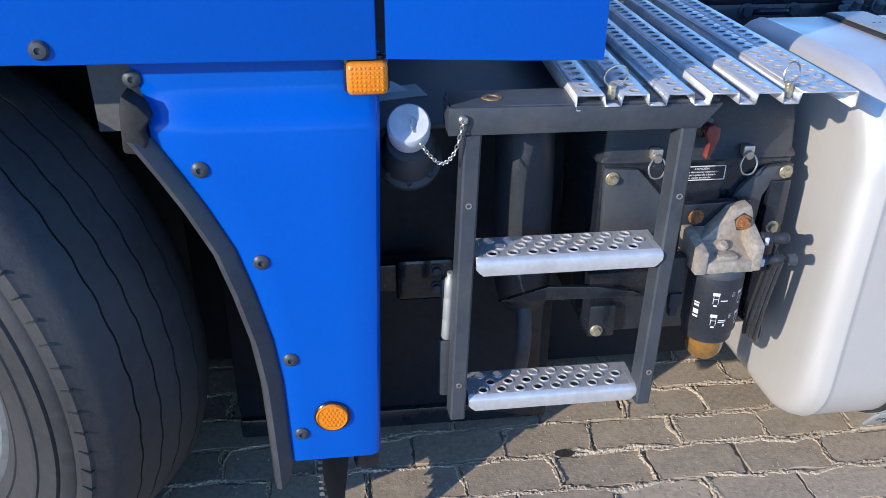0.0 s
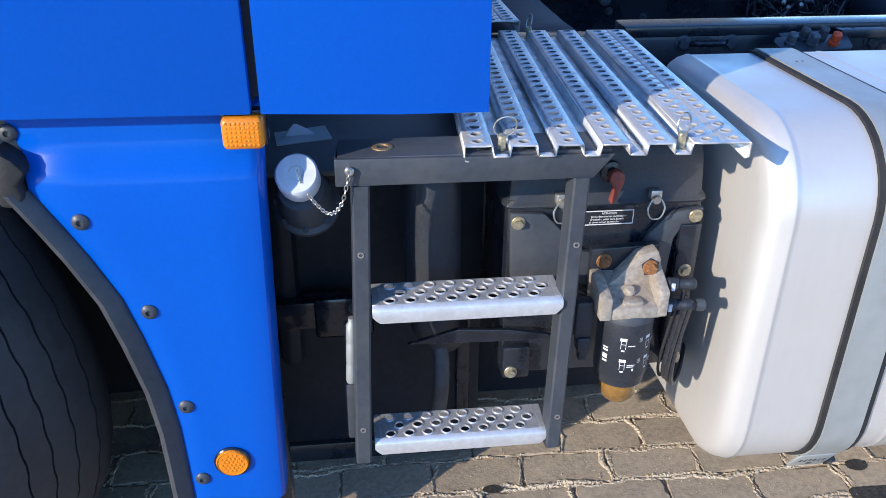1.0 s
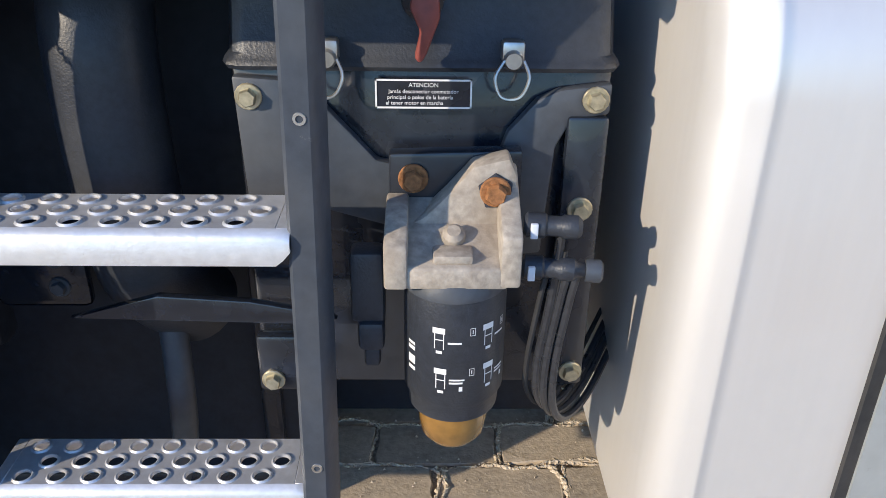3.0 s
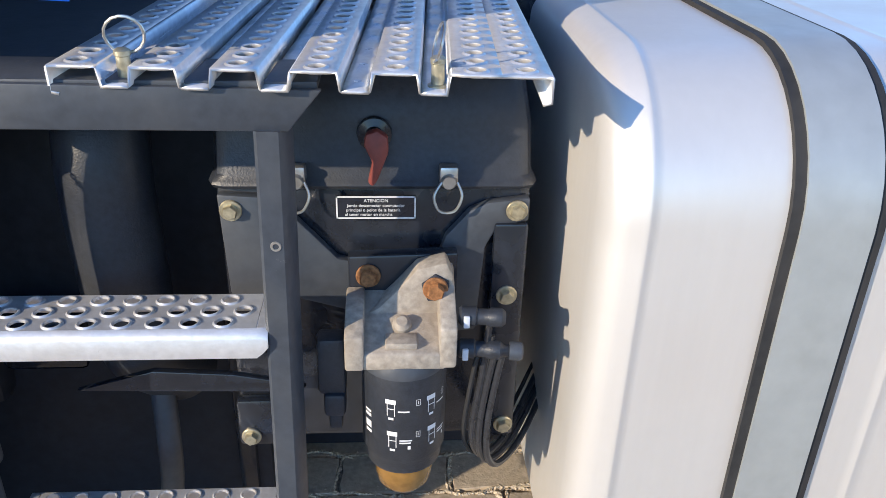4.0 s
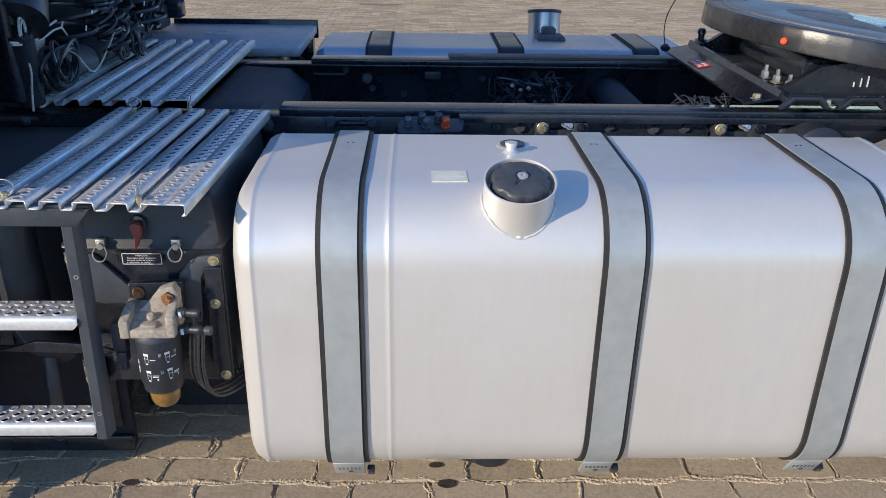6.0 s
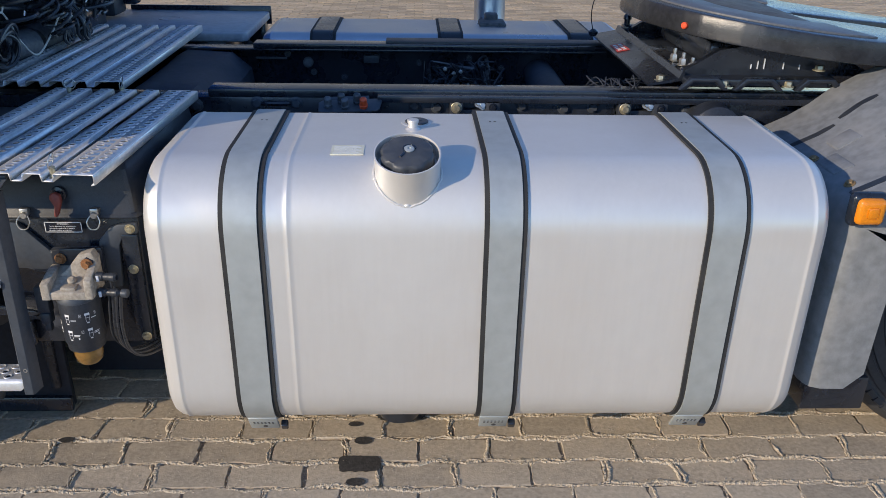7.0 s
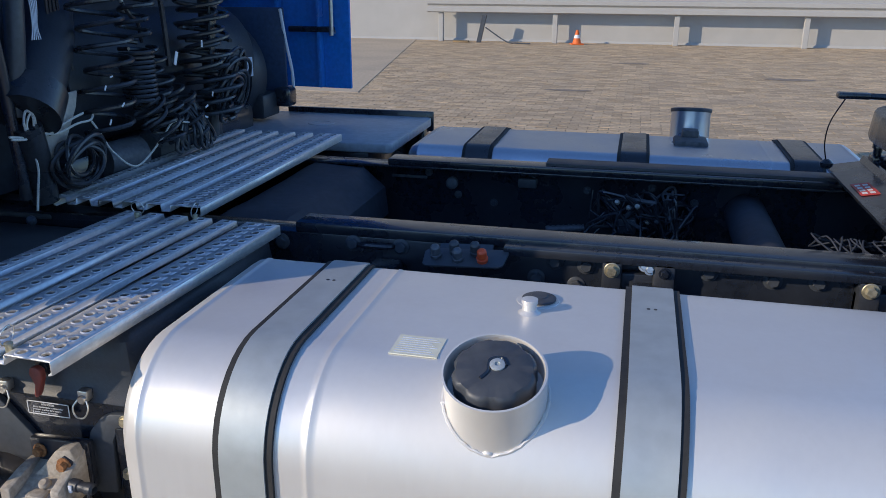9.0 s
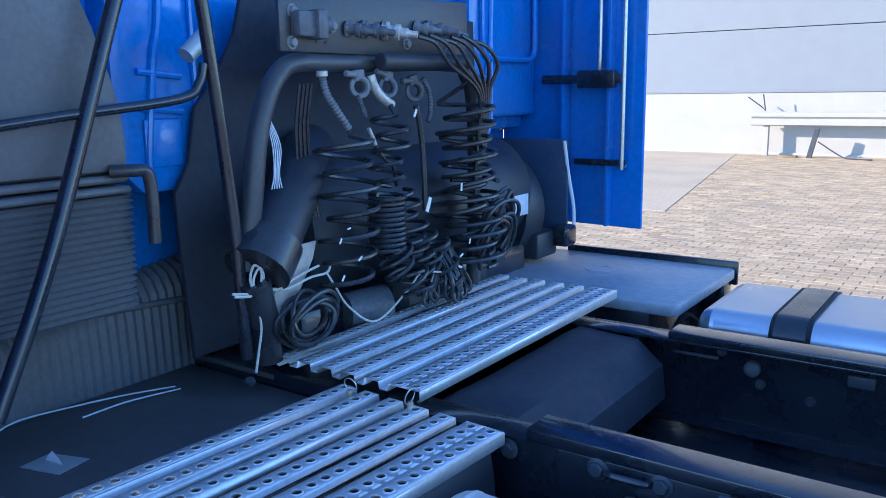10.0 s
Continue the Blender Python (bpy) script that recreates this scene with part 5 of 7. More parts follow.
for k in range(8):
    box(bm, (1.210, 1.229 + k * 0.0075, TZ1 + 0.0012), (1.275 - 0.006 * (k % 3), 1.2315 + k * 0.0075, TZ1 + 0.0015))
piece("fine_print", bm, CAPGREY, st, "", False)
bm = bmesh.new()
lathe(bm, (1.404, 1.492, TZ1 - 0.001), (0, 0, 1), [(0.040, 0), (0.038, 0.002), (0.03, 0.003), (0.0, 0.003)], 28)
sender = piece("sender_plate", bm, ALU, tank_ob)
bm = bmesh.new()
lathe(bm, (1.406, 1.494, TZ1 + 0.002), (0, 0, 1), [(0.030, 0), (0.031, 0.003), (0.027, 0.005), (0.016, 0.006), (0.014, 0.008), (0.0, 0.009)], 28)
piece("sender_flange", bm, CAPBLACK, sender, "black level sender flange")
bm = bmesh.new()
lathe(bm, (1.396, 1.435, TZ1 - 0.001), (0, 0, 1), [(0.022, 0), (0.016, 0.004), (0.0125, 0.007), (0.0125, 0.018), (0.0145, 0.019), (0.0145, 0.026), (0.010, 0.027)], 20)
piece("breather", bm, ALU, tank_ob, "small aluminium breather stub")
for x in (1.013, 1.606, 2.114):
    bm = bmesh.new()
    for k in (-1, 1):
        lathe(bm, (x + 0.006 * k - 0.002, 1.478, TZ1 + 0.0088), (0, 0, 1), [(0.0032, 0), (0.0032, 0.0008)], 10)
    piece("drain_hole", bm, BLACK, tank_ob)
bm = bmesh.new()
lathe(bm, (1.36, 1.26, 0.125), (0, 0, 1), [(0.02, 0.0), (0.055, 0.012), (0.065, 0.05), (0.065, 0.075)], 24)
piece("drain_sump", bm, BLACK, tank_ob)

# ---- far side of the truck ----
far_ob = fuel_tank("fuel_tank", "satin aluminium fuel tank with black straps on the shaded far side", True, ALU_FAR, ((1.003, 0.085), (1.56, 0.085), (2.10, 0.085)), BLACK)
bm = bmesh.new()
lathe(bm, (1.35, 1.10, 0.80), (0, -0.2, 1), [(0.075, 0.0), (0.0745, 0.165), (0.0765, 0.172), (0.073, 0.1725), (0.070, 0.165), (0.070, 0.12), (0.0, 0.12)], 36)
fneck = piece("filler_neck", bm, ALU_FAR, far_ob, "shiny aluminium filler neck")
bm = bmesh.new()
lathe(bm, (1.35, 1.068, 0.960), (0, -0.2, 1), [(0.0775, 0), (0.079, 0.004), (0.079, 0.012), (0.076, 0.015), (0.070, 0.013), (0.069, -0.02), (0.0, -0.02)], 36)
piece("rim", bm, ANTHRACITE, fneck)
bm = bmesh.new()
box(bm, (1.30, 1.27, 0.875), (1.42, 1.40, 0.905), 0.01)
box(bm, (1.33, 1.25, 0.88), (1.39, 1.31, 0.93), 0.008)
piece("hose_fitting", bm, TANKCAP, far_ob)
far_ob.matrix_basis = Matrix.Translation((3.115, 4.52, -0.02)) @ Matrix.Rotation(math.pi, 4, "Z") @ far_ob.matrix_basis

deck = thing("deck_plate", (0.35, 3.1, 0.83), "grey painted deck plate over the far battery box", "deck plate")
bm = bmesh.new()
prism(bm, [(-0.12, 2.84), (0.672, 2.84), (0.69, 2.858), (0.69, 3.44), (0.672, 3.46), (-0.12, 3.46)], "z", 0.826, 0.862, 0.006)
piece("top_plate", bm, DECK, deck)
bm = bmesh.new()
box(bm, (0.02, 3.455, 0.80), (0.695, 3.475, 0.885), 0.004)
piece("edge_strip", bm, BLACK, deck)
bm = bmesh.new()
box(bm, (0.02, 2.86, 0.36), (0.60, 3.42, 0.826), 0.01)
box(bm, (0.60, 3.36, 0.40), (0.68, 3.44, 0.826), 0.006)
piece("box_body", bm, BLACK, deck)
bm = bmesh.new()
hose(bm, smooth_path([(0.64, 2.9, 0.70), (0.66, 3.0, 0.79), (0.68, 3.1, 0.74), (0.70, 3.2, 0.70)]), 0.012, 8)
piece("hose", bm, RUBBER, deck)
bm = bmesh.new()
lathe(bm, (0.28, 3.20, 0.862), (0, 0, 1), [(0.055, 0), (0.053, 0.0025), (0.040, 0.0025), (0.039, 0.001), (0.0, 0.001)], 28)
piece("round_cover", bm, DECK, deck)

deck.matrix_basis = Matrix.Translation((0.006, 0.055, 0.004)) @ deck.matrix_basis

# ---- fifth wheel ----
fw = thing("fifth_wheel", (2.45, 2.23, 0.95), "black greasy fifth wheel coupling on a mounting plate", "fifth wheel")
bm = bmesh.new()
prism(bm, [(2.188, 1.80), (2.62, 1.80), (2.66, 1.84), (2.66, 2.66), (2.62, 2.70), (2.188, 2.70)], "z", 0.925, 0.945, 0.003)
mp = piece("mounting_plate", bm, BLACK, fw)
bm = bmesh.new()
angle_line = [(2.085, 0.915), (2.186, 0.931), (2.194, 0.931), (2.194, 0.957), (2.184, 0.957), (2.177, 0.939), (2.085, 0.922)]
loft(bm, [[Vector((x, y, z)) for x, z in angle_line] for y in (1.835, 2.68)])
piece("front_angle", bm, BLACK, fw)
for x in (2.164, 2.330, 2.515):
    bm = bmesh.new()
    prism(bm, [(x, 0.915), (x + 0.035, 0.952), (x + 0.118, 0.952), (x + 0.152, 0.915), (x + 0.132, 0.915), (x + 0.108, 0.939), (x + 0.044, 0.939), (x + 0.020, 0.915)], "y", 1.782, 1.806, 0.003)
    piece("lashing_bow", bm, BLACK, mp)
bolts(fw, [(2.13, 1.866, 0.925), (2.305, 1.80, 0.925), (2.50, 1.80, 0.925), (2.60, 1.83, 0.968)], (0, 0, 1), YELLOW_ZINC, 0.013, 0.014)
bolts(fw, [(2.226, 2.055, 0.948), (2.233, 1.985, 0.948), (2.237, 1.907, 0.948), (2.235, 2.59, 0.948), (2.64, 1.94, 0.948)], (0, 0, 1), STEEL, 0.0135, 0.020, "nut")
bolts(fw, [(2.226, 2.055, 0.966), (2.233, 1.985, 0.966), (2.237, 1.907, 0.966)], (0, 0, 1), STEEL, 0.0065, 0.020, "stud")
bm = bmesh.new()
rings = []
for y in (1.86, 1.885):
    rings.append([Vector((x, y, z)) for x, z in ((2.18, 0.945), (2.30, 1.02), (2.36, 1.03), (2.58, 1.03), (2.64, 1.02), (2.80, 0.945))])
loft(bm, rings)
rings = [[Vector((x, 4.456 - y, z)) for x, z in ((2.18, 0.945), (2.30, 1.02), (2.36, 1.03), (2.58, 1.03), (2.64, 1.02), (2.80, 0.945))] for y in (1.86, 1.885)]
loft(bm, rings)
box(bm, (2.30, 1.95, 0.945), (2.62, 2.5, 1.03), 0.02)
piece("pedestal", bm, BLACK, fw)
# the plate: round in front, two ramps behind, with a throat between them
out = []
CX, CY, R = 2.56, 2.228, 0.50
for k in range(33):
    a = radians(62 + (298 - 62) * k / 32)
    out.append((CX + R * math.cos(a), CY + R * math.sin(a)))
out += [(3.18, CY - 0.33), (3.22, CY - 0.27), (3.22, CY - 0.16), (2.86, CY - 0.055), (2.66, CY - 0.05), (2.60, CY), (2.66, CY + 0.05), (2.86, CY + 0.055), (3.22, CY + 0.16), (3.22, CY + 0.27), (3.18, CY + 0.33)]
bm = bmesh.new()
prism(bm, out, "z", 1.015, 1.084, 0.008)
plate_ob = piece("coupling_plate", bm, material("greasy_cast_steel", (0.030, 0.031, 0.034), 0.24, 0.1, 0.25, 60, 0.0006, 260, 0, stain=(0.07, 0.075, 0.08), stain_scale=6, stain_amount=0.6), fw, "greasy black coupling plate")
bm = bmesh.new()
ring_o = [(CX + 0.445 * math.cos(radians(70 + 220 * k / 30)), CY + 0.445 * math.sin(radians(70 + 220 * k / 30))) for k in range(31)]
ring_i = [(CX + 0.24 * math.cos(radians(70 + 220 * k / 30)), CY + 0.24 * math.sin(radians(70 + 220 * k / 30))) for k in range(30, -1, -1)]
prism(bm, ring_o + ring_i, "z", 1.082, 1.090, 0.002)
piece("wear_ring", bm, DUSTY, plate_ob, "worn dark grey wear ring")
bm = bmesh.new()
inner = [(CX + 0.238 * math.cos(radians(80 + 200 * k / 24)), CY + 0.238 * math.sin(radians(80 + 200 * k / 24))) for k in range(25)]
prism(bm, inner, "z", 1.080, 1.0875, 0.001)
piece("grease_film", bm, GREASE, plate_ob, "dull brown grease on the plate")
bm = bmesh.new()
lathe(bm, (2.171, 1.913, 1.040), (-0.75, -0.65, 0), [(0.010, -0.01), (0.010, 0.008), (0.006, 0.011)], 10)
piece("indicator", bm, BRIGHT_RED, plate_ob, "small red indicator")
bm = bmesh.new()
# the plate rests tipped back on its pivot
plate_ob.matrix_basis = Matrix.Translation((0.0185 + 2.595, -0.0227, 1.044)) @ Matrix.Rotation(0.1102, 4, "Y") @ Matrix.Translation((-2.595, 0, -1.044)) @ plate_ob.matrix_basis
hose(bm, smooth_path([(2.30, 2.50, 1.12), (2.235, 2.60, 1.133), (2.16, 2.62, 1.135), (2.12, 2.62, 1.136)]), 0.009, 8)
box(bm, (2.075, 2.60, 1.127), (2.16, 2.64, 1.145), 0.006)
piece("release_handle", bm, BLACK, fw)
bm = bmesh.new()
hose(bm, smooth_path([(2.10, 2.62, 1.13), (2.068, 2.62, 1.06), (2.062, 2.62, 1.0), (2.072, 2.62, 0.95)]), 0.002, 5)
piece("pull_wire", bm, BLACK, fw)
bm = bmesh.new()
lathe(bm, (2.075, 2.62, 0.926), (0, 0, 1), [(0.012, 0), (0.018, 0.006), (0.019, 0.016), (0.012, 0.022), (0.006, 0.026)], 14)
piece("wire_eye", bm, BLACK, fw)
bm = bmesh.new()
rings = []
for y in (2.30, 2.42):
    rings.append([Vector((x, y, 0.9235 + (x - 2.085) * 0.185 + h)) for x, h in ((2.098, 0), (2.142, 0), (2.142, 0.0012), (2.098, 0.0012))])
loft(bm, rings)
stk = piece("warning_sticker", bm, STICKER_RED, mp, "small red and white warning sticker", False)
bm = bmesh.new()
for k in range(4):
    y = 2.312 + 0.026 * k
    for x in (2.104, 2.122):
        z = 0.9250 + (x - 2.085) * 0.185
        loft(bm, [[Vector((a, b, z + (a - x) * 0.185 + h)) for a, b in ((x, y), (x + 0.012, y), (x + 0.012, y + 0.015), (x, y + 0.015))] for h in (0, 0.0006)])
piece("printed_bar", bm, WHITE, stk, "", False)["kind"] = "stuff"
bm = bmesh.new()
for k, (x, h) in enumerate(((2.40, 0.02), (2.42, 0.035), (2.44, 0.045), (2.50, 0.03), (2.55, 0.02))):
    box(bm, (x, 1.855, 0.965), (x + 0.0022, 1.8595, 0.965 + h * 0.7))
piece("chalk_mark", bm, CAPGREY, mp, "thin white marks", False)["kind"] = "stuff"
bm = bmesh.new()
rod(bm, (2.205, 2.62, 0.945), (2.205, 2.62, 1.00), 0.012, 10)
box(bm, (2.19, 2.60, 0.945), (2.25, 2.65, 0.97), 0.006)
lathe(bm, (2.205, 2.62, 0.99), (0, 0, 1), [(0.016, 0), (0.016, 0.012), (0.010, 0.02)], 10)
piece("grease_nipple", bm, BLACK, mp)

fw.matrix_basis = Matrix.Translation((0.025, 0.0, -0.004)) @ fw.matrix_basis

# ---- rear mudguard ----
mud = thing("rear_mudguard", (2.5, 1.3, 0.36), "weathered grey plastic mudguard over the rear wheel", "mudguard")
GUARD = [(2.416, 0.285), (2.416, 0.33), (2.420, 0.50), (2.424, 0.62), (2.428, 0.71), (2.436, 0.758), (2.455, 0.790), (2.50, 0.812), (2.541, 0.832), (2.60, 0.870), (2.657, 0.918), (2.746, 0.969), (2.80, 0.995), (2.90, 1.02), (3.02, 1.03), (3.20, 1.02), (3.40, 0.93), (3.52, 0.78), (3.58, 0.55)]


def guard_z(x):
    return float(np.interp(x, [p[0] for p in GUARD[5:16]], [p[1] for p in GUARD[5:16]]))


bm = bmesh.new()
rings = []
for x, z in GUARD:
    d = Vector((3.05 - x, 0, 0.40 - z)).normalized()
    if z < 0.72 and x < 3:
        d = Vector((1, 0, 0))
    p, wide = Vector((x, 0, z)), (0.10 if z < 0.3 else 0.145)
    rings.append([p + d * k + Vector((0, y, 0)) for k, y in ((0, 1.80), (0, 1.195), (0.005, 1.172), (0.016, 1.154), (0.040, 1.144), (wide, 1.142), (wide, 1.154), (0.045, 1.156), (0.024, 1.172), (0.014, 1.80))])
loft(bm, rings)
mg = piece("shell", bm, FENDER, mud)
for x0, x1, y0 in ((2.462, 2.585, 1.60), (2.605, 2.70, 1.62), (2.462, 2.56, 1.235), (2.62, 2.72, 1.40)):
    bm = bmesh.new()
    n = 6
    rings = []
    for k in range(n + 1):
        x = x0 + (x1 - x0) * k / n
        w = 0.011 if 0 < k < n else 0.006
        z = guard_z(x) + 0.0012
        rings.append([Vector((x, y0 - w, z)), Vector((x, y0 + w, z)), Vector((x, y0 + w, z - 0.006)), Vector((x, y0 - w, z - 0.006))])
    loft(bm, rings)
    piece("moulded_slot", bm, PLASTIC, mg, "dark moulded slot")
for x0, y0, w0, w1 in ((2.50, 1.40, 0.05, 0.10), (2.565, 1.50, 0.06, 0.07), (2.63, 1.25, 0.05, 0.08)):
    bm = bmesh.new()
    z0, z1 = guard_z(x0 - w0 / 2), guard_z(x0 + w0 / 2)
    loft(bm, [[Vector((x0 - w0 / 2, y0 - w1 / 2, z0 + h)), Vector((x0 + w0 / 2, y0 - w1 / 2, z1 + h)), Vector((x0 + w0 / 2, y0 + w1 / 2, z1 + h)), Vector((x0 - w0 / 2, y0 + w1 / 2, z0 + h))] for h in (-0.004, 0.004)])
    bmesh.ops.bevel(bm, geom=bm.edges[:], offset=0.003, segments=2, affect="EDGES", profile=0.5)
    piece("raised_pad", bm, FENDER, mg)
for x, y0 in ((2.478, 1.47), (2.480, 1.275), (2.70, 1.30)):
    bm = bmesh.new()
    bolt(bm, (x, y0, guard_z(x)), (-0.45, 0, 0.9), 0.010, 0.008)
    piece("bolt", bm, AGED, mud, "brownish bolt")
bm = bmesh.new()
box(bm, (2.418, 1.104, 0.762), (2.484, 1.136, 0.826), 0.012, 3)
ml = piece("marker_lamp", bm, AMBER, mud, "square amber marker lamp")
bm = bmesh.new()
box(bm, (2.408, 1.118, 0.752), (2.493, 1.150, 0.836), 0.014, 3)
piece("lamp_housing", bm, BLACK, ml)
bm = bmesh.new()
box(bm, (2.438, 1.101, 0.781), (2.464, 1.106, 0.807), 0.004)
piece("lens_bulge", bm, AMBER, ml)
bm = bmesh.new()
box(bm, (2.43, 1.17, 0.20), (2.60, 1.72, 0.30), 0.006)
piece("mud_flap_bar", bm, BLACK, mud)
bm = bmesh.new()
lathe(bm, (2.30, 1.80, 0.80), (0, -1, 0), [(0.07, -0.05), (0.075, 0.0), (0.075, 0.07), (0.05, 0.09), (0.0, 0.092)], 24)
air = thing("air_bellow", (2.3, 1.8, 0.8), "black rubber air spring canister by the frame", "air spring")
piece("canister", bm, PLASTIC, air)

# ---- behind the cab ----
rear = thing("cab_rear_wall", (-0.2, 2.23, 1.0), "pressed blue sheet metal rear wall of the cab", "cab wall")
bm = bmesh.new()
box(bm, (-0.28, 1.10, 1.35), (-0.20, 3.55, 3.0), 0.03)
piece("wall_sheet", bm, BLUE_IN, rear)
for y0, y1, z0, z1 in ((1.64, 1.875, 1.285, 2.6), (3.04, 3.195, 1.285, 2.6)):
    bm = bmesh.new()
    prism(bm, [(y0, z0 + 0.06), (y0 + 0.06, z0), (y1 - 0.05, z0), (y1, z0 + 0.08), (y1, z1), (y0, z1)], "x", -0.22, -0.13, 0.015)
    flange = bmesh.new()
    hose(flange, smooth_path([(-0.128, y0 + 0.075, z0 + 0.02), (-0.126, y0 + 0.080, z0 + 0.12), (-0.126, y0 + 0.105, z0 + 0.30), (-0.126, y0 + 0.135, z0 + 0.50), (-0.126, y0 + 0.15, z1)]), 0.010, 8)
    hose(flange, smooth_path([(-0.128, y1 - 0.045, z0 + 0.06), (-0.126, y1 - 0.022, z0 + 0.14), (-0.126, y1 - 0.020, z0 + 0.40), (-0.126, y1 - 0.020, z1)]), 0.008, 8)
    pc = piece("pressed_post", bm, BLUE_IN, rear, "pressed blue corner post")
    piece("pressed_flange", flange, BLUE_IN, pc)
    bm = bmesh.new()
    for z in (1.48, 1.56):
        hose(bm, [(-0.125, y0 + 0.06, z), (-0.125, y1 - 0.06, z - 0.01)], 0.008, 8)
    box(bm, (-0.132, (y0 + y1) / 2 - 0.05, z0 + 0.06), (-0.122, (y0 + y1) / 2 + 0.05, z0 + 0.17), 0.006)
    piece("pressed_rib", bm, BLUE_IN, pc)
for y0, y1, z0, z1 in ((2.0, 2.45, 1.75, 2.5), (2.5, 2.85, 1.75, 2.5), (3.20, 3.55, 1.405, 2.6)):
    bm = bmesh.new()
    box(bm, (-0.205, y0, z0), (-0.185 if y0 < 3 else -0.145, y1, z1), 0.018, 3)
    piece("pressed_panel", bm, BLUE_IN, rear)

for y0, y1, z0, z1 in ((3.11, 3.50, 1.62, 2.42), (2.02, 2.44, 1.80, 2.42)):
    c = 0.05
    xx = -0.185 if y0 > 1.9 else -0.132
    if y0 > 2.9:
        xx = -0.124
    bm = bmesh.new()
    loop = [(xx, y0 + c, z0), (xx, y1 - c, z0), (xx, y1 - c * 0.3, z0 + c * 0.3), (xx, y1, z0 + c), (xx, y1, z1 - c), (xx, y1 - c * 0.3, z1 - c * 0.3), (xx, y1 - c, z1), (xx, y0 + c, z1), (xx, y0 + c * 0.3, z1 - c * 0.3), (xx, y0, z1 - c), (xx, y0, z0 + c), (xx, y0 + c * 0.3, z0 + c * 0.3), (xx, y0 + c, z0)]
    hose(bm, loop, 0.012, 8)
    piece("pressed_frame", bm, BLUE_IN, rear)
drum = thing("silencer_drum", (-0.12, 2.5, 0.95), "dark grey drum of the exhaust unit behind the cab", "silencer")
bm = bmesh.new()
lathe(bm, (-0.16, 2.05, 1.14), (0, 1, 0), [(0.17, 0), (0.20, 0.012), (0.21, 0.03), (0.21, 1.10), (0.205, 1.12), (0.18, 1.135), (0.05, 1.14)], 40)
piece("drum", bm, PLASTIC, drum)
bm = bmesh.new()
box(bm, (0.046, 3.03, 1.065), (0.053, 3.14, 1.14), 0.002)
piece("label", bm, CAPGREY, drum, "pale rating label")
bm = bmesh.new()
box(bm, (-0.30, 2.0, 0.72), (0.04, 3.15, 0.96), 0.02)
piece("cradle", bm, BLACK, drum)
bm = bmesh.new()
hose(bm, smooth_path([(0.105, 1.835, 1.15), (0.09, 1.89, 1.20), (0.04, 2.0, 1.28), (-0.03, 2.1, 1.34), (-0.1, 2.2, 1.36)]), 0.066, 22)
piece("intake_pipe", bm, PLASTIC, drum)
bm = bmesh.new()
hose(bm, smooth_path([(0.115, 1.80, 1.12), (0.108, 1.825, 1.142), (0.098, 1.86, 1.175)]), 0.078, 22)
piece("clamp_sleeve", bm, DUSTY_RUBBER, drum)
bm = bmesh.new()
hose(bm, smooth_path([(0.12, 1.785, 1.10), (0.115, 1.80, 1.05), (0.105, 1.82, 0.98), (0.10, 1.83, 0.90)]), 0.036, 16)
piece("down_pipe", bm, DUSTY_RUBBER, drum)
bm = bmesh.new()
prism(bm, [(1.99, 1.74), (1.963, 1.651), (1.894, 1.544), (1.831, 1.479), (1.803, 1.35), (1.758, 1.282), (1.76, 1.20), (1.78, 0.88), (3.20, 0.88), (3.20, 1.24), (3.04, 1.28), (3.02, 1.74)], "x", -0.115, -0.10, 0.004)
piece("back_panel", bm, MATT, drum, "black panel behind the hoses")
bm = bmesh.new()
prism(bm, [(1.906, 1.158), (1.880, 1.117), (1.853, 1.105), (1.838, 1.055), (1.815, 1.015), (1.850, 0.995), (1.890, 1.010), (1.930, 1.065), (1.967, 1.118), (1.981, 1.160)], "x", 0.118, 0.126, 0.003)
piece("heat_shield", bm, SHIELD, drum, "pale grey heat shield")
bm = bmesh.new()
lathe(bm, (-0.18, 3.15, 1.06), (0, 1, 0), [(0.22, 0), (0.23, 0.02), (0.23, 0.12), (0.20, 0.15)], 40)
box(bm, (-0.2, 3.20, 0.88), (0.06, 3.36, 0.98), 0.015)
piece("far_arch_liner", bm, PLASTIC, drum)
bm = bmesh.new()
hose(bm, smooth_path([(0.10, 3.41, 0.93), (0.102, 3.408, 1.05), (0.09, 3.385, 1.18), (0.085, 3.355, 1.315)]), 0.007, 8)
wing = thing("rear_wing_liner", (0.0, 3.3, 0.9), "shaded blue wing with a pale edge trim and black lamp", "wing")
piece("edge_trim", bm, WHITE, wing, "pale edge trim")
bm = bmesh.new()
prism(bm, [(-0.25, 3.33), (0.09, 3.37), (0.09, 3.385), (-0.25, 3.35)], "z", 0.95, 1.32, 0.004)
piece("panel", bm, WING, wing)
bm = bmesh.new()
box(bm, (0.05, 3.32, 0.915), (0.12, 3.405, 0.995), 0.015, 3)
piece("lamp", bm, BLACK, wing)

# connector bracket and tube hoop
hoop = thing("connector_hoop", (0.1, 2.28, 0.9), "black tubular hoop carrying the trailer connector plate", "connector bracket")
bm = bmesh.new()
hose(bm, smooth_path([(0.09, 1.79, 1.12), (0.10, 1.812, 1.27), (0.10, 1.836, 1.405), (0.10, 1.868, 1.491), (0.10, 1.906, 1.546), (0.10, 1.96, 1.574), (0.10, 2.113, 1.578), (0.10, 2.59, 1.585), (0.10, 2.675, 1.548), (0.10, 2.712, 1.45), (0.10, 2.715, 1.2), (0.10, 2.70, 0.9)]), 0.0235, 16)
piece("hoop_tube", bm, TUBE, hoop)
bm = bmesh.new()
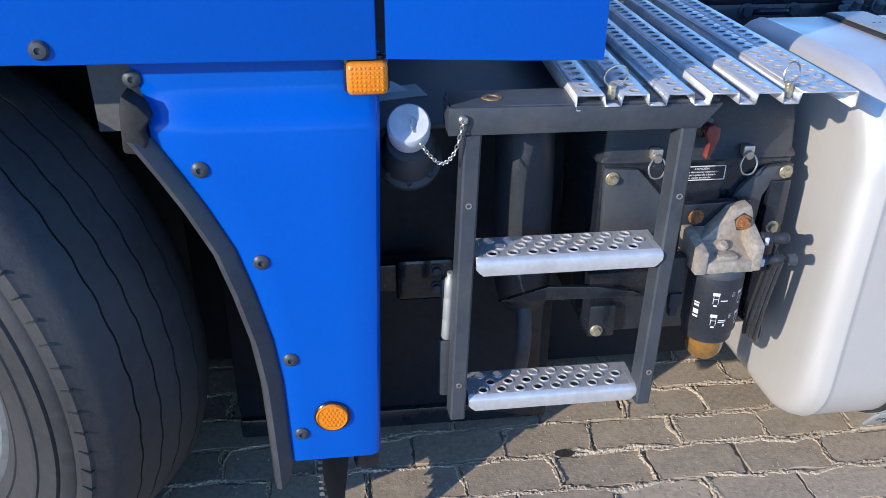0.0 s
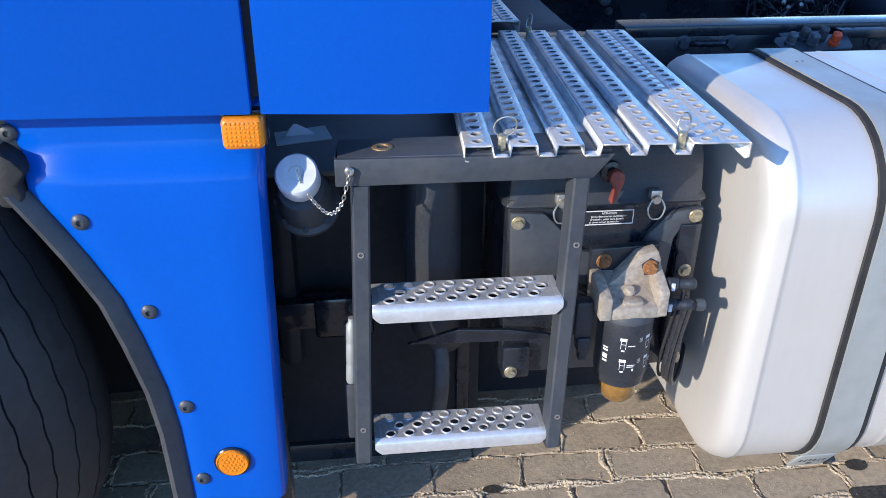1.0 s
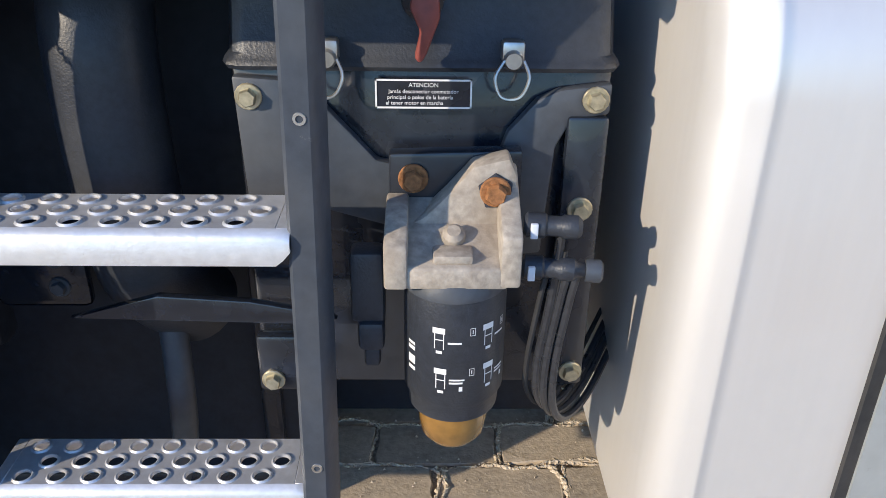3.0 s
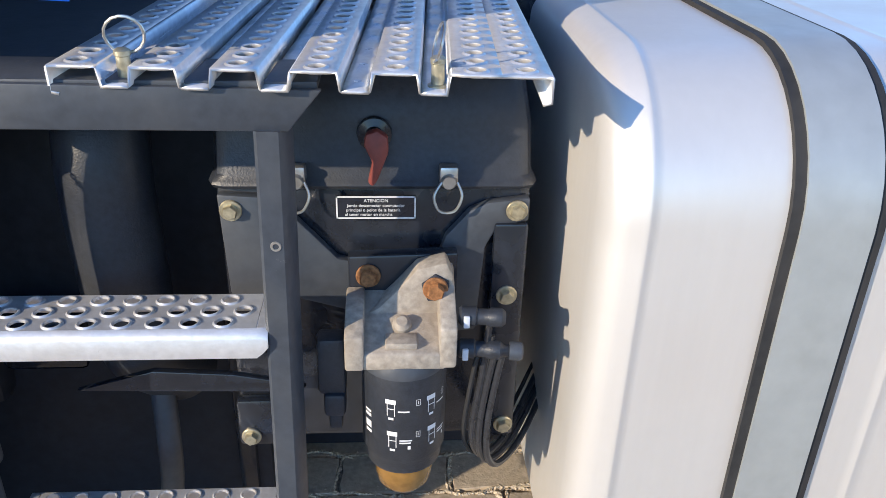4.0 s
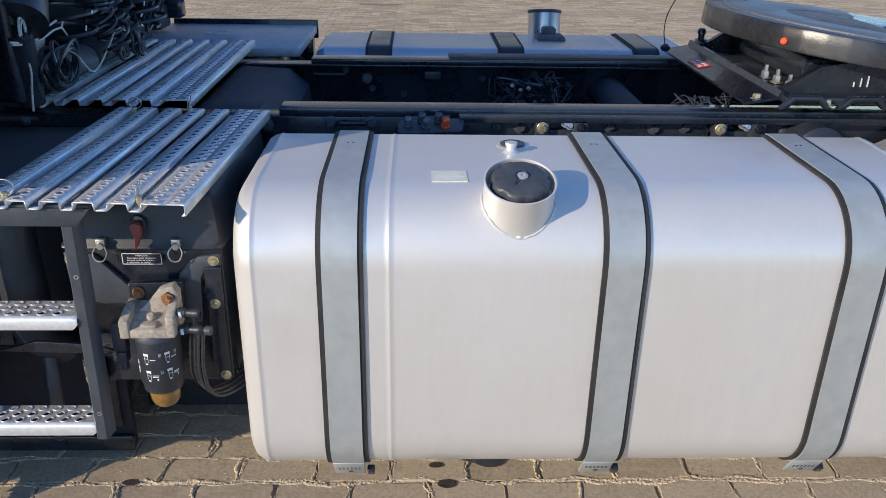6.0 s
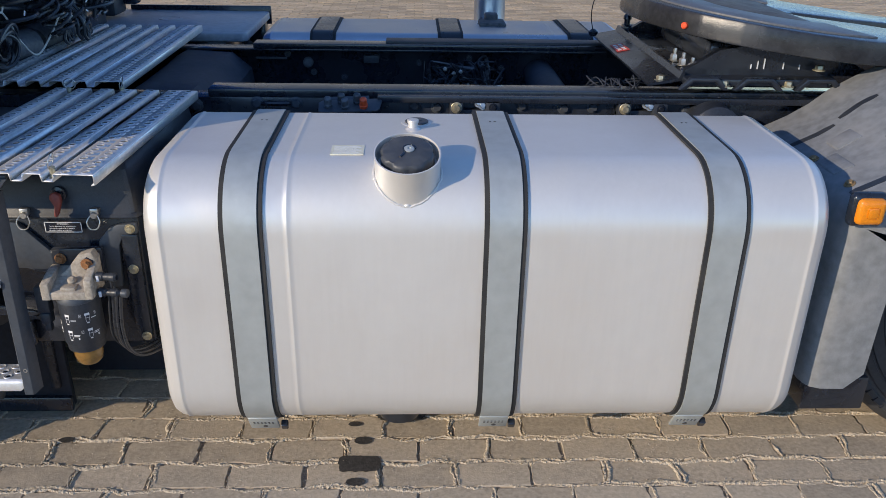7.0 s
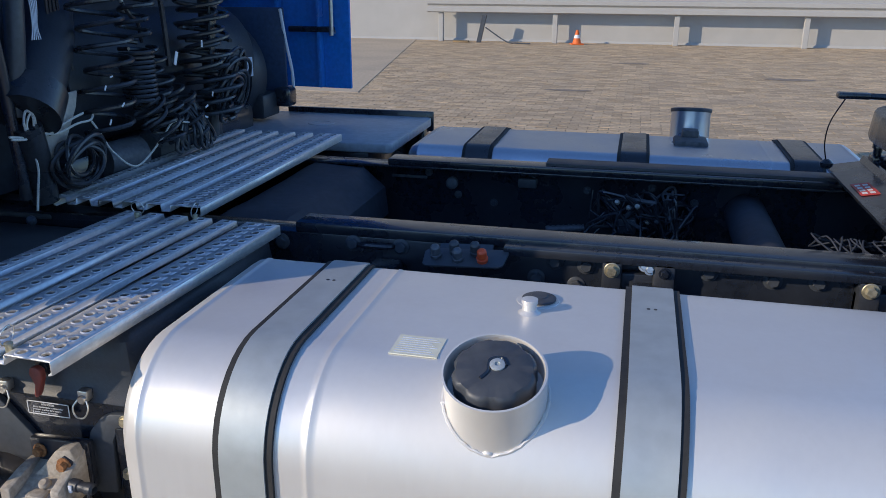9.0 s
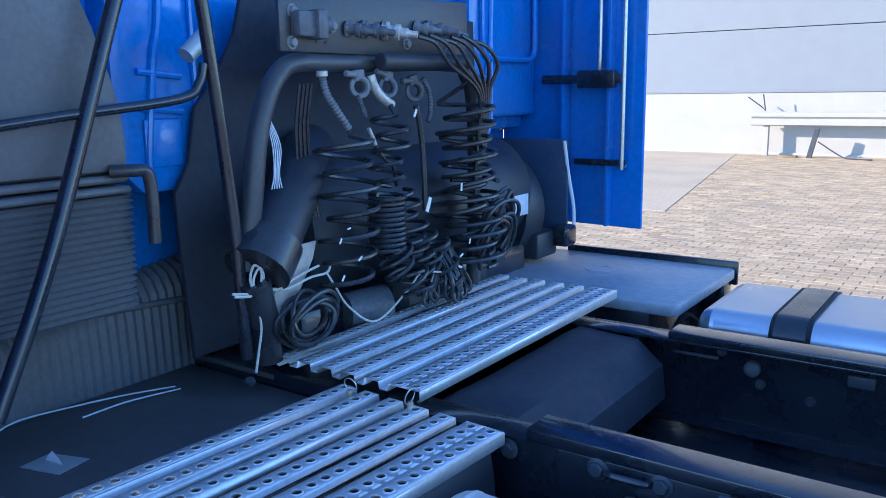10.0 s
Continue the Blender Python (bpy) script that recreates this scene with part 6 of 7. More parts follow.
prism(bm, [(1.905, 1.600), (2.62, 1.598), (2.655, 1.64), (2.655, 1.76), (1.905, 1.73)], "x", 0.105, 0.117, 0.003)
pl = piece("connector_plate", bm, TUBE, hoop)
bolts(pl, [(0.117, 1.945, 1.69), (0.117, 1.940, 1.62), (0.117, 2.073, 1.663), (0.117, 2.36, 1.632), (0.117, 2.55, 1.615)], (1, 0, 0), FENDER, 0.011, 0.010)
bm = bmesh.new()
box(bm, (0.117, 1.935, 1.632), (0.150, 2.005, 1.690), 0.008)
box(bm, (0.117, 1.985, 1.628), (0.162, 2.018, 1.694), 0.006)
rod(bm, (0.130, 2.005, 1.662), (0.138, 2.045, 1.662), 0.020, 16, 0.004)
piece("socket", bm, DUSTY, pl, "black trailer socket")
# screw couplings on the plate, each with its own make and tilt
for y, z, mt, k in ((2.125, 1.660, DUSTY, 1.0), (2.185, 1.662, DUSTY, 1.15), (2.265, 1.662, FITTING, 1.25), (2.40, 1.676, FENDER, 1.0), (2.455, 1.676, DUSTY, 1.2), (2.53, 1.668, FENDER, 1.0)):
    bm = bmesh.new()
    lathe(bm, (0.115, y, z), (1, 0.55, -0.16), [(a * k, h * k) for a, h in ((0.019, 0), (0.019, 0.012), (0.013, 0.015), (0.013, 0.024), (0.0165, 0.026), (0.0165, 0.036), (0.011, 0.039), (0.011, 0.052), (0.0075, 0.056), (0.0065, 0.074))], 16)
    cp = piece("coupling", bm, mt, pl, "pale metal hose coupling" if mt is FITTING else "dull hose coupling")
    bm = bmesh.new()
    lathe(bm, (0.115, y, z), (1, 0.55, -0.16), [(0.0215 * k, 0.004), (0.0215 * k, 0.010)], 6)
    piece("hex_nut", bm, FENDER, cp, "", False)
bm = bmesh.new()
rod(bm, (0.15, 2.21, 1.582), (0.15, 2.60, 1.588), 0.021, 14, 0.003)
piece("handle_bar", bm, PLASTIC, pl)
bm = bmesh.new()
for y, z in ((2.02, 1.625), (2.05, 1.625)):
    lathe(bm, (0.1175, y, z), (1, 0, 0), [(0.004, 0), (0.004, 0.0012)], 10)
piece("plate_hole", bm, DEEP, pl)["kind"] = "stuff"


def glad_hand(y, z, tilt, mat):
    """A parked air coupling: a flat ring with a flange behind it and a stub to its hose."""
    turn = Matrix.Translation((0.145, y, z)) @ Matrix.Rotation(radians(tilt), 4, "X")
    bm = bmesh.new()
    join(bm, lathe(bmesh.new(), (-0.012, 0, 0), (1, -0.45, 0.1), [(0.018, 0), (0.027, 0.002), (0.029, 0.006), (0.027, 0.011), (0.020, 0.012), (0.016, 0.008), (0.015, -0.006)], 20, False), turn)
    join(bm, box(bmesh.new(), (-0.020, -0.018, 0.015), (-0.004, 0.018, 0.042), 0.004), turn)
    join(bm, rod(bmesh.new(), (-0.008, -0.010, 0.03), (-0.006, -0.052, 0.036), 0.008, 10, 0.002), turn)
    piece("coupling_head", bm, mat, hoop, "grey air coupling head")


for y, z, tilt, mt in ((2.145, 1.520, 4, FENDER), (2.253, 1.518, -6, DUSTY), (2.366, 1.508, 10, TANKCAP)):
    glad_hand(y, z, tilt, mt)
for nm, mt, rad, ripple, pts in (("spring_guard", FENDER, 0.0085, 0.16, [(0.14, 2.009, 1.546), (0.145, 2.016, 1.507), (0.15, 2.043, 1.467), (0.15, 2.084, 1.421)]),
                                 ("spring_guard", DUSTY, 0.0065, 0.16, [(0.14, 2.130, 1.500), (0.145, 2.141, 1.471), (0.15, 2.148, 1.445)]),
                                 ("spring_guard", DUSTY, 0.0065, 0.16, [(0.14, 2.400, 1.543), (0.145, 2.422, 1.502), (0.15, 2.418, 1.45), (0.15, 2.405, 1.425)]),
                                 ("hose_fitting", FITTING, 0.0055, 0, [(0.15, 2.157, 1.418), (0.15, 2.170, 1.397), (0.15, 2.181, 1.376)]),
                                 ("elbow_fitting", FITTING, 0.0125, 0, [(0.14, 2.181, 1.548), (0.145, 2.190, 1.520), (0.15, 2.210, 1.495), (0.15, 2.250, 1.474)])):
    bm = bmesh.new()
    hose(bm, smooth_path(pts, 12), rad, 12, ripple)
    piece(nm, bm, mt, hoop, "pale worn " + nm.replace("_", " ") if mt is not DUSTY else "")
bm = bmesh.new()
lathe(bm, (0.14, 2.009, 1.552), (0, 0.05, -1), [(0.011, -0.006), (0.014, -0.004), (0.014, 0.006), (0.010, 0.009)], 14)
piece("ferrule", bm, FITTING, hoop, "pale ferrule")

coils = thing("coiled_air_hoses", (0.15, 2.3, 0.92), "bunch of black coiled air and power hoses", "coiled hoses")


def spiral(name, p, q, r, turns, thick, seed, wobble=0.06, lead=()):
    bm = bmesh.new()
    hose(bm, [Vector(v) for v in lead] + coil(p, q, r, turns, seed, 16, wobble, seed), thick, 7)
    return piece(name, bm, DUSTY_RUBBER, coils)


def loose(name, pts, thick=0.0062):
    bm = bmesh.new()
    hose(bm, smooth_path(pts, 8), thick, 7)
    return piece(name, bm, DUSTY_RUBBER, coils)


# a wide slack coil, a tight one under a slack neck, and a wide tangled one
spiral("coiled_hose", (0.15, 2.075, 1.392), (0.16, 2.058, 1.045), 0.066, 6.4, 0.0066, 1, 0.12, [(0.15, 2.086, 1.419), (0.15, 2.085, 1.405)])
spiral("coiled_hose", (0.15, 2.240, 1.447), (0.15, 2.230, 1.262), 0.042, 4.6, 0.0066, 2, 0.16, [(0.14, 2.243, 1.49)])
spiral("coiled_hose", (0.16, 2.210, 1.250), (0.16, 2.204, 1.105), 0.045, 11, 0.0060, 3, 0.025)
spiral("coiled_hose", (0.16, 2.206, 1.105), (0.18, 2.245, 1.015), 0.047, 3.2, 0.0060, 9, 0.30)
spiral("coiled_hose", (0.14, 2.605, 1.476), (0.15, 2.612, 1.235), 0.078, 5.5, 0.0070, 4, 0.14, [(0.14, 2.62, 1.53)])
spiral("coiled_hose", (0.15, 2.612, 1.245), (0.17, 2.610, 0.985), 0.076, 7.5, 0.0068, 5, 0.20)
spiral("coiled_hose", (0.13, 2.600, 1.40), (0.15, 2.60, 1.02), 0.068, 5, 0.0070, 8, 0.25)
spiral("coiled_hose", (0.11, 2.325, 1.24), (0.13, 2.335, 1.03), 0.050, 7, 0.0062, 6, 0.20)
loose("supply_line", [(0.15, 2.183, 1.374), (0.15, 2.215, 1.338), (0.14, 2.26, 1.318), (0.12, 2.30, 1.26)], 0.0055)
loose("supply_line", [(0.14, 2.366, 1.47), (0.14, 2.385, 1.40), (0.14, 2.395, 1.30), (0.14, 2.40, 1.18)], 0.0085)
for k in range(4):
    loose("thin_line", [(0.09, 1.985 + 0.013 * k, 1.53), (0.06, 1.995 + 0.013 * k, 1.42), (0.05, 2.01 + 0.014 * k, 1.30), (0.06, 2.03 + 0.01 * k, 1.20)], 0.0045)
for k in range(8):
    rnd = random.Random(20 + k)
    c = Vector((0.19 + rnd.uniform(-0.02, 0.02), 2.680 + rnd.uniform(-0.03, 0.03), 1.075 + rnd.uniform(-0.03, 0.04)))
    ry, rz, tw = rnd.uniform(0.05, 0.09), rnd.uniform(0.07, 0.115), rnd.uniform(-0.5, 0.5)
    bm = bmesh.new()
    hose(bm, [c + Vector((0.03 * math.sin(a + tw), ry * math.cos(a) + 0.012 * math.sin(2 * a + k), rz * math.sin(a))) for a in (2 * math.pi * j / 24 for j in range(25))], 0.0066, 7)
    piece("hose_loop", bm, DUSTY_RUBBER, coils)
for k in range(7):
    rnd = random.Random(40 + k)
    c = Vector((0.17 + rnd.uniform(-0.02, 0.02), 1.905 + rnd.uniform(-0.012, 0.012), 0.992 + rnd.uniform(-0.01, 0.015)))
    ra = rnd.uniform(0.062, 0.085)
    bm = bmesh.new()
    hose(bm, [c + Vector((0.02 * math.sin(a + k), ra * math.cos(a), ra * 0.72 * math.sin(a) + 0.006 * math.sin(2 * a + k))) for a in (2 * math.pi * j / 24 for j in range(25))], 0.0058, 7)
    piece("hose_loop", bm, DUSTY_RUBBER, coils)
for k in range(4):
    rnd = random.Random(60 + k)
    y = 2.31 + 0.035 * k
    spiral("coiled_hose", (0.15 + rnd.uniform(-0.02, 0.02), y, 1.12 + rnd.uniform(-0.04, 0.04)), (0.18, y + rnd.uniform(-0.03, 0.03), 0.96), rnd.uniform(0.030, 0.045), rnd.uniform(3, 5), 0.0060, 30 + k, 0.35)
# long bights that hang to the walkway
for k in range(9):
    rnd = random.Random(160 + k)
    y, low = 2.350 + 0.022 * k + rnd.uniform(-0.01, 0.01), rnd.uniform(0.912, 0.945)
    x, w = 0.195 + rnd.uniform(-0.02, 0.025), rnd.uniform(0.010, 0.020)
    loose("hose_bight", [(0.16, 2.425 + rnd.uniform(-0.03, 0.03), 1.06), (x, y - w + 0.4 * (2.425 - y), 0.99), (x, y - w, low + 0.02), (x + 0.004, y, low), (x, y + w, low + 0.02), (x - 0.01, y + w + 0.3 * (2.44 - y), 1.0), (0.16, 2.46 + rnd.uniform(-0.03, 0.03), 1.07)])
for k in range(6):
    rnd = random.Random(80 + k)
    y = 2.30 + 0.05 * k
    loose("supply_line", [(0.18, y + 0.03, 1.650 + rnd.uniform(-0.01, 0.015)), (0.20, y + 0.08, 1.63), (0.20, y + 0.14, 1.58), (0.17, 2.63 + 0.012 * k, 1.50), (0.15, 2.66 + 0.008 * k, 1.36), (0.15, 2.64, 1.25 - 0.02 * k)], 0.0062)
# scraps of white tape and tie ends on the hoses
for y, z, a, ln in ((2.292, 1.216, 65, 0.040), (2.442, 1.054, 20, 0.018), (1.951, 1.173, 60, 0.014), (2.016, 1.121, 35, 0.016), (1.981, 1.198, 10, 0.012), (2.435, 1.022, -20, 0.018), (2.485, 1.087, 70, 0.016), (2.446, 1.246, 85, 0.022), (1.955, 1.085, 55, 0.016), (2.243, 1.454, 60, 0.022)):
    m = Matrix.Translation((0.232, y, z)) @ Matrix.Rotation(radians(a), 4, "X")
    bm = bmesh.new()
    join(bm, box(bmesh.new(), (-0.0015, -ln / 2, -ln * 0.16), (0.0015, ln / 2, ln * 0.16), 0.0008, 1), m)
    piece("tape_end", bm, WHITE, coils, "scrap of white tape", False)
for k in range(5):
    bm = bmesh.new()
    hose(bm, smooth_path([(0.10, 1.868 + 0.003 * k, 1.447), (0.11, 1.872 + 0.006 * k, 1.39), (0.11, 1.872 + 0.004 * k, 1.33), (0.11, 1.862 + 0.008 * k, 1.295)], 8), 0.0016, 5)
    piece("thin_wire", bm, CAPGREY, coils, "thin pale wire")

cord = thing("tie_cord", (0.15, 1.8, 0.9), "loose off-white tie cord knotted round the hoses", "cord")
for pts in ([(0.13, 1.715, 1.085), (0.13, 1.75, 1.078), (0.13, 1.785, 1.067), (0.135, 1.82, 1.075), (0.14, 1.866, 1.068), (0.15, 1.93, 1.082), (0.15, 1.985, 1.083), (0.15, 2.0, 1.10)],
            [(0.13, 1.72, 1.078), (0.135, 1.76, 1.072), (0.13, 1.79, 1.078), (0.14, 1.84, 1.072), (0.14, 1.90, 1.09), (0.15, 1.96, 1.105)],
            [(0.13, 1.775, 1.07), (0.135, 1.785, 1.0), (0.13, 1.778, 0.94), (0.13, 1.766, 0.893)],
            [(0.13, 1.775, 1.07), (0.135, 1.762, 1.11), (0.135, 1.775, 1.138), (0.135, 1.795, 1.12), (0.14, 1.785, 1.075), (0.14, 1.80, 1.04), (0.135, 1.785, 1.02)],
            [(0.13, 1.78, 1.072), (0.135, 1.80, 1.105), (0.135, 1.79, 1.13), (0.135, 1.77, 1.10), (0.135, 1.79, 1.05), (0.135, 1.81, 1.03)],
            [(0.15, 1.985, 1.083), (0.16, 2.0, 1.05), (0.16, 2.05, 0.983), (0.16, 2.15, 0.923), (0.17, 2.267, 0.977), (0.18, 2.318, 1.02), (0.19, 2.37, 1.015), (0.19, 2.446, 0.996)]):
    bm = bmesh.new()
    hose(bm, smooth_path(pts, 8), 0.003, 6)
    piece("strand", bm, STRING, cord)

# air intake and struts close to the near side
intake = thing("air_intake", (0.0, 1.35, 0.95), "dark grey ribbed air intake duct behind the cab", "air intake")
bm = bmesh.new()
edge = [(1.545, 1.36), (1.548, 1.42), (1.543, 1.476), (1.532, 1.53), (1.517, 1.581), (1.500, 1.635), (1.478, 1.69), (1.44, 1.77), (1.40, 1.85), (1.30, 1.98), (1.13, 2.05)]
prism(bm, [(1.13, 1.36)] + edge, "x", -0.18, 0.06, 0.022)
duct = piece("duct", bm, DUCT, intake)
for z in (1.358, 1.336):
    bm = bmesh.new()
    box(bm, (-0.175, 1.135, z - 0.0165), (0.058 + (1.36 - z) * 0.3, 1.544, z + 0.0005), 0.010, 3)
    piece("collar", bm, DUCT, duct)
bm = bmesh.new()
rings = []
for k in range(4 * 17 + 1):
    z = 1.318 - k * 0.0131 / 4
    g = 0.0045 * math.cos(math.pi * k / 2) - 0.006 * k / 68
    x0, x1, y0, y1, c = -0.18 - g, 0.07 + g, 1.13 - g, 1.550 + g, 0.035
    rings.append([Vector(p) for p in ((x0 + c, y0, z), (x1 - c, y0, z), (x1 - c * 0.3, y0 + c * 0.3, z), (x1, y0 + c, z), (x1, y1 - c, z), (x1 - c * 0.3, y1 - c * 0.3, z), (x1 - c, y1, z), (x0 + c, y1, z), (x0, y1 - c, z), (x0, y0 + c, z))])
loft(bm, rings)
piece("bellows", bm, DUCT, intake, "black rubber bellows")
bm = bmesh.new()
rings = []
for k in range(66):
    y, g = 1.20 + 0.0118 * k, (0.0 if k % 2 else 0.006)
    top = 1.004 + 0.15 * (y - 1.20)
    sec = [(-0.40, 0.825), (-0.40, top - 0.07), (-0.38, top - 0.02 - g), (-0.33, top - g), (-0.262, top - g), (-0.222 - g, top - 0.02 - g), (-0.202 - g, top - 0.055), (-0.198 - g, top - 0.10), (-0.195 - g * 0.4, 0.825)]
    rings.append([Vector((x, y, z)) for x, z in sec])
loft(bm, rings)
piece("corrugated_pipe", bm, DUCT, intake, "black corrugated intake pipe")
bm = bmesh.new()
hose(bm, smooth_path([(-0.196, 1.20, 1.042), (-0.196, 1.458, 1.029), (-0.196, 1.70, 1.014), (-0.196, 1.94, 0.998)]), 0.008, 10)
piece("edge_bead", bm, DUCT, intake)
bm = bmesh.new()
hose(bm, smooth_path([(0.06, 1.50, 1.366), (0.085, 1.530, 1.366), (0.09, 1.556, 1.363), (0.09, 1.565, 1.340), (0.09, 1.567, 1.30), (0.09, 1.565, 1.219)]), 0.0125, 12)
piece("elbow", bm, DUSTY_RUBBER, intake)
stay = thing("cab_stays", (0.1, 1.5, 0.9), "black steel stays bracing the air intake", "stay")
for pts in ([(0.10, 1.54, 1.74), (0.10, 1.50, 1.64), (0.12, 1.34, 1.25), (0.14, 1.20, 0.98)], [(0.10, 1.70, 1.74), (0.10, 1.715, 1.66), (0.10, 1.755, 1.25), (0.10, 1.765, 1.06), (0.10, 1.77, 0.92)]):
    bm = bmesh.new()
    hose(bm, smooth_path(pts), 0.0145, 12)
    piece("stay_tube", bm, BLACK, stay)
bm = bmesh.new()
hose(bm, smooth_path([(0.09, 1.18, 1.45), (0.10, 1.40, 1.475), (0.10, 1.64, 1.50), (0.10, 1.69, 1.53), (0.10, 1.705, 1.57)]), 0.010, 10)
piece("stay_tube", bm, BLACK, stay)
bm = bmesh.new()
rod(bm, (0.0, 1.74, 1.59), (0.0, 1.80, 1.64), 0.02, 12)
bolt(bm, (0.0, 1.80, 1.64), (0.4, 0.6, 0.6), 0.012, 0.01)
piece("pin", bm, GALV, stay)

floor = thing("frame_front_cover", (0.1, 1.5, 0.8), "black sheet cover over the frame behind the cab", "cover")
bm = bmesh.new()
box(bm, (-0.3, 1.84, 0.845), (0.10, 2.6, 0.858), 0.004)
box(bm, (-0.25, 1.17, 0.82), (0.36, 1.84, 0.83), 0.004)
piece("sheet", bm, COVER, floor)
bm = bmesh.new()
prism(bm, [(0.017, 1.285), (0.108, 1.31), (0.094, 1.379), (0.008, 1.349)], "z", 0.8305, 0.832)
rag = thing("paper_scrap", (0.05, 1.33, 0.831), "torn grey paper scrap on the dark cover", "paper")
piece("sheet", bm, GALV, rag, "", False)
bm = bmesh.new()
rings = [[Vector((0.045 + 0.034 * math.cos(a) * s, 1.335 + 0.008 * math.sin(a) * s, 0.832 + h)) for a in (0, 2.1, 4.2)] for s, h in ((1, 0), (0.6, 0.010), (0.1, 0.019))]
loft(bm, rings)
piece("curl", bm, CAPGREY, rag, "", False)
bm = bmesh.new()
lathe(bm, (0.10, 1.775, 0.86), (0.3, -0.6, 0.6), [(0.012, 0), (0.012, 0.010), (0.008, 0.016)], 14)
piece("plug", bm, ANTHRACITE, floor)
bm = bmesh.new()
lathe(bm, (0.05, 2.42, 0.92), (0, 1, 0), [(0.05, -0.05), (0.06, -0.02), (0.06, 0.06), (0.04, 0.09)], 20)
piece("valve_pot", bm, DUSTY, floor)
bm = bmesh.new()
lathe(bm, (0.06, 2.2, 0.93), (0.3, 1, 0), [(0.05, -0.05), (0.055, 0.08)], 20)
piece("valve_pot", bm, DUSTY, floor)
for pts in ([(-0.16, 1.32, 0.836), (-0.193, 1.394, 0.836), (-0.154, 1.511, 0.840), (-0.131, 1.609, 0.836), (-0.083, 1.703, 0.836)], [(-0.093, 1.476, 0.836), (-0.088, 1.581, 0.838), (-0.06, 1.70, 0.836)]):
    bm = bmesh.new()
    hose(bm, smooth_path(pts), 0.002, 6)
    piece("loose_wire", bm, CAPGREY, floor, "thin pale wire")

# ---- paving ----
rndp = random.Random(11)


def paver_mesh(w, d, seed):
    """A worn concrete block with a ragged outline and a broken arris."""
    r = random.Random(seed)
    hw, hd = w / 2, d / 2
    ring = [(-hw + w * k / 8, -hd) for k in range(8)] + [(hw, -hd + d * k / 5) for k in range(5)] + [(hw - w * k / 8, hd) for k in range(8)] + [(-hw, hd - d * k / 5) for k in range(5)]
    bow = r.uniform(-0.004, 0.002)
    ring = [(x * (1 + bow * (1 - abs(y) / hd)) + r.uniform(-0.0045, 0.002) * (1 if x > 0 else -1), y + r.uniform(-0.0045, 0.002) * (1 if y > 0 else -1)) for x, y in ring]
    for k in (0, 8, 13, 21):
        cut = r.uniform(0.93, 1.0)
        ring[k] = (ring[k][0] * (0.5 + cut / 2), ring[k][1] * cut)
    bm = bmesh.new()
    rings = [[Vector((x, y, -0.03)) for x, y in ring], [Vector((x, y, -0.0035 - r.uniform(0, 0.001))) for x, y in ring]]
    rings.append([Vector((x * r.uniform(0.976, 0.988), y * r.uniform(0.945, 0.972), r.uniform(-0.0008, 0.0003))) for x, y in ring])
    loft(bm, rings, True, False)
    bm.faces.new([v for v in bm.verts][-len(ring):])
    return mesh_of("paver", solid(bm, False), PAVER)


PW, PD = 0.2055, 0.1025
blocks = [paver_mesh(PW - 0.004, PD - 0.004, k) for k in range(14)]
paving = thing("paving", (1.2, 1.3, 0), "worn sandy-brown concrete block paving", "paving", kind="structure")
X0, Y0 = 0.589, 1.2135
for j in range(-5, 7):
    for i in range(-6, 14):
        x = X0 + (i + 0.5 + (0.5 if j % 2 else 0)) * PW
        y = Y0 + (j + 0.5) * PD
        b = new("paver", rndp.choice(blocks))
        b.parent = paving
        b.matrix_parent_inverse = paving.matrix_basis.inverted()
        b.matrix_basis = pose(x + rndp.uniform(-0.003, 0.003), y + rndp.uniform(-0.0025, 0.0025), rndp.uniform(-0.003, 0.001), rndp.uniform(-0.6, 0.6), rndp.uniform(-0.5, 0.5), rndp.uniform(-0.8, 0.8) + (180 if rndp.random() < 0.5 else 0))

bm_v, bm_f = [], []
for j in range(-64, 178):
    y = Y0 + (j + 0.5) * PD
    for i in range(-46, 58):
        x = X0 + (i + 0.5 + (0.5 if j % 2 else 0)) * PW
        if -5 <= j < 7 and -6 <= i < 14:
            continue
        w, d, z = (PW - 0.005) / 2, (PD - 0.005) / 2, rndp.uniform(-0.0025, 0.0005)
        n = len(bm_v)
        jx, jy = rndp.uniform(-0.002, 0.002), rndp.uniform(-0.002, 0.002)
        t1, t2 = rndp.uniform(-0.0015, 0.0015), rndp.uniform(-0.0015, 0.0015)
        for a, b2, s, zz in ((-1, -1, 1, -0.02), (1, -1, 1, -0.02), (1, 1, 1, -0.02), (-1, 1, 1, -0.02), (-1, -1, 0.96, 0), (1, -1, 0.96, 0), (1, 1, 0.96, 0), (-1, 1, 0.96, 0)):
            bm_v.append((x + jx + a * w * (1 if s == 1 else 0.98), y + jy + b2 * d * s, z + zz + (a * t1 + b2 * t2 if zz == 0 else 0)))
        bm_f += [(n + 4, n + 5, n + 6, n + 7)] + [(n + k, n + (k + 1) % 4, n + 4 + (k + 1) % 4, n + 4 + k) for k in range(4)]
me = bpy.data.meshes.new("far_paving")
me.from_pydata(bm_v, [], bm_f)
me.materials.append(PAVER_FAR)
tagged(new("yard_paving", me), "wide yard of sandy-brown concrete block paving", "paving", kind="stuff")

# sand that has spilled over the joints, in crumbly ridges with a crack between them
sv, sf = [], []


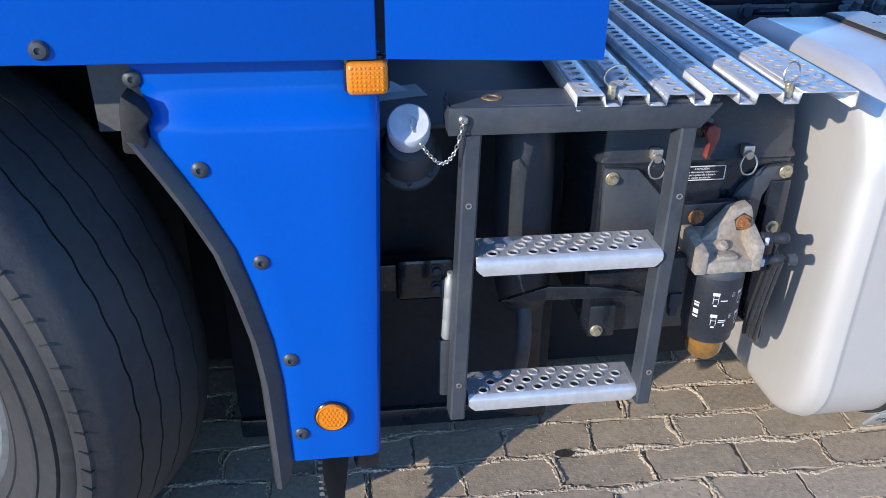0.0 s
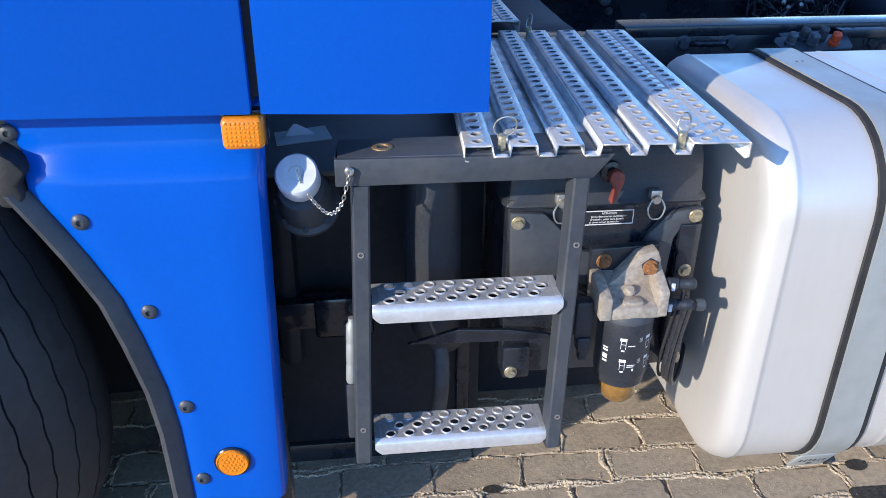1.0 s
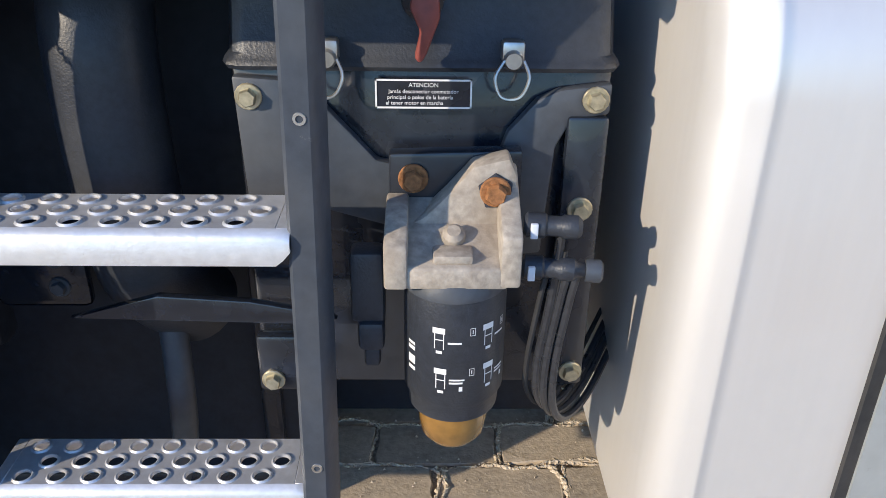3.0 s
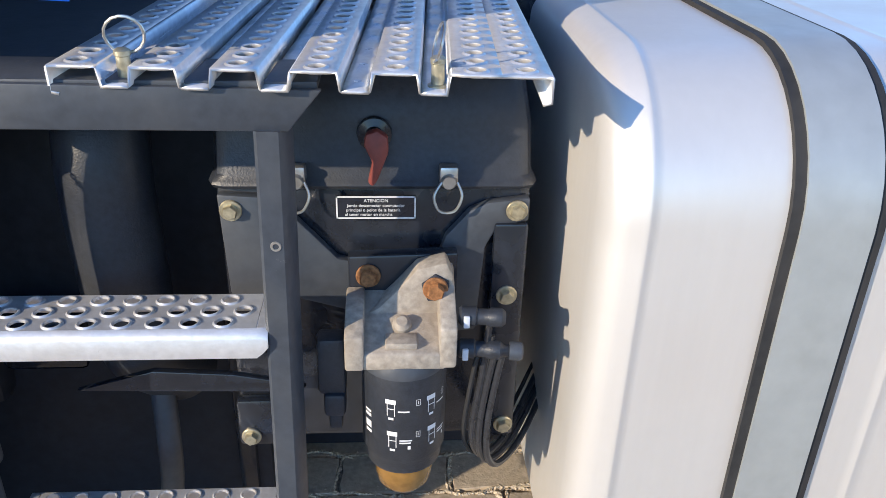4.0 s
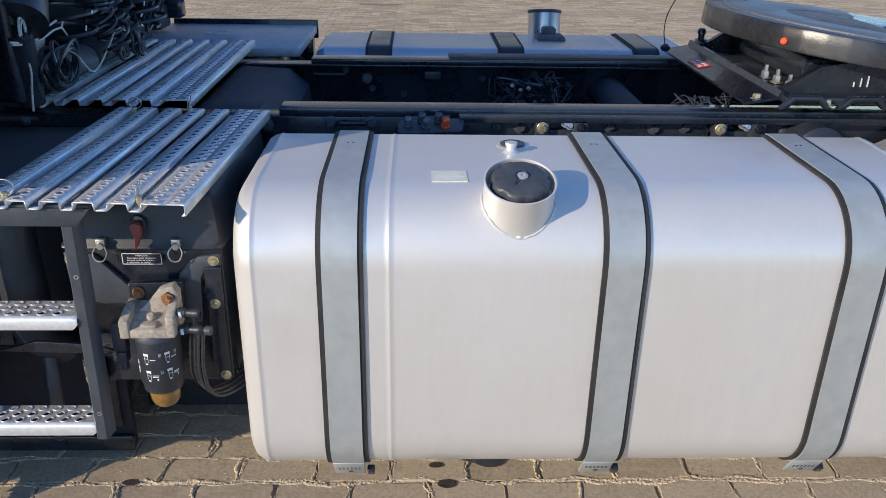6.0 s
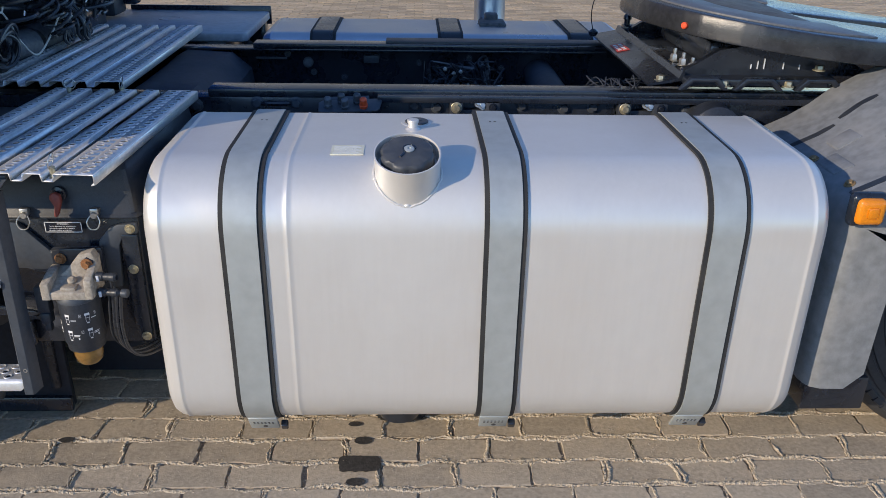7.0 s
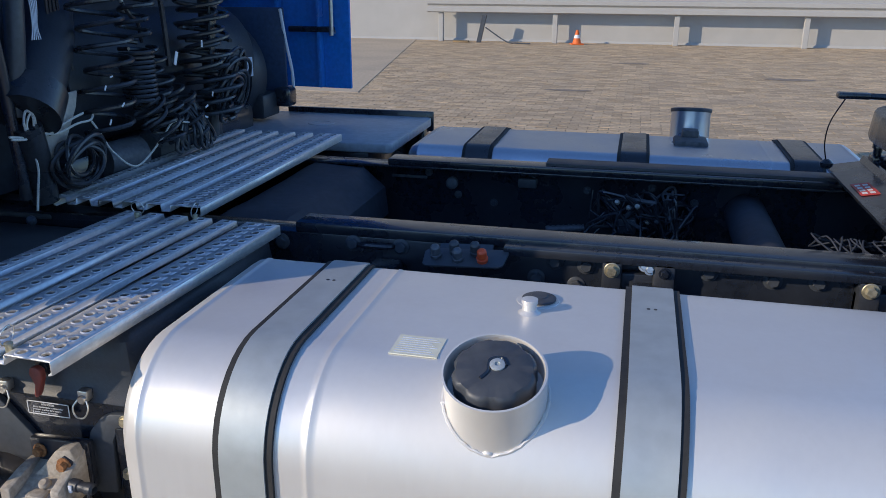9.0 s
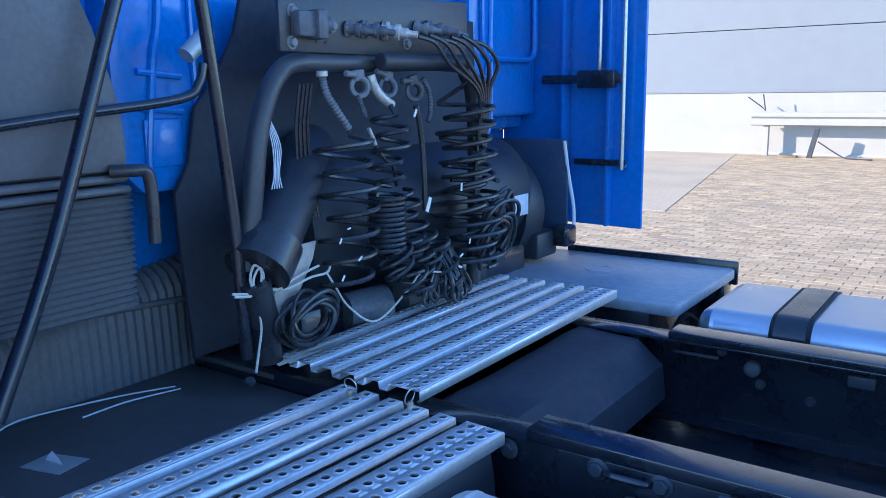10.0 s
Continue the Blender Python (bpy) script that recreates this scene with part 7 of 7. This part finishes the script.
def ridge(x0, y0, x1, y1, rnd):
    n = max(int(math.hypot(x1 - x0, y1 - y0) / 0.0045), 2)
    dx, dy = (x1 - x0) / n, (y1 - y0) / n
    ln = math.hypot(dx, dy)
    px, py = -dy / ln, dx / ln
    ph = rnd.uniform(0, 6.3)
    for side in (-1, 1):
        wide = rnd.uniform(0.001, 0.009)
        base = len(sv)
        for k in range(n + 1):
            wide = min(max(wide + rnd.uniform(-0.003, 0.003), -0.004), 0.016)
            wander = 0.0042 * math.sin(k * 0.19 + ph) + 0.003 * math.sin(k * 0.071 + ph * 1.7)
            high = rnd.uniform(0.0002, 0.0026) * min(max(wide, 0.0) / 0.007, 1.2) - (0.004 if wide < 0.001 else 0.0)
            gap = -0.0006 + 0.0028 * math.sin(k * 0.23 + ph) ** 2
            for off, z in ((gap, -0.006), (gap + wide * 0.3, high), (gap + wide * 0.7, high * 0.6 + 0.0004), (gap + wide + 0.001, -0.004)):
                o = wander + side * off
                sv.append((x0 + dx * k + px * o + rnd.uniform(-0.0024, 0.0024), y0 + dy * k + py * o + rnd.uniform(-0.0024, 0.0024), z + rnd.uniform(-0.0006, 0.0009)))
        for k in range(n):
            for q in range(3):
                i = base + k * 4 + q
                sf.append((i, i + 1, i + 5, i + 4))


rs = random.Random(23)
for j in range(-6, 9):
    y = Y0 + j * PD
    ridge(X0 - 7 * PW, y, X0 + 15 * PW, y, rs)
    for i in range(-7, 15):
        x = X0 + (i + (0.5 if j % 2 else 0)) * PW
        if rs.random() < 0.9:
            ridge(x + rs.uniform(-0.004, 0.004), y + 0.004, x + rs.uniform(-0.004, 0.004), y + PD - 0.004, rs)
for k in range(7000):
    j, t = rs.randrange(-6, 8), rs.random()
    x, y = X0 + (-7 + 22 * t) * PW, Y0 + j * PD + rs.gauss(0, 0.024)
    r, n = rs.uniform(0.0007, 0.0026), len(sv)
    sv += [(x - r, y - r, -0.001), (x + r, y - r * 0.6, -0.001), (x + r * 0.4, y + r, -0.001), (x, y, r * 0.9)]
    sf += [(n, n + 1, n + 3), (n + 1, n + 2, n + 3), (n + 2, n, n + 3)]
me = bpy.data.meshes.new("joint_sand")
me.from_pydata(sv, [], sf)
me.materials.append(RIDGE)
tagged(new("joint_sand", me), "crumbly pale sand spilled over the paving joints", "sand", kind="stuff")

strip = thing("concrete_strip", (-4, 11, 0), "pale poured concrete strip along the yard paving", "concrete", kind="structure")
bm = bmesh.new()
prism(bm, [(-2.0, 10.2), (-3.7, 19.36), (-38, 19.36), (-38, 10.2)], "z", -0.01, 0.0045)
piece("slab", bm, CONCRETE, strip, "", False)

for k, (x, y, a, b2) in enumerate(((3.75, 13.1, 0.38, 0.14), (1.45, 14.9, 0.28, 0.15), (0.65, 11.1, 0.32, 0.08), (1.250, 1.203, 0.058, 0.034), (1.254, 1.303, 0.026, 0.018), (1.243, 1.130, 0.026, 0.016), (0.410, 1.316, 0.022, 0.013), (1.362, 1.42, 0.075, 0.035), (1.226, 1.380, 0.020, 0.012))):
    st = thing("oil_stain", (x, y, 0.001), "dark oil stain soaked into the paving", "stain", "oil stains")
    bm = bmesh.new()
    r = random.Random(90 + k)
    pw = 6 if k == 3 else 2
    ring = []
    for q in range(40):
        t = 2 * math.pi * q / 40
        rr = (abs(math.cos(t)) ** pw + abs(math.sin(t)) ** pw) ** (-1 / pw) * r.uniform(0.93, 1.05)
        ring.append(bm.verts.new((a * rr * math.cos(t), b2 * rr * math.sin(t), 0.0022)))
    bm.faces.new(ring)
    part("film", bm, OIL if k > 2 else DIRT, st)
